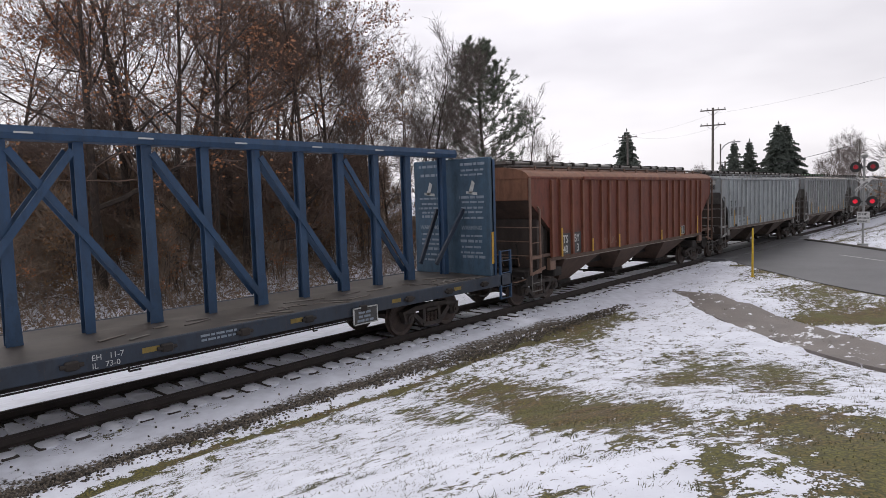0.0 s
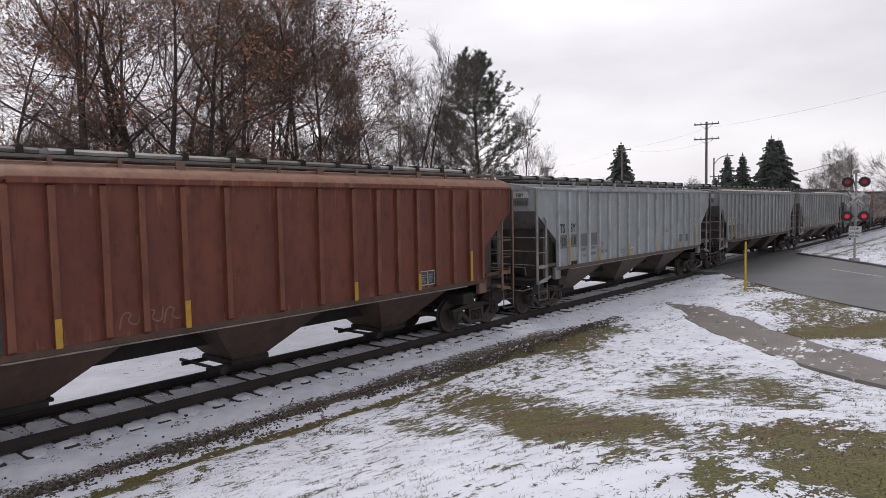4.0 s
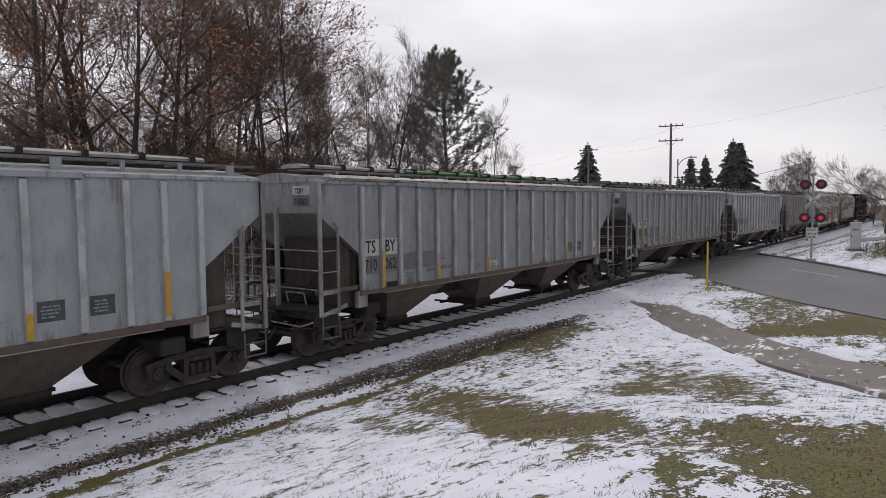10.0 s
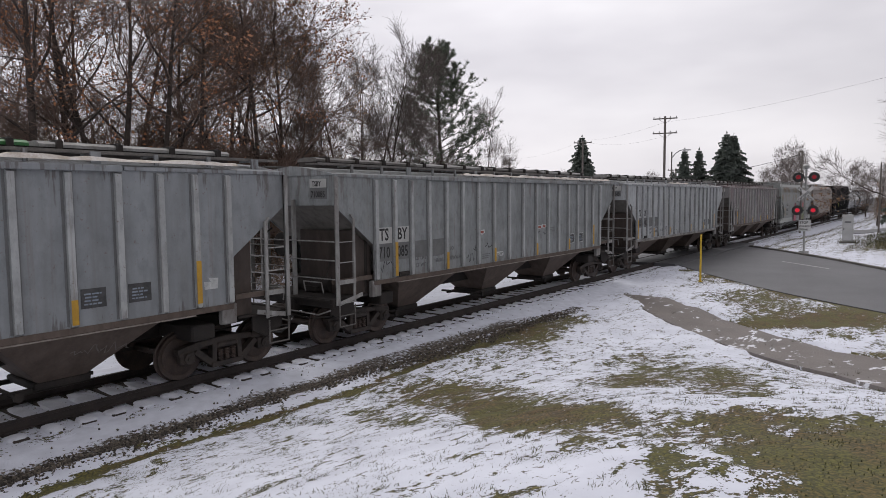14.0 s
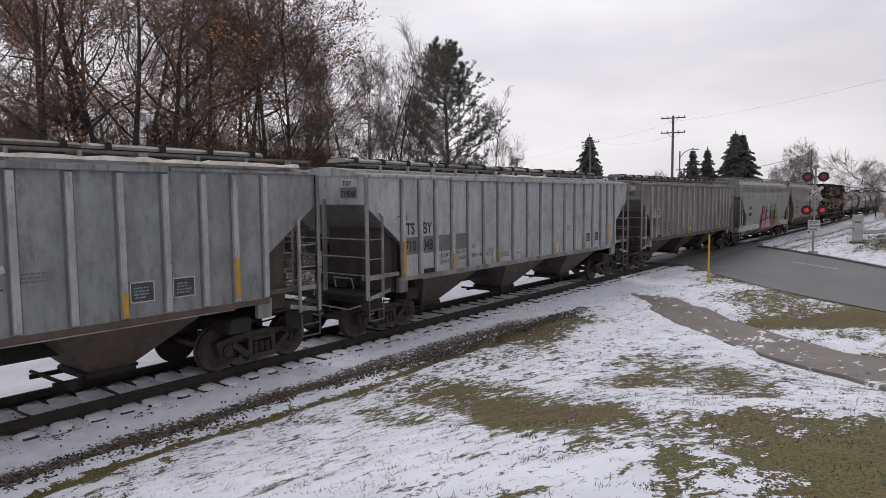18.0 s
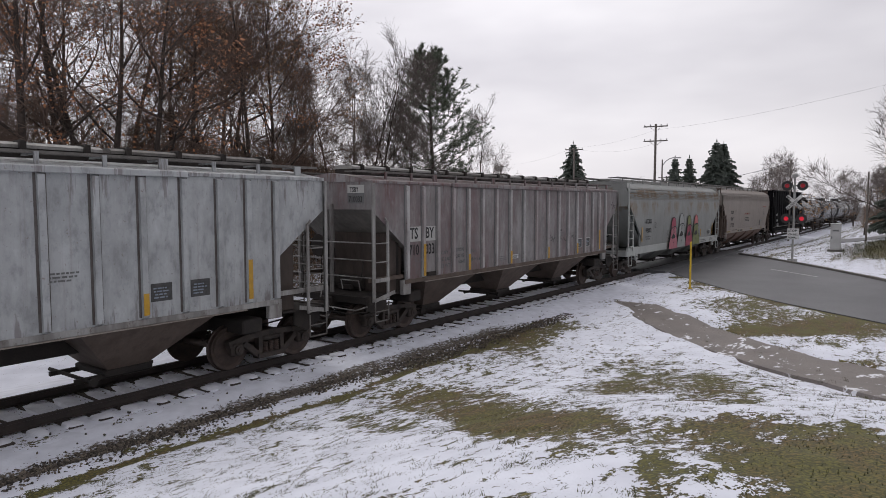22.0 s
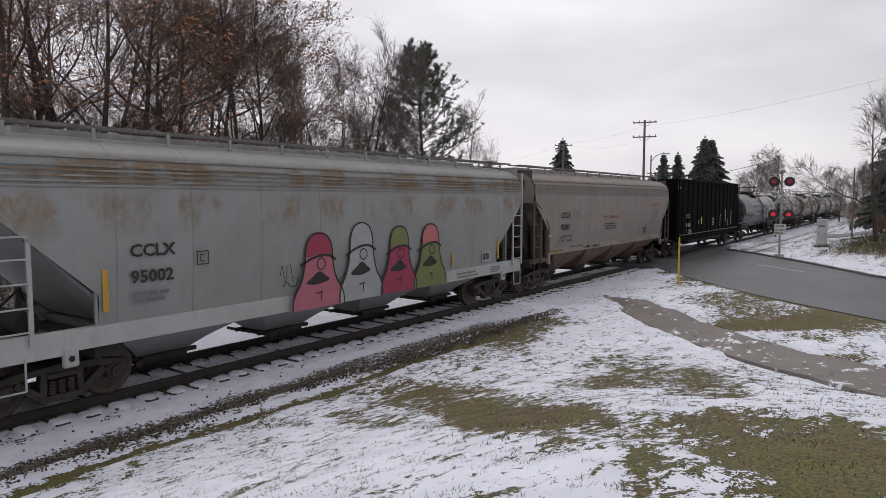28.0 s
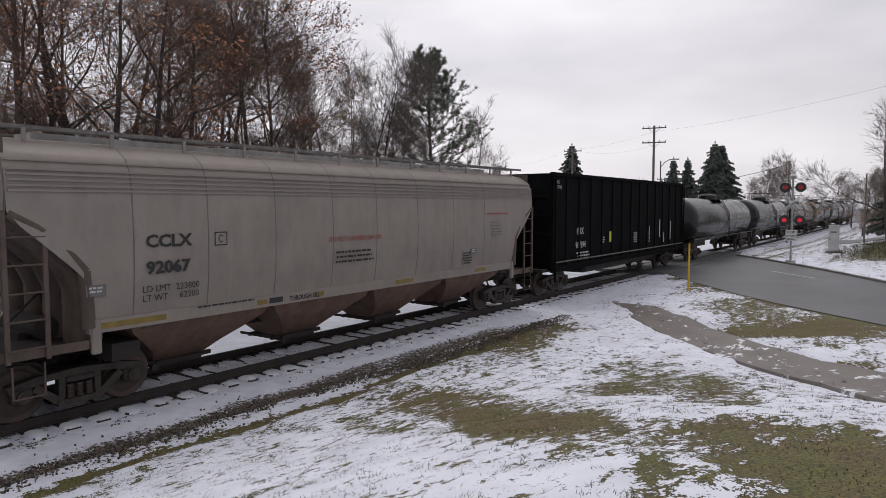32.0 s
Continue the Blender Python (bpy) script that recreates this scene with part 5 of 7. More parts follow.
        for s in (-1, 1):
            if seed == 11:
                part("end_sill_plate", B().box(min(s * 6.9, s * (end + 0.05)), max(s * 6.9, s * (end + 0.05)), side * 1.50 - 0.035, side * 1.50 + 0.035, low - 0.05, low + 0.36, 0.01), sill_paint, car)
                part("jacking_pad", B().box(s * 6.97 - 0.12, s * 6.97 + 0.12, side * 1.51 - 0.05, side * 1.51 + 0.05, 0.78, 1.10, 0.02), sill_paint, car)
                part("pad_hole", B().disc((s * 6.97, side * 1.565, 0.92), 0.05, -0.006 * side, "y", 12), M["underside"], car)
            else:
                part("end_sill_plate", B().box(min(s * 6.95, s * (end + 0.2)), max(s * 6.95, s * (end + 0.2)), side * 1.50 - 0.03, side * 1.50 + 0.03, 1.12, 1.27, 0.01), M["end_dusty_shade"], car)
                part("jacking_pad", B().box(s * 6.84 - 0.08, s * 6.84 + 0.08, side * 1.51 - 0.05, side * 1.51 + 0.05, 1.02, 1.60, 0.02), sill_paint, car)
            # bent tube that frames the open end
            edge = [(0.02, 3.32), (0.6, 2.86), (1.2, 2.36), (1.58, 2.0), (1.58, low + 0.25)] if seed == 11 else [(0.02, 3.34), (0.45, 3.10), (0.85, 2.75), (1.12, 2.40), (1.16, low + 0.1)]
            part("end_frame_tube", B().chain([(s * (end - a), side * (1.50 if z > 2.2 else 1.49), z) for a, z in edge], 0.11 if seed == 12 else 0.035, 10), M["end_dusty_shade"] if seed == 12 else paint, car, "", True)
            lad, wide = B(), 0.60 if seed == 11 else 0.56
            for e in (0, wide):
                lad.box(s * (end + 0.05 - e) - 0.032, s * (end + 0.05 - e) + 0.032, side * 1.57 - 0.025, side * 1.57 + 0.025, low + 0.2 if seed == 11 else 1.10, (4.35 if seed == 11 else 3.38) if not e else 3.02)
            for z in ((1.45, 1.82, 2.19, 2.56, 2.9) if seed == 11 else (1.30, 1.72, 2.14, 2.56, 2.98)):
                lad.tube((s * (end + 0.05), side * 1.60, z), (s * (end + 0.05 - wide), side * 1.60, z), 0.015, n=6)
            part("ladder", lad, sill_paint if seed == 11 else M["end_dusty_shade"], car, "" if seed == 11 else "rusty brown ladder")
            part("stirrup_step", B().chain([(s * end, side * 1.56, 1.05), (s * end, side * 1.56, 0.55), (s * (end - 0.45), side * 1.56, 0.55), (s * (end - 0.45), side * 1.56, 1.05)], 0.016), sill_paint if seed == 11 else M["end_dusty_shade"], car)
        w = B()
        for y in (0.62, 0.74, 0.86, 0.98):
            w.box(-8.3, 8.3, side * y - 0.035, side * y + 0.035, 4.66, 4.685)
        w.box(-8.3, 8.3, side * 1.03 - 0.015, side * 1.03 + 0.015, 4.64, 4.70)
        part("roof_walkway", w, M["walkway"], car, "grimy steel grating walkway")
        for x in np.linspace(-7.6, 7.6, 12):
            part("walkway_bracket", B().box(x - 0.03, x + 0.03, side * 1.03 - 0.02, side * 1.03 + 0.02, 4.42, 4.66), paint, car)
    for x0 in (-7.2, -3.6, 0.0, 3.6):
        part("hatch_cover", B().extrude_x([(-0.33, 4.52), (-0.31, 4.66), (0.31, 4.66), (0.33, 4.52)], x0, x0 + 3.4), M["hatch_white"], car)
    for s in (-1, 1):
        fr = B().box(s * (end + 0.1) - 0.06, s * (end + 0.1) + 0.06, -1.5, 1.5, 0.98, 1.22, 0.02)
        fr.box(min(s * 6.8, s * (end + 0.15)), max(s * 6.8, s * (end + 0.15)), -1.4, 1.4, 1.15, 1.2)
        for y in ((-0.95, -0.3, 0.3, 0.95) if seed == 11 else ()):
            fr.box(s * (end - 0.02) - 0.05, s * (end - 0.02) + 0.05, y - 0.05, y + 0.05, 1.15, 3.4)
        part("end_frame", fr, paint if seed == 11 else M["underside"], car)
        sl = B().box(-8.35, 8.35, -0.22, 0.22, 0.78, 1.08, 0.03) if s > 0 else B().box(-6.5, -6.0, -1.35, 1.35, 0.8, 1.1)
        part("centre_sill", sl, M["underside"], car)
    for x in (-4.70, -1.57, 1.57, 4.70):
        if seed == 11:
            shape = ((1.40, 1.40, 1.22), (1.30, 1.20, 1.0), (0.80, 0.70, 0.66), (0.52, 0.40, 0.42))
        else:
            shape = ((1.56, 1.45, 1.50), (1.42, 1.36, 1.22), (1.10, 1.12, 0.98), (0.74, 0.78, 0.70), (0.52, 0.42, 0.42))
        bay = B().loft([[(x - hx, -hy, z), (x + hx, -hy, z), (x + hx, hy, z), (x - hx, hy, z)] for hx, hy, z in shape])
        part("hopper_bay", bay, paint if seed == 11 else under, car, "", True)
        gate = B().box(x - 0.50, x + 0.50, -0.50, 0.50, 0.31, 0.44, 0.02).box(x - 0.75, x + 0.75, -0.44, -0.36, 0.36, 0.44).box(x - 0.75, x + 0.75, 0.36, 0.44, 0.36, 0.44)
        gate.tube((x - 0.70, -0.75, 0.40), (x - 0.70, 0.75, 0.40), 0.035, n=8).disc((x - 0.70, -0.80, 0.40), 0.075, 0.05, "y", 10)
        part("outlet_gate", gate, M["underside"], car)
    if seed == 12:
        # rounded corner gussets under the slope sheets, brown with spilt dust, darkened for shade
        for s in (-1, 1):
            for y in (-1.05, -0.35, 0.35, 1.05):
                part("end_gusset", B().chain([(s * (end - 0.45), y, 3.25), (s * (end - 0.75), y, 2.95), (s * (end - 1.1), y, 2.55), (s * (end - 1.28), y, 2.15), (s * (end - 1.28), y, 1.2)], 0.30, 12), M["end_dusty_shade"], car, "rounded dusty gusset darkened for shade", True)
    gear = B().tube((-7.2, -0.6, 1.4), (-7.2, 0.7, 1.4), 0.2, n=16).box(-7.5, -7.0, -0.25, 0.25, 1.2, 1.32)
    gear.disc((-8.0, 0.5, 2.3), 0.28, 0.03, "x", 20).chain([(-7.9, -0.9, 1.6), (-7.2, -0.4, 2.0), (-6.9, 0.2, 1.7)], 0.02)
    part("brake_pipe", gear, M["underside"], car)
    marks(car, rng)
    running_gear(car, 6.9, half)
    return car


def f_marks(car, rng):
    y = -1.630
    lay("reporting_mark", "CCLX", 0.30, M["stencil_black"], car, -5.99, y, 2.48, "black stencilled letters", 1.08, 0.008)
    lay("car_number", "95002", 0.30, M["stencil_black"], car, -5.99, y, 2.03, "black stencilled figures", 1.08, 0.008)
    part("small_print", bars(rng, -6.0, y, 1.80, 0.8, 2, 0.06, 0.12), M["patch_dark"], car)
    frame_ = B()
    for a, c in (((-4.69, 2.25), (-4.45, 2.25)), ((-4.69, 2.49), (-4.45, 2.49)), ((-4.69, 2.25), (-4.69, 2.49)), ((-4.45, 2.25), (-4.45, 2.49)), ((-4.62, 2.31), (-4.54, 2.31)), ((-4.62, 2.31), (-4.62, 2.43)), ((-4.62, 2.43), (-4.54, 2.43))):
        outline(frame_, [a, c], y, 0.02)
    part("mark_box", frame_, M["stencil_black"], car)
    part("reflector_strip", B().box(-6.46, -6.36, -1.60, -1.595, 1.6, 2.3), M["yellow"], car)
    part("reflector_strip", B().box(6.46, 6.56, -1.60, -1.595, 1.53, 2.21), M["yellow"], car)
    part("reflector_strip", B().box(3.82, 3.90, -1.60, -1.595, 1.48, 1.9), M["yellow"], car)
    p = part("placard", B().box(5.52, 5.96, -1.60, -1.590, 1.52, 1.80), M["stencil_white"], car, "white-framed stencil board")
    for a in (5.55, 5.75):
        part("board_field", B().box(a, a + 0.17, -1.604, -1.60, 1.55, 1.77), M["plate_dark"], p)
    part("small_print", bars(rng, 4.1, -1.536, 1.20, 1.4, 2, 0.05, 0.1), M["patch_dark"], car)
    part("small_print", bars(rng, 6.1, -1.536, 1.24, 0.7, 3, 0.04, 0.07), M["patch_dark"], car)
    part("tag", scrawl(rng, -2.72, 1.85, 0.70, 0.45, y), M["stencil_black"], car)
    part("tag", scrawl(rng, -2.65, 1.66, 0.5, 0.2, y), M["stencil_black"], car)
    # four sprayed bell shapes with caps, shoulder to shoulder
    for k, (x, w, top, foot, key, cap) in enumerate(((-1.58, 0.80, 2.72, 1.02, "pink", "crimson"), (-0.16, 0.78, 2.92, 1.04, "pale", "pale"), (1.30, 0.74, 2.78, 1.05, "crimson", "olive"), (2.68, 0.76, 2.80, 1.06, "olive", "salmon"))):
        h = top - foot
        bell = [(x - w, foot), (x - w * 0.98, foot + 0.18 * h), (x - w * 0.66, foot + 0.36 * h), (x - w * 0.52, foot + 0.62 * h), (x - w * 0.52, foot + 0.80 * h), (x - w * 0.36, foot + 0.95 * h), (x, top),
                (x + w * 0.36, foot + 0.95 * h), (x + w * 0.52, foot + 0.80 * h), (x + w * 0.52, foot + 0.62 * h), (x + w * 0.66, foot + 0.36 * h), (x + w * 0.98, foot + 0.18 * h), (x + w, foot)]
        bell = rounded(bell)
        yy = y - 0.002 - 0.004 * k
        o = part("sprayed_shape", B().add([(a, yy, c) for a, c in bell], [tuple(range(len(bell)))]), M["spray_" + key], car, key + " sprayed bell shape")
        crown = [(x - w * 0.54, foot + 0.66 * h), (x - w * 0.50, foot + 0.84 * h), (x - w * 0.3, foot + 0.98 * h), (x, top + 0.02), (x + w * 0.3, foot + 0.98 * h), (x + w * 0.50, foot + 0.84 * h), (x + w * 0.54, foot + 0.66 * h), (x, foot + 0.72 * h)]
        part("sprayed_cap", B().add([(a, yy - 0.003, c) for a, c in rounded(crown, 2, True)], [tuple(range(32))]), M["spray_" + cap], o)
        brim = B()
        outline(brim, rounded([(x - w * 0.72, foot + 0.58 * h), (x - w * 0.2, foot + 0.68 * h), (x + w * 0.35, foot + 0.70 * h), (x + w * 0.66, foot + 0.62 * h)], 3), yy - 0.005, 0.06)
        part("sprayed_brim", brim, M["stencil_black"], o)
        ring, dot = B(), B()
        circle = [(x + 0.06 + 0.13 * math.cos(a), foot + 0.58 * h + 0.13 * math.sin(a)) for a in np.arange(0, 6.6, 0.35)]
        outline(ring, circle, yy - 0.006, 0.03)
        part("sprayed_ring", ring, M["stencil_black"], o)
        foot_line = B()
        outline(foot_line, [(x - 0.12, foot + 0.19 * h), (x + 0.10, foot + 0.21 * h), (x + 0.04, foot + 0.20 * h), (x + 0.06, foot + 0.09 * h)], yy - 0.006, 0.03)
        part("sprayed_line", foot_line, M["stencil_black"], o)
        blot = [(x - w * 0.58, foot + 0.34 * h), (x - w * 0.25, foot + 0.42 * h), (x, foot + 0.50 * h), (x + w * 0.25, foot + 0.42 * h), (x + w * 0.45, foot + 0.36 * h), (x + w * 0.1, foot + 0.32 * h), (x - w * 0.2, foot + 0.31 * h)]
        part("sprayed_blot", B().add([(a, yy - 0.004, c) for a, c in rounded(blot, 2, True)], [tuple(range(28))]), M["stencil_black"], o)
        ln = B()
        outline(ln, bell, yy - 0.005, 0.04)
        part("sprayed_outline", ln, M["stencil_black"], o)


def g_marks(car, rng):
    y = -1.624
    lay("reporting_mark", "CCLX", 0.30, M["stencil_black"], car, -6.0, y, 2.73, "black stencilled letters", 1.12, 0.010)
    lay("car_number", "92067", 0.30, M["stencil_black"], car, -6.0, y, 2.27, "black stencilled figures", 1.12, 0.010)
    lay("load_limit", "LD LMT  223800", 0.16, M["stencil_black"], car, -6.08, y + 0.01, 1.95, "", 1.0)
    lay("load_limit", "LT WT     62200", 0.16, M["stencil_black"], car, -6.08, y + 0.02, 1.79, "", 1.0)
    lay("warning", "DO NOT HAMMER ON CAR", 0.17, M["stencil_red"], car, -1.65, y, 2.62, "faded red stencil", 0.85)
    part("small_print", bars(rng, -1.5, y, 2.35, 1.4, 3, 0.045, 0.11), M["stencil_black"], car)
    box = B()
    for a, c in (((-4.62, 2.70), (-4.36, 2.70)), ((-4.62, 2.94), (-4.36, 2.94)), ((-4.62, 2.70), (-4.62, 2.94)), ((-4.36, 2.70), (-4.36, 2.94))):
        outline(box, [a, c], y, 0.02)
    outline(box, [(-4.45, 2.77), (-4.50, 2.75), (-4.54, 2.82), (-4.50, 2.89), (-4.45, 2.87)], y, 0.02)
    part("mark_box", box, M["stencil_black"], car)
    for body, z in (("CCLX", 4.02), ("92067", 3.86)):
        me = letters(body, 0.19, M["stencil_black"], "end_lettering", 0.95, 0.004)
        me.transform(Matrix.Rotation(radians(-90), 4, "Z"))
        part("end_lettering", me, None, car).location = (-8.116, -0.72, z)
    lay("sill_lettering", "THROUGH SILL", 0.15, M["stencil_black"], car, -2.75, -1.536, 1.41, "", 0.85, 0.004)
    part("maker_mark", bars(rng, -3.3, -1.536, 1.42, 0.45, 1, 0.11, 0.2), M["stencil_black"], car)
    for a, c in ((-6.75, -5.6), (-3.6, -3.35), (-2.0, -1.75), (0.8, 1.5), (4.6, 5.2)):
        part("reflector_strip", B().box(a, c, -1.537, -1.531, 1.42, 1.52), M["yellow_dull"], car)
    for s, x in ((1, -6.85), (1, 4.4)):
        p = part("placard", B().box(x - 0.16, x + 0.16, -1.60, -1.585, 1.98, 2.16), M["patch_dark"], car)
        part("print", bars(rng, x - 0.12, -1.601, 2.10, 0.24, 2, 0.03, 0.06), M["stencil_white"], p)
    part("small_print", bars(rng, 5.0, y, 3.16, 1.5, 1, 0.05, 0.1), M["stencil_red"], car)
    part("small_print", bars(rng, 5.3, y, 2.9, 0.7, 5, 0.03, 0.1), M["patch_dark"], car)
    part("small_print", bars(rng, -5.0, -1.536, 1.54, 1.5, 1, 0.03, 0.1), M["stencil_black"], car)
    part("small_print", bars(rng, 3.8, -1.605, 2.02, 0.5, 5, 0.04, 0.075), M["stencil_black"], car)


smooth_hopper(131.55, M["cream_f"], M["white_f"], M["hopper_dirt"], "pale smooth-sided covered hopper car with sprayed dome shapes", 8.65, f_marks, 11, 8.1, 1.03, 1.6)
smooth_hopper(148.85, M["cream_g"], M["cream_g"], M["hopper_tan"], "beige smooth-sided covered hopper car with rusty bays", 8.65, g_marks, 12, 8.1, 1.36, 1.14)


# ---- blue centre-beam flat car ----
def beam_car(s0):
    rng = random.Random(21)
    car = start_car("flat_car", "dark blue centre-beam flat car, empty, with tall end bulkheads", "railway car", s0)
    blue = M["blue"]
    deck = B().extrude_x([(-1.42, 0.98), (-1.42, 1.20), (0, 1.245), (1.42, 1.20), (1.42, 0.98)], -11.3, 11.3)
    part("deck", deck, M["deck"], car, "scuffed dark deck with traces of snow")
    for side in (-1, 1):
        part("side_sill", B().box(-12.0, 12.0, side * 1.46 - 0.04, side * 1.46 + 0.04, 0.90, 1.215, 0.015), M["blue_sill"], car, "dark blue-black side sill")
        for x in np.linspace(-10.6, 10.6, 15):
            w = part("winch", B().box(x - 0.10, x + 0.10, side * 1.52 - 0.06, side * 1.52 + 0.06, 0.98, 1.12, 0.02).tube((x - 0.17, side * 1.53, 1.05), (x + 0.17, side * 1.53, 1.05), 0.035, n=8), M["underside"], car)
    for k in range(34):
        x, y = rng.uniform(1.0, 10.6), rng.uniform(-1.38, -0.4)
        p = part("dunnage", B().box(-rng.uniform(0.1, 0.5), rng.uniform(0.1, 0.5), -0.03, 0.03, 0, 0.018, 0.004), rng.choice((M["grime"], M["walkway"], M["pole_wood"])), car, "scrap of wood or snow on the deck")
        p.location, p.rotation_euler = (x, y, 1.20 + (1.42 - abs(y)) * 0.0317 + 0.003), (0, 0, rng.gauss(0, 0.25))
    for x in (-9.3, -5.35, -1.9, 1.1, 4.1, 7.0, 9.3):
        part("reflector_strip", B().box(x, x + 0.30, -1.506, -1.501, 1.02, 1.11), M["yellow_dull"], car)
    part("centre_sill", B().extrude_x([(-0.3, 0.55), (-0.3, 0.98), (0.3, 0.98), (0.3, 0.55)], -8.0, 8.0).box(-11.9, 11.9, -0.25, 0.25, 0.75, 1.0), M["underside"], car)
    top = B().extrude_x([(-0.20, 4.60), (-0.24, 4.70), (-0.20, 4.82), (0.20, 4.82), (0.24, 4.70), (0.20, 4.60)], -11.15, 11.15)
    part("top_chord", top, blue, car)
    for x in np.arange(-10.0, 10.1, 2.0):
        part("chord_pad", B().box(x - 0.14, x + 0.14, -0.255, -0.2, 4.69, 4.72), M["stencil_white"], car)
    for i in range(-9, 10):
        x = i * 1.19 - 0.32 if abs(i) < 9 else i * 1.19
        main = i % 2 == 0
        w = 0.095 if main else 0.085
        p = B()
        p.box(x - w, x + w, -0.10, -0.08, 1.22, 4.62).box(x - w, x + w, 0.08, 0.10, 1.22, 4.62).box(x - 0.02, x + 0.02, -0.085, 0.085, 1.22, 4.62)
        if main:
            p.prism([(x - 0.13, 1.22), (x + 0.13, 1.22), (x + 0.10, 1.9), (x - 0.10, 1.9)], -0.115, -0.103)
        part("post", p, blue, car)
    for i in range(-8, 8, 2):
        x0, x1 = i * 1.19 - 0.32, (i + 2) * 1.19 - 0.32
        if i < 0:
            x0, x1 = x1 + 1.17, x0 + 1.21
        lift = 0.0 if i >= 0 else 0.035
        for y in (-0.12 - lift, 0.12 + lift):
            part("diagonal", B().bar((x0 + (0.1 if i >= 0 else -0.1), y, 4.45), (x1 - (0.08 if i >= 0 else -0.08), y, 1.50), 0.03, 0.125), blue, car)
    for s in (-1, 1):
        x = s * 11.17
        bk = part("bulkhead", B().box(x - 0.10, x + 0.10, -1.42, 1.42, 1.2, 4.56, 0.02), M["blue_faded"], car, "faded blue bulkhead")
        for y in (-1.36, -0.7, 0.7, 1.36):
            part("bulkhead_post", B().box(x + s * 0.10 - 0.1, x + s * 0.10 + 0.1, y - 0.06, y + 0.06, 1.2, 4.5, 0.015), blue, bk)
        for y in (-1.432, 1.428):
            part("reflector_strip", B().box(x - 0.05, x + 0.05, y, y + 0.004, 1.55, 2.45), M["yellow"], bk)
        xin = x - s * 0.104
        for y0, y1 in ((-1.28, -0.32), (0.32, 1.28)):
            b = B()
            z = 4.35
            while z > 1.55:
                rows = rng.choice((0.10, 0.10, 0.14))
                if not (3.55 < z < 3.95 or 2.36 < z < 2.74):
                    a, e = y0 + rng.uniform(0, 0.2), y1 - rng.uniform(0, 0.2)
                    while a < e:
                        n = min(rng.uniform(0.06, 0.3), e - a)
                        b.add([(xin, a, z), (xin, a + n, z), (xin, a + n, z + rows * 0.55), (xin, a, z + rows * 0.55)], [(0, 1, 2, 3)])
                        a += n + 0.04
                z -= rng.choice((0.13, 0.16, 0.26))
            part("warning_print", b, M["stencil_faint"], bk, "worn pale lines of print")
            m = (y0 + y1) / 2
            part("picture_mark", B().add([(xin, m - 0.02, 3.55), (xin, m + 0.12, 3.55), (xin, m - 0.02, 3.93), (xin, m - 0.12, 3.85)], [(0, 1, 2, 3)]).add([(xin, m - 0.2, 3.5), (xin, m + 0.2, 3.55), (xin, m + 0.2, 3.62), (xin, m - 0.2, 3.58)], [(0, 1, 2, 3)]), M["stencil_white"], bk, "pale tilted block mark")
        for y, z in ((1.20, 2.52), (-0.40, 2.52)):
            me = letters("WARNING", 0.16, M["stencil_faint"], "warning_word", 0.95, 0.004)
            me.transform(Matrix.Rotation(radians(-90 if s > 0 else 90), 4, "Z"))
            part("warning_word", me, None, bk, "worn pale stencilled word").location = (xin - s * 0.004, y if s > 0 else -y, z)
        part("bulkhead_brace", B().bar((x - s * 0.12, -0.5, 3.1), (x - s * 1.15, -0.3, 1.6), 0.06, 0.12).bar((x - s * 0.12, 0.5, 3.1), (x - s * 1.15, 0.3, 1.6), 0.06, 0.12), M["blue_sill"], car)
        lad = B().box(s * 11.95 - 0.03, s * 11.95 + 0.03, -1.5, -1.44, 0.5, 1.9).box(s * 11.45 - 0.03, s * 11.45 + 0.03, -1.5, -1.44, 0.5, 1.9)
        for z in (0.52, 0.85, 1.25, 1.6, 1.88):
            lad.tube((s * 11.95, -1.48, z), (s * 11.45, -1.48, z), 0.016, n=6)
        part("ladder", lad, blue, car)
        part("end_platform", B().box(min(s * 11.2, s * 12.1), max(s * 11.2, s * 12.1), -1.4, 1.4, 1.08, 1.14).box(s * 12.05 - 0.06, s * 12.05 + 0.06, -1.45, 1.45, 0.85, 1.15, 0.02), M["underside"], car)
    # lettering on the sill, stencil board
    for x, a, c in ((0.35, "EH   11-7", "IL   73-0"),):
        lay("dimension_lettering", a, 0.13, M["stencil_white"], car, 0.30, -1.503, 1.06, "", 1.0)
        lay("dimension_lettering", c, 0.13, M["stencil_white"], car, 0.30, -1.503, 0.93, "", 1.0)
    part("small_print", bars(rng, 2.1, -1.503, 1.10, 1.0, 2, 0.04, 0.08), M["stencil_faint"], car)
    p = part("placard", B().box(5.75, 6.45, -1.56, -1.54, 0.72, 1.06), M["plate_dark"], car, "stencil board with white frame")
    part("print", bars(rng, 5.83, -1.562, 0.94, 0.55, 3, 0.05, 0.09), M["stencil_faint"], p)
    f = B()
    for a in (5.73, 6.44):
        f.box(a, a + 0.03, -1.566, -1.54, 0.70, 1.08)
    for z in (0.70, 1.06):
        f.box(5.73, 6.47, -1.566, -1.54, z, z + 0.025)
    part("placard_frame", f, M["stencil_white"], p)
    part("brake_rod", B().chain([(-6.0, -1.1, 0.72), (6.5, -1.1, 0.72)], 0.02).chain([(1.0, -1.2, 0.95), (1.0, -1.2, 0.7), (1.2, -1.2, 0.7)], 0.02).chain([(4.9, -1.2, 0.95), (4.9, -1.2, 0.7), (5.0, -1.2, 0.7)], 0.02), M["underside"], car)
    running_gear(car, 8.9, 12.35)


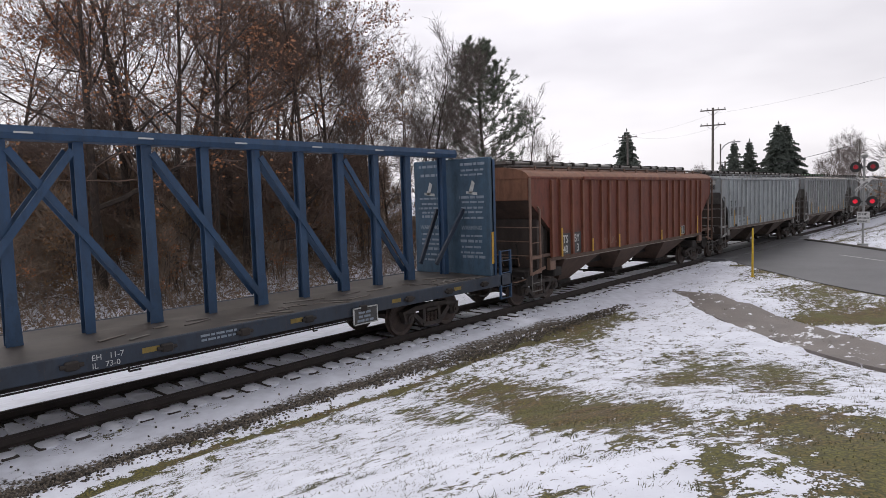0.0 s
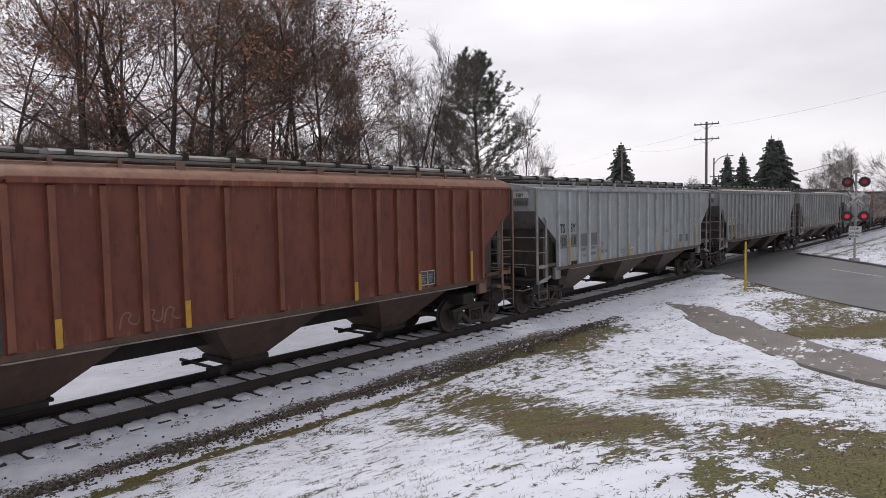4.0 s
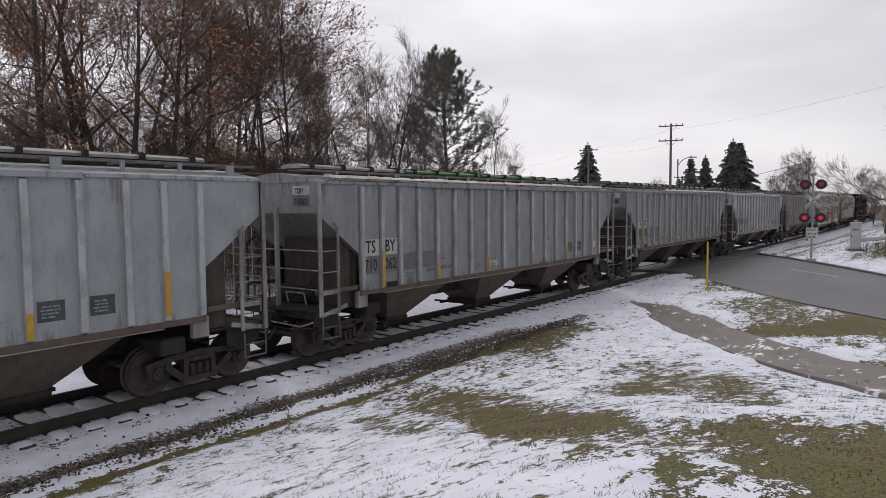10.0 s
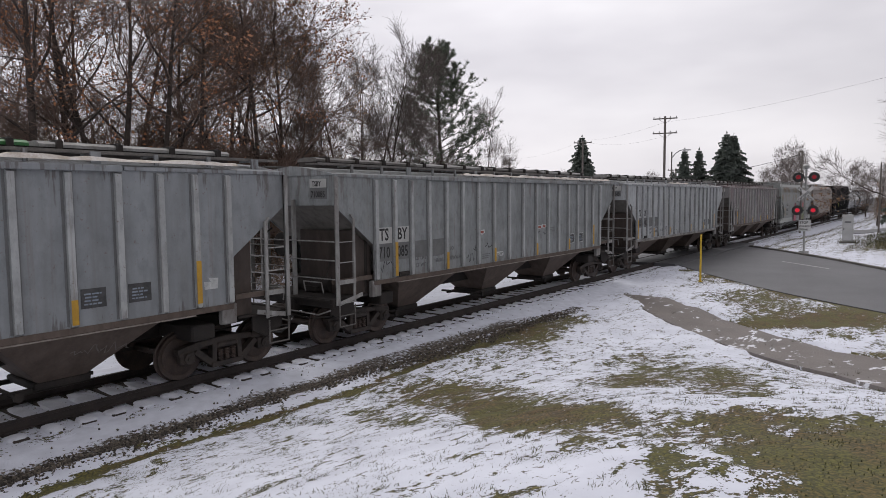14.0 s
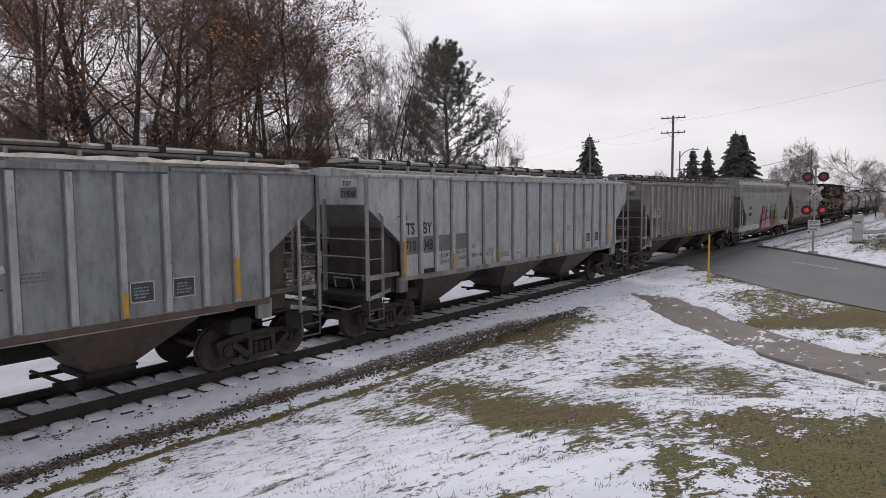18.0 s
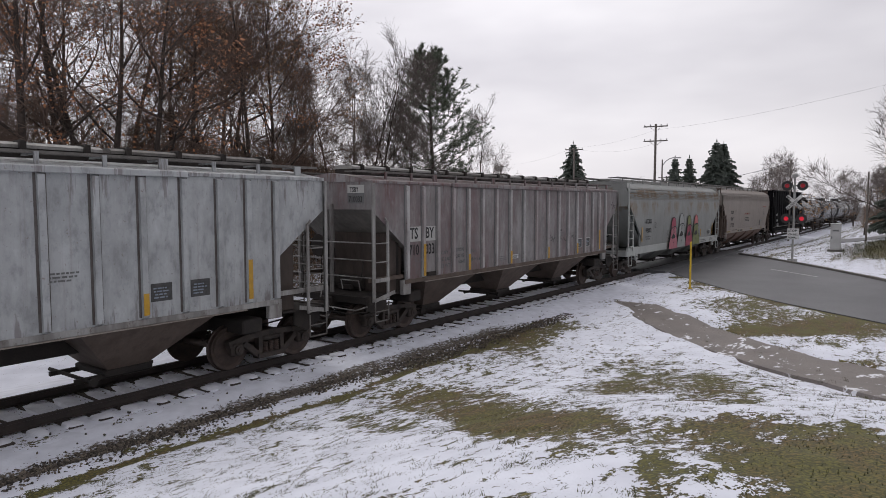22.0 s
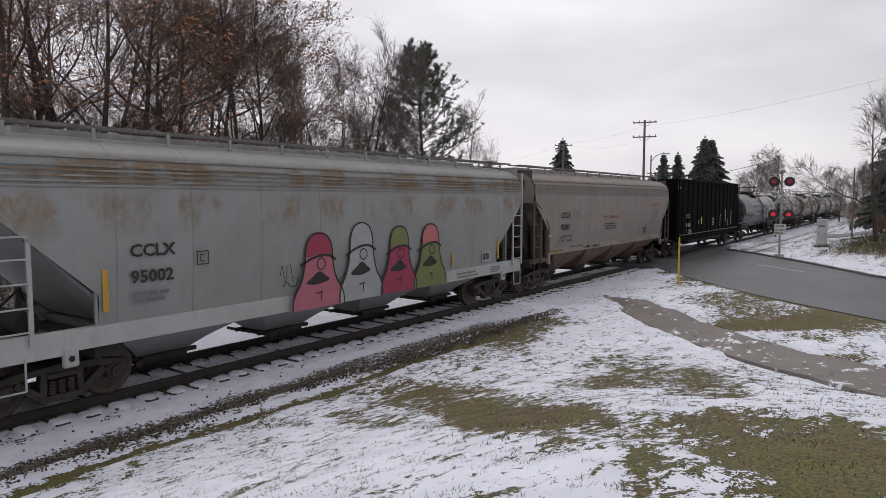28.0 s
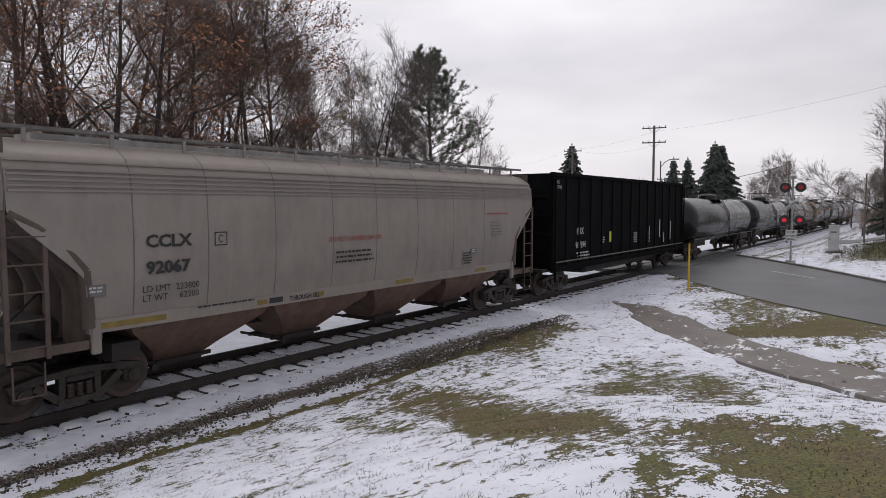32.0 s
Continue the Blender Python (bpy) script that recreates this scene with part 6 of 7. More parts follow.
M["deck"] = plain("scuffed wet deck", (0.026, 0.022, 0.020), (0.062, 0.052, 0.045), rough=0.5, scale=2.2, fine=14)
M["blue_sill"] = car_paint("grimy blue sill paint", (0.022, 0.034, 0.055), (0.05, 0.05, 0.05), streaks=0.6, rusting=0.4)
beam_car(3.85)


# ---- black high-sided gondola ----
def gondola(s0):
    rng = random.Random(31)
    car = start_car("gondola_car", "black high-sided gondola car with white stencils", "railway car", s0)
    k = M["black_h"]
    for side in (-1, 1):
        part("side_sheet", B().box(-8.2, 8.2, side * 1.50 - 0.02, side * 1.50 + 0.02, 1.0, 4.62), k, car)
        part("top_chord", B().box(-8.25, 8.25, side * 1.52 - 0.07, side * 1.52 + 0.07, 4.52, 4.66, 0.02), k, car)
        part("side_sill", B().box(-8.25, 8.25, side * 1.53 - 0.06, side * 1.53 + 0.06, 0.95, 1.15, 0.02), k, car)
        for x in np.linspace(-8.1, 8.1, 15):
            part("side_post", B().box(x - 0.06, x + 0.06, side * 1.535 - 0.025, side * 1.535 + 0.025, 1.1, 4.55, 0.012), k, car)
        for s in (-1, 1):
            lad = B().box(s * 8.1 - 0.03, s * 8.1 + 0.03, side * 1.64 - 0.03, side * 1.64 + 0.03, 0.6, 4.5)
            for z in np.arange(0.6, 4.4, 0.42):
                lad.tube((s * 8.1, side * 1.64, z), (s * 7.55, side * 1.64, z), 0.016, n=6)
            part("ladder", lad, k, car)
    for s in (-1, 1):
        part("end_sheet", B().box(s * 8.2 - 0.03, s * 8.2 + 0.03, -1.5, 1.5, 1.0, 4.62), k, car)
        for z in (1.6, 2.3, 3.0, 3.7):
            part("end_stiffener", B().box(s * 8.27 - 0.05, s * 8.27 + 0.05, -1.48, 1.48, z, z + 0.12, 0.02), k, car)
        part("end_platform", B().box(min(s * 8.1, s * 8.7), max(s * 8.1, s * 8.7), -1.4, 1.4, 1.02, 1.08), M["underside"], car)
    part("floor", B().box(-8.2, 8.2, -1.48, 1.48, 1.0, 1.12), k, car)
    part("load", B().box(-8.1, 8.1, -1.45, 1.45, 4.0, 4.3, 0.1), M["walkway"], car)
    part("centre_sill", B().box(-8.6, 8.6, -0.25, 0.25, 0.72, 1.0).box(-4.5, 4.5, -1.2, 1.2, 0.62, 1.0, 0.1), M["underside"], car)
    rod = B().chain([(-8.0, -1.62, 1.32), (8.0, -1.62, 1.32)], 0.03)
    part("grab_rail", rod, M["walkway"], car)
    lay("reporting_mark", "IFRX", 0.36, M["stencil_white"], car, -6.0, -1.526, 2.3, "white stencilled letters", 0.9, 0.006)
    lay("car_number", "967694", 0.36, M["stencil_white"], car, -6.1, -1.526, 1.75, "white stencilled figures", 0.9, 0.006)
    lay("reporting_mark", "IFRX", 0.20, M["stencil_white"], car, -7.95, -1.53, 4.25, "", 0.9)
    lay("car_number", "967694", 0.20, M["stencil_white"], car, -7.95, -1.53, 4.05, "", 0.9)
    part("small_print", bars(rng, -6.0, -1.526, 1.52, 1.5, 3, 0.06, 0.12), M["stencil_white"], car)
    part("small_print", bars(rng, -3.4, -1.526, 2.05, 0.3, 3, 0.05, 0.10), M["stencil_white"], car)
    part("small_print", bars(rng, 0.4, -1.526, 2.1, 0.5, 5, 0.05, 0.10), M["stencil_white"], car)
    part("inspection_label", B().box(-2.6, -2.25, -1.526, -1.521, 1.85, 2.3), M["lime"], car, "lime yellow label")
    for x, z, w, h in ((2.6, 1.6, 0.08, 0.8), (4.2, 1.8, 0.12, 0.9), (4.9, 1.5, 0.1, 0.5), (6.0, 1.6, 0.12, 1.0)):
        part("chalk_mark", B().box(x, x + w, -1.525, -1.521, z, z + h), M["stencil_white"], car)
    running_gear(car, 6.9, 9.2)


M["lime"] = plain("lime label", (0.5, 0.55, 0.04), (0.4, 0.45, 0.03), rough=0.6, bump=0)
gondola(166.85)


# ---- tank cars ----
def tank_car():
    car = start_car("tank_car", "glossy black tank car with a platform on top", "railway car", 0.0, "tank cars")
    t = M["tank"]
    prof = [(0.0, -8.35), (0.7, -8.30), (1.15, -8.12), (1.40, -7.8), (1.48, -7.3), (1.48, 7.3), (1.40, 7.8), (1.15, 8.12), (0.7, 8.30), (0.0, 8.35)]
    part("tank", B().disc((0, 0, 2.42), 0, 0, "x", 40, [(max(r, 0.01), a) for r, a in prof]), t, car, "", True)
    for x in (-5.0, -2.5, 0.0, 2.5, 5.0):
        part("weld_band", B().disc((x - 0.02, 0, 2.42), 1.487, 0.04, "x", 40), t, car, "", True)
    part("manway", B().disc((0, 0, 3.85), 0, 0, "z", 20, [(0.62, 0), (0.62, 0.28), (0.52, 0.34), (0.1, 0.36)]), t, car, "", True)
    pl = B().box(-1.5, 1.5, -0.95, 0.95, 3.82, 3.86)
    for x in (-1.5, 1.5):
        for y in (-0.95, 0.95):
            pl.tube((x, y, 3.7), (x, y, 4.55), 0.02, n=6)
    for z in (4.2, 4.55):
        pl.chain([(-1.5, -0.95, z), (1.5, -0.95, z), (1.5, 0.95, z), (-1.5, 0.95, z), (-1.5, -0.95, z)], 0.018)
    part("platform", pl, M["underside"], car)
    part("side_rail", B().chain([(-8.3, -1.45, 1.35), (8.3, -1.45, 1.35)], 0.03).chain([(-8.3, 1.45, 1.35), (8.3, 1.45, 1.35)], 0.03), M["walkway"], car)
    for x in (-8.0, -6.0, -3, 3, 6.0, 8.0):
        part("rail_post", B().tube((x, -1.45, 0.95), (x, -1.45, 1.35), 0.02, n=6), M["walkway"], car)
    for side in (-1, 1):
        lad = B()
        for x in (-0.22, 0.22):
            lad.tube((x, side * 1.55, 1.0), (x, side * 1.5, 2.9), 0.02, n=6).tube((x, side * 1.5, 2.9), (x, side * 0.95, 3.84), 0.02, n=6)
        for z in np.arange(1.1, 2.9, 0.3):
            lad.tube((-0.22, side * 1.54, z), (0.22, side * 1.54, z), 0.014, n=6)
        part("ladder", lad, M["underside"], car)
    for s in (-1, 1):
        saddle = B().prism([(s * 6.4 - 0.9, 0.85), (s * 6.4 + 1.9 * s * s, 0.85), (s * 6.4 + 1.5, 1.35), (s * 6.4 - 0.7, 1.35)], -1.1, 1.1)
        saddle.box(min(s * 5.0, s * 8.9), max(s * 5.0, s * 8.9), -0.3, 0.3, 0.72, 1.05)
        saddle.box(s * 8.75 - 0.08, s * 8.75 + 0.08, -1.45, 1.45, 0.85, 1.1)
        part("saddle", saddle, M["underside"], car)
    running_gear(car, 6.6, 9.2)
    return car


first_tank = tank_car()
TANKS = [177.05 + 9.2 + 18.4 * k for k in range(6)]
CARS.pop()
CARS.append((first_tank, TANKS[0]))
own = [w for w in WHEELSETS if w[0].parent == first_tank]
for s0 in TANKS[1:]:
    c = copy_thing(first_tank, Matrix())
    CARS.append((c, s0))
    seats = [o for o in c.children if o.name.startswith("wheelset")]
    for o, (_, seat) in zip(sorted(seats, key=lambda q: q.name), own):
        WHEELSETS.append((o, seat))

# ---- trees ----
def twist(d, rng, a):
    """d turned by about a radians to a random side."""
    o = d.orthogonal().normalized()
    o.rotate(Matrix.Rotation(rng.uniform(0, 2 * math.pi), 3, d))
    return (d * math.cos(a) + o * math.sin(a)).normalized()


def limb(b, rng, p, d, length, r, n, sides, wander, lift, taper=0.35):
    """A crooked tapering limb; returns its joints as (place, way, radius)."""
    joints, step = [], length / n
    ring = None
    for i in range(n + 1):
        rad = r * (1 - (1 - taper) * i / n)
        a = d.orthogonal().normalized()
        c = d.cross(a)
        new_ring = [p + (a * math.cos(k * 2 * math.pi / sides) + c * math.sin(k * 2 * math.pi / sides)) * rad for k in range(sides)]
        if ring:
            b.loft([ring, new_ring], caps=False)
        ring = new_ring
        joints.append((p.copy(), d.copy(), rad))
        d = (twist(d, rng, rng.uniform(0, wander)) + Vector((0, 0, lift))).normalized()
        p = p + d * step
    return joints


def leaf_quad(b, rng, p, size):
    u = Vector((rng.uniform(-1, 1), rng.uniform(-1, 1), rng.uniform(-1, 0.4))).normalized()
    v = u.orthogonal().normalized() * size * 0.4
    u = u * size
    b.add([p, p + u * 0.5 + v, p + u, p + u * 0.5 - v], [(0, 1, 2, 3)])


def grown_tree(seed, height, girth, first=0.3, limbs=9, spread=0.75, reach=0.21, levels=3, twigs=5, leaves=0.0, stems=1, lean=0.05, lift=0.06, wander=0.24, top=0.85):
    """Meshes of a tree: trunk with its main limbs, forking branches down to twigs, withered leaves in clumps."""
    rng = random.Random(seed)
    trunk, crown, dead = B(), B(), B()
    def fork(p, d, length, r, level, leafy):
        j = limb(trunk if level == 0 else crown, rng, p, d, length, r, 4 if level < levels else 3, 5 if level == 0 else 3, wander, lift, 0.5)
        n = len(j) - 1
        if level == levels:
            for _ in range(twigs):
                g = rng.uniform(0.15, 1.0) * n
                i = min(int(g), n - 1)
                limb(crown, rng, j[i][0].lerp(j[i + 1][0], g - i), twist(j[i][1], rng, rng.uniform(0.3, 0.85)), rng.uniform(0.25, 0.75), 0.0068, 1, 3, 0.2, 0, 0.6)
            if leafy:
                for _ in range(rng.randint(5, 13)):
                    z = rng.choice(j)[0] + Vector((rng.gauss(0, 0.16), rng.gauss(0, 0.16), rng.gauss(0, 0.13)))
                    leaf_quad(dead, rng, z, rng.uniform(0.07, 0.15))
            return
        for k in range(4):
            g = n * (1.0 if k < 2 else rng.uniform(0.35, 0.9))
            i = min(int(g), n - 1)
            a = rng.uniform(0.18, 0.5) if k < 2 else rng.uniform(0.5, 0.95)
            fork(j[i][0].lerp(j[i + 1][0], g - i), twist(j[i][1], rng, a), length * rng.uniform(0.55, 0.8), max(0.0085, j[i][2] * (0.8 if k < 2 else 0.6)), level + 1, leafy if level else rng.random() < leaves)
    for _ in range(stems):
        d = twist(Vector((0, 0, 1)), rng, lean + (rng.uniform(0, 0.05) if stems == 1 else rng.uniform(0.05, 0.26)))
        foot = Vector((rng.uniform(-0.25, 0.25), rng.uniform(-0.25, 0.25), -0.4)) if stems > 1 else Vector((0, 0, -0.4))
        tall = height * top * (1 if stems == 1 else rng.uniform(0.75, 1.0))
        main = limb(trunk, rng, foot, d, tall, girth, 10, 8, 0.10, 0.03, 0.22)
        for k in range(limbs):
            f = first + (1.0 - first) * (k + rng.uniform(0.1, 0.9)) / limbs
            i = min(int(f * 10), 9)
            a = spread * rng.uniform(0.75, 1.25) * (1.15 - 0.6 * f)
            fork(main[i][0].lerp(main[i + 1][0], f * 10 - i), twist(main[i][1], rng, a), height * reach * (1.25 - 0.6 * f) * rng.uniform(0.8, 1.2), main[i][2] * rng.uniform(0.45, 0.7), 0, rng.random() < leaves)
        fork(main[10][0], main[10][1], height * 0.13, main[10][2], 1, rng.random() < leaves)
    return trunk, crown, dead


def tree_kind(seed, label, leafmat, twigmat, **kw):
    t, c, d = grown_tree(seed, **kw)
    root = thing("tree", None, None, label, "tree", "trees of the wood")
    part("trunk", t, M["bark"], root, smooth=True)
    part("crown", c, twigmat, root, "bare twigs")
    if d.v:
        part("dead_leaves", d, leafmat, root, "withered brown leaves")
    return root


def plant(kind, spots, rng, low=0.88, high=1.12, sink=0.0):
    """The kind itself on the first spot, copies on the others."""
    first = True
    for x, y, *h in spots:
        k = h[0] if h else rng.uniform(low, high)
        m = pose(x, y, ground_z(x, y) - sink, 0, 0, h[1] if len(h) > 1 else rng.uniform(0, 360)) @ Matrix.Scale(k, 4)
        if first:
            kind.matrix_basis = m
            first = False
        else:
            o = copy_thing(kind, pose(0, 0, 0))
            o.matrix_basis = m


def at_az(az, y):
    """The spot at that bearing from the eye, in degrees from the track, on the line y."""
    d = y - EYE[1]
    return d / math.tan(radians(az)), y


rng_wood = random.Random(77)
OAKS = [tree_kind(101, "tall oak holding clumps of withered russet leaves", M["leaf"], M["twig"], height=15.5, girth=0.20, first=0.24, limbs=10, spread=1.1, reach=0.22, leaves=0.55, twigs=4, lift=0.02, wander=0.34),
        tree_kind(102, "oak with crooked forking limbs and few leaves", M["leaf"], M["twig"], height=13.5, girth=0.16, first=0.38, limbs=8, spread=0.95, reach=0.22, leaves=0.42, wander=0.42, twigs=4, lift=0.02),
        tree_kind(103, "tall bushy tree with fine twigs", M["leaf_tan"], M["twig"], height=13.5, girth=0.13, first=0.22, limbs=12, spread=0.75, reach=0.20, leaves=0.14, lift=0.05, wander=0.3, twigs=5)]
BARES = [tree_kind(111, "bare grey-brown tree with upright limbs", M["leaf"], M["twig_grey"], height=12.5, girth=0.10, first=0.22, limbs=8, spread=0.62, reach=0.17, twigs=4, lift=0.05, wander=0.3),
         tree_kind(112, "slender bare tree with several stems", M["leaf"], M["twig_grey"], height=11.5, girth=0.07, first=0.25, limbs=5, spread=0.6, reach=0.15, twigs=3, stems=2, lift=0.05, wander=0.3)]
CROOKED = tree_kind(113, "small crooked bare tree with a low fork", M["leaf"], M["twig"], height=7.5, girth=0.11, first=0.3, limbs=7, spread=1.0, reach=0.26, twigs=4, wander=0.45, top=0.6, lift=0.02)
SHRUBS = [tree_kind(121, "tangled leafless shrub at the wood's edge", M["leaf"], M["brush"], height=3.8, girth=0.03, first=0.1, limbs=4, spread=0.8, reach=0.2, levels=2, stems=5, twigs=4, leaves=0.10),
          tree_kind(122, "brushy shrub holding tan leaves", M["leaf_tan"], M["brush"], height=4.6, girth=0.03, first=0.1, limbs=4, spread=0.7, reach=0.2, levels=2, stems=4, twigs=4, leaves=0.4)]


def build_thicket():
    """Crooked saplings and brush, one behind another up the bank, past counting."""
    r = random.Random(78)
    b = B()
    for _ in range(1350):
        az, y = r.uniform(45, 82), 20 + 34 * r.random()
        x, y = at_az(az, y)
        h = 2.0 + 5.6 * r.random() ** 1.5
        d = twist(Vector((0, 0, 1)), r, r.uniform(0, 0.22))
        j = limb(b, r, Vector((x, y, ground_z(x, y) - 0.2)), d, h, r.uniform(0.025, 0.06), 4, 3, 0.16, 0.02, 0.3)
        for _ in range(9):
            e = r.choice((1, 2, 3, 4))
            limb(b, r, j[e][0] - j[e][1] * r.uniform(0, h / 5), twist(j[e][1], r, r.uniform(0.4, 1.1)), r.uniform(0.8, 2.4), r.uniform(0.014, 0.022), 2, 3, 0.3, 0.05, 0.4)
    thing("thicket", b, M["brush"], "dense thicket of leafless brown brush up the bank", "thicket", kind="stuff")


build_thicket()


def build_underbrush():
    """Low bare canes and twigs all over the bank."""
    r = random.Random(79)
    b = B()
    for _ in range(5200):
        az, y = r.uniform(30, 80), 8.6 + 13 * r.random()
        x, y = at_az(az, y)
        p = Vector((x, y, ground_z(x, y) - 0.05))
        h = r.uniform(0.25, 1.3)
        j = limb(b, r, p, twist(Vector((0, 0, 1)), r, r.uniform(0.1, 0.8)), h, 0.011, 2, 3, 0.35, -0.03, 0.5)
        for _ in range(4):
            limb(b, r, j[r.choice((0, 1, 1, 2))][0], twist(j[1][1], r, r.uniform(0.4, 1.1)), h * r.uniform(0.3, 0.6), 0.008, 1, 3, 0.3, 0, 0.5)
        for _ in range(3):
            leaf_quad(b, r, p + Vector((r.gauss(0, 0.3), r.gauss(0, 0.3), 0.08 + 0.1 * r.random())), r.uniform(0.08, 0.18))
    thing("underbrush", b, M["brush"], "low bare canes and dead leaves on the snowy bank", "underbrush", kind="stuff")


build_underbrush()


def build_wood():
    r = rng_wood
    taken = []
    def free(x, y, gap):
        if any((x - a) ** 2 + (y - c) ** 2 < gap * gap for a, c in taken):
            return False
        taken.append((x, y))
        return True
    lists = [[] for _ in OAKS]
    for az, y, k, h, turn in ((67.7, 12.5, 0, 1.0, 40), (65.4, 16.5, 0, 0.92, 160), (62.8, 12.5, 0, 0.86, 280), (59.3, 12.0, 1, 1.0, 10), (56.9, 13.0, 1, 1.08, 150), (63.6, 14.5, 1, 1.05, 260), (54.0, 14.0, 1, 1.0, 120),
                              (52.2, 12.5, 2, 1.08, 20), (50.2, 13.5, 2, 1.02, 140), (53.6, 18.0, 2, 1.1, 250), (57.8, 18.0, 2, 1.05, 330), (61.5, 22.0, 1, 1.1, 75), (73.5, 19.0, 1, 0.8, 95), (65.5, 24.0, 0, 0.95, 10)):
        x, y = at_az(az, y)
        taken.append((x, y)), lists[k].append((x, y, h, turn))
    for kind, sp in zip(OAKS, lists):
        plant(kind, sp, r)
    x, y = at_az(47.2, 12.5)
    plant(CROOKED, [(x, y, 1.0, 30), (*at_az(70.5, 15.0), 0.9, 200), (*at_az(66.0, 15.5), 1.05, 90), (*at_az(61.5, 13.5), 0.95, 300), (*at_az(58.2, 16.5), 1.1, 20), (*at_az(55.4, 12.0), 0.95, 170), (*at_az(52.8, 11.5), 0.9, 250), (*at_az(50.6, 12.0), 1.0, 330), (*at_az(63.0, 18.0), 1.15, 130), (*at_az(48.6, 16.0), 1.1, 60)], r)
    lists = [[] for _ in BARES]
    for az, y, k, h in ((46.0, 14.5, 1, 0.95), (44.6, 12.5, 0, 0.88), (43.4, 16.0, 1, 1.0), (42.6, 13.0, 0, 0.90), (41.5, 12.5, 0, 0.92), (40.6, 14.5, 1, 0.85), (39.6, 12.0, 0, 0.84), (38.4, 10.8, 0, 0.62), (37.2, 10.8, 0, 0.50),
                        (34.6, 12.0, 1, 0.5), (32.6, 14.5, 0, 0.80), (31.2, 17.0, 1, 0.5), (29.6, 20.0, 1, 0.4), (47.8, 18.0, 0, 0.9), (55.8, 25.0, 0, 1.1), (69.5, 24.0, 0, 1.0), (75.0, 26.0, 1, 0.9)):
        x, y = at_az(az, y)
        taken.append((x, y)), lists[k].append((x, y, h))
    for kind, sp in zip(BARES, lists):
        plant(kind, sp, r)
    lists = [[] for _ in SHRUBS]
    n = 0
    while n < 46:
        az, y = r.uniform(29, 76), r.uniform(10.3, 19)
        x, y = at_az(az, y)
        if free(x, y, 1.2):
            lists[r.choice((0, 0, 0, 1))].append((x, y, r.uniform(0.5, 1.0)))
            n += 1
    # the tall brush behind, which closes the view between the trunks
    n = 0
    while n < 130:
        az, y = r.uniform(46, 79), r.uniform(18, 38)
        x, y = at_az(az, y)
        if free(x, y, 1.1):
            lists[r.choice((0, 1, 1))].append((x, y, r.uniform(0.75, 1.2)))
            n += 1
    for kind, sp in zip(SHRUBS, lists):
        plant(kind, sp, r)


build_wood()


def pine(height, width):
    """An open-crowned pine: limbs that turn up, tufts of long needles at their ends."""
    rng = random.Random(131)
    t, n = B(), B()
    main = limb(t, rng, Vector((0, 0, -0.3)), Vector((0.02, 0, 1)).normalized(), height * 0.97, 0.19, 12, 8, 0.06, 0.03, 0.12)
    def tuft(p, d, size):
        for k in range(15):
            v = twist(d, rng, rng.uniform(0.15, 1.25)) * size * rng.uniform(0.7, 1.1)
            w = v.orthogonal().normalized() * 0.013
            n.add([p - w, p + w, p + v], [(0, 1, 2)])
    for k in range(96):
        f = 0.28 + 0.71 * (k / 96) ** 0.9
        i = min(int(f * 12), 11)
        p = main[i][0].lerp(main[i + 1][0], f * 12 - i)
        reach = width * (1.0 if f < 0.5 else 1.0 - 0.80 * ((f - 0.5) / 0.5) ** 1.15) * rng.uniform(0.7, 1.12)
        a, tilt = k * 2.4 + rng.uniform(-0.4, 0.4), 1.40 - 0.55 * f
        d = Vector((math.sin(tilt) * math.cos(a), math.sin(tilt) * math.sin(a), math.cos(tilt)))
        j = limb(t, rng, p, d, reach, 0.05 * (1.1 - f), 5, 4, 0.2, 0.06, 0.3)
        for q in range(9):
            g = rng.uniform(0.3, 1.0)
            a = min(int(g * 5), 4)
            s = limb(t, rng, j[a][0].lerp(j[a + 1][0], g * 5 - a), twist(j[a][1], rng, rng.uniform(0.4, 0.9)), reach * rng.uniform(0.14, 0.34), 0.012, 2, 3, 0.2, 0.22, 0.5)
            for e in (1, 2, 2):
                tuft(s[e][0], (s[e][1] + Vector((0, 0, 0.4))).normalized(), 0.27)
            tuft(s[1][0].lerp(s[2][0], 0.5), s[1][1], 0.25)
            tuft(s[0][0].lerp(s[1][0], 0.6), s[1][1], 0.22)
        for e in (3, 4, 5):
            tuft(j[e][0], j[e][1], 0.22)
    root = thing("pine_tree", None, None, "tall dark green pine at the edge of the wood", "tree")
    part("trunk", t, M["bark"], root, smooth=True)
    part("crown", n, M["pine_needle"], root, "tufts of dark green needles")
    return root


x, y = at_az(36.3, 12.5)
pine(12.7, 3.6).matrix_basis = pose(x, y, ground_z(x, y), 0, 0, 200)


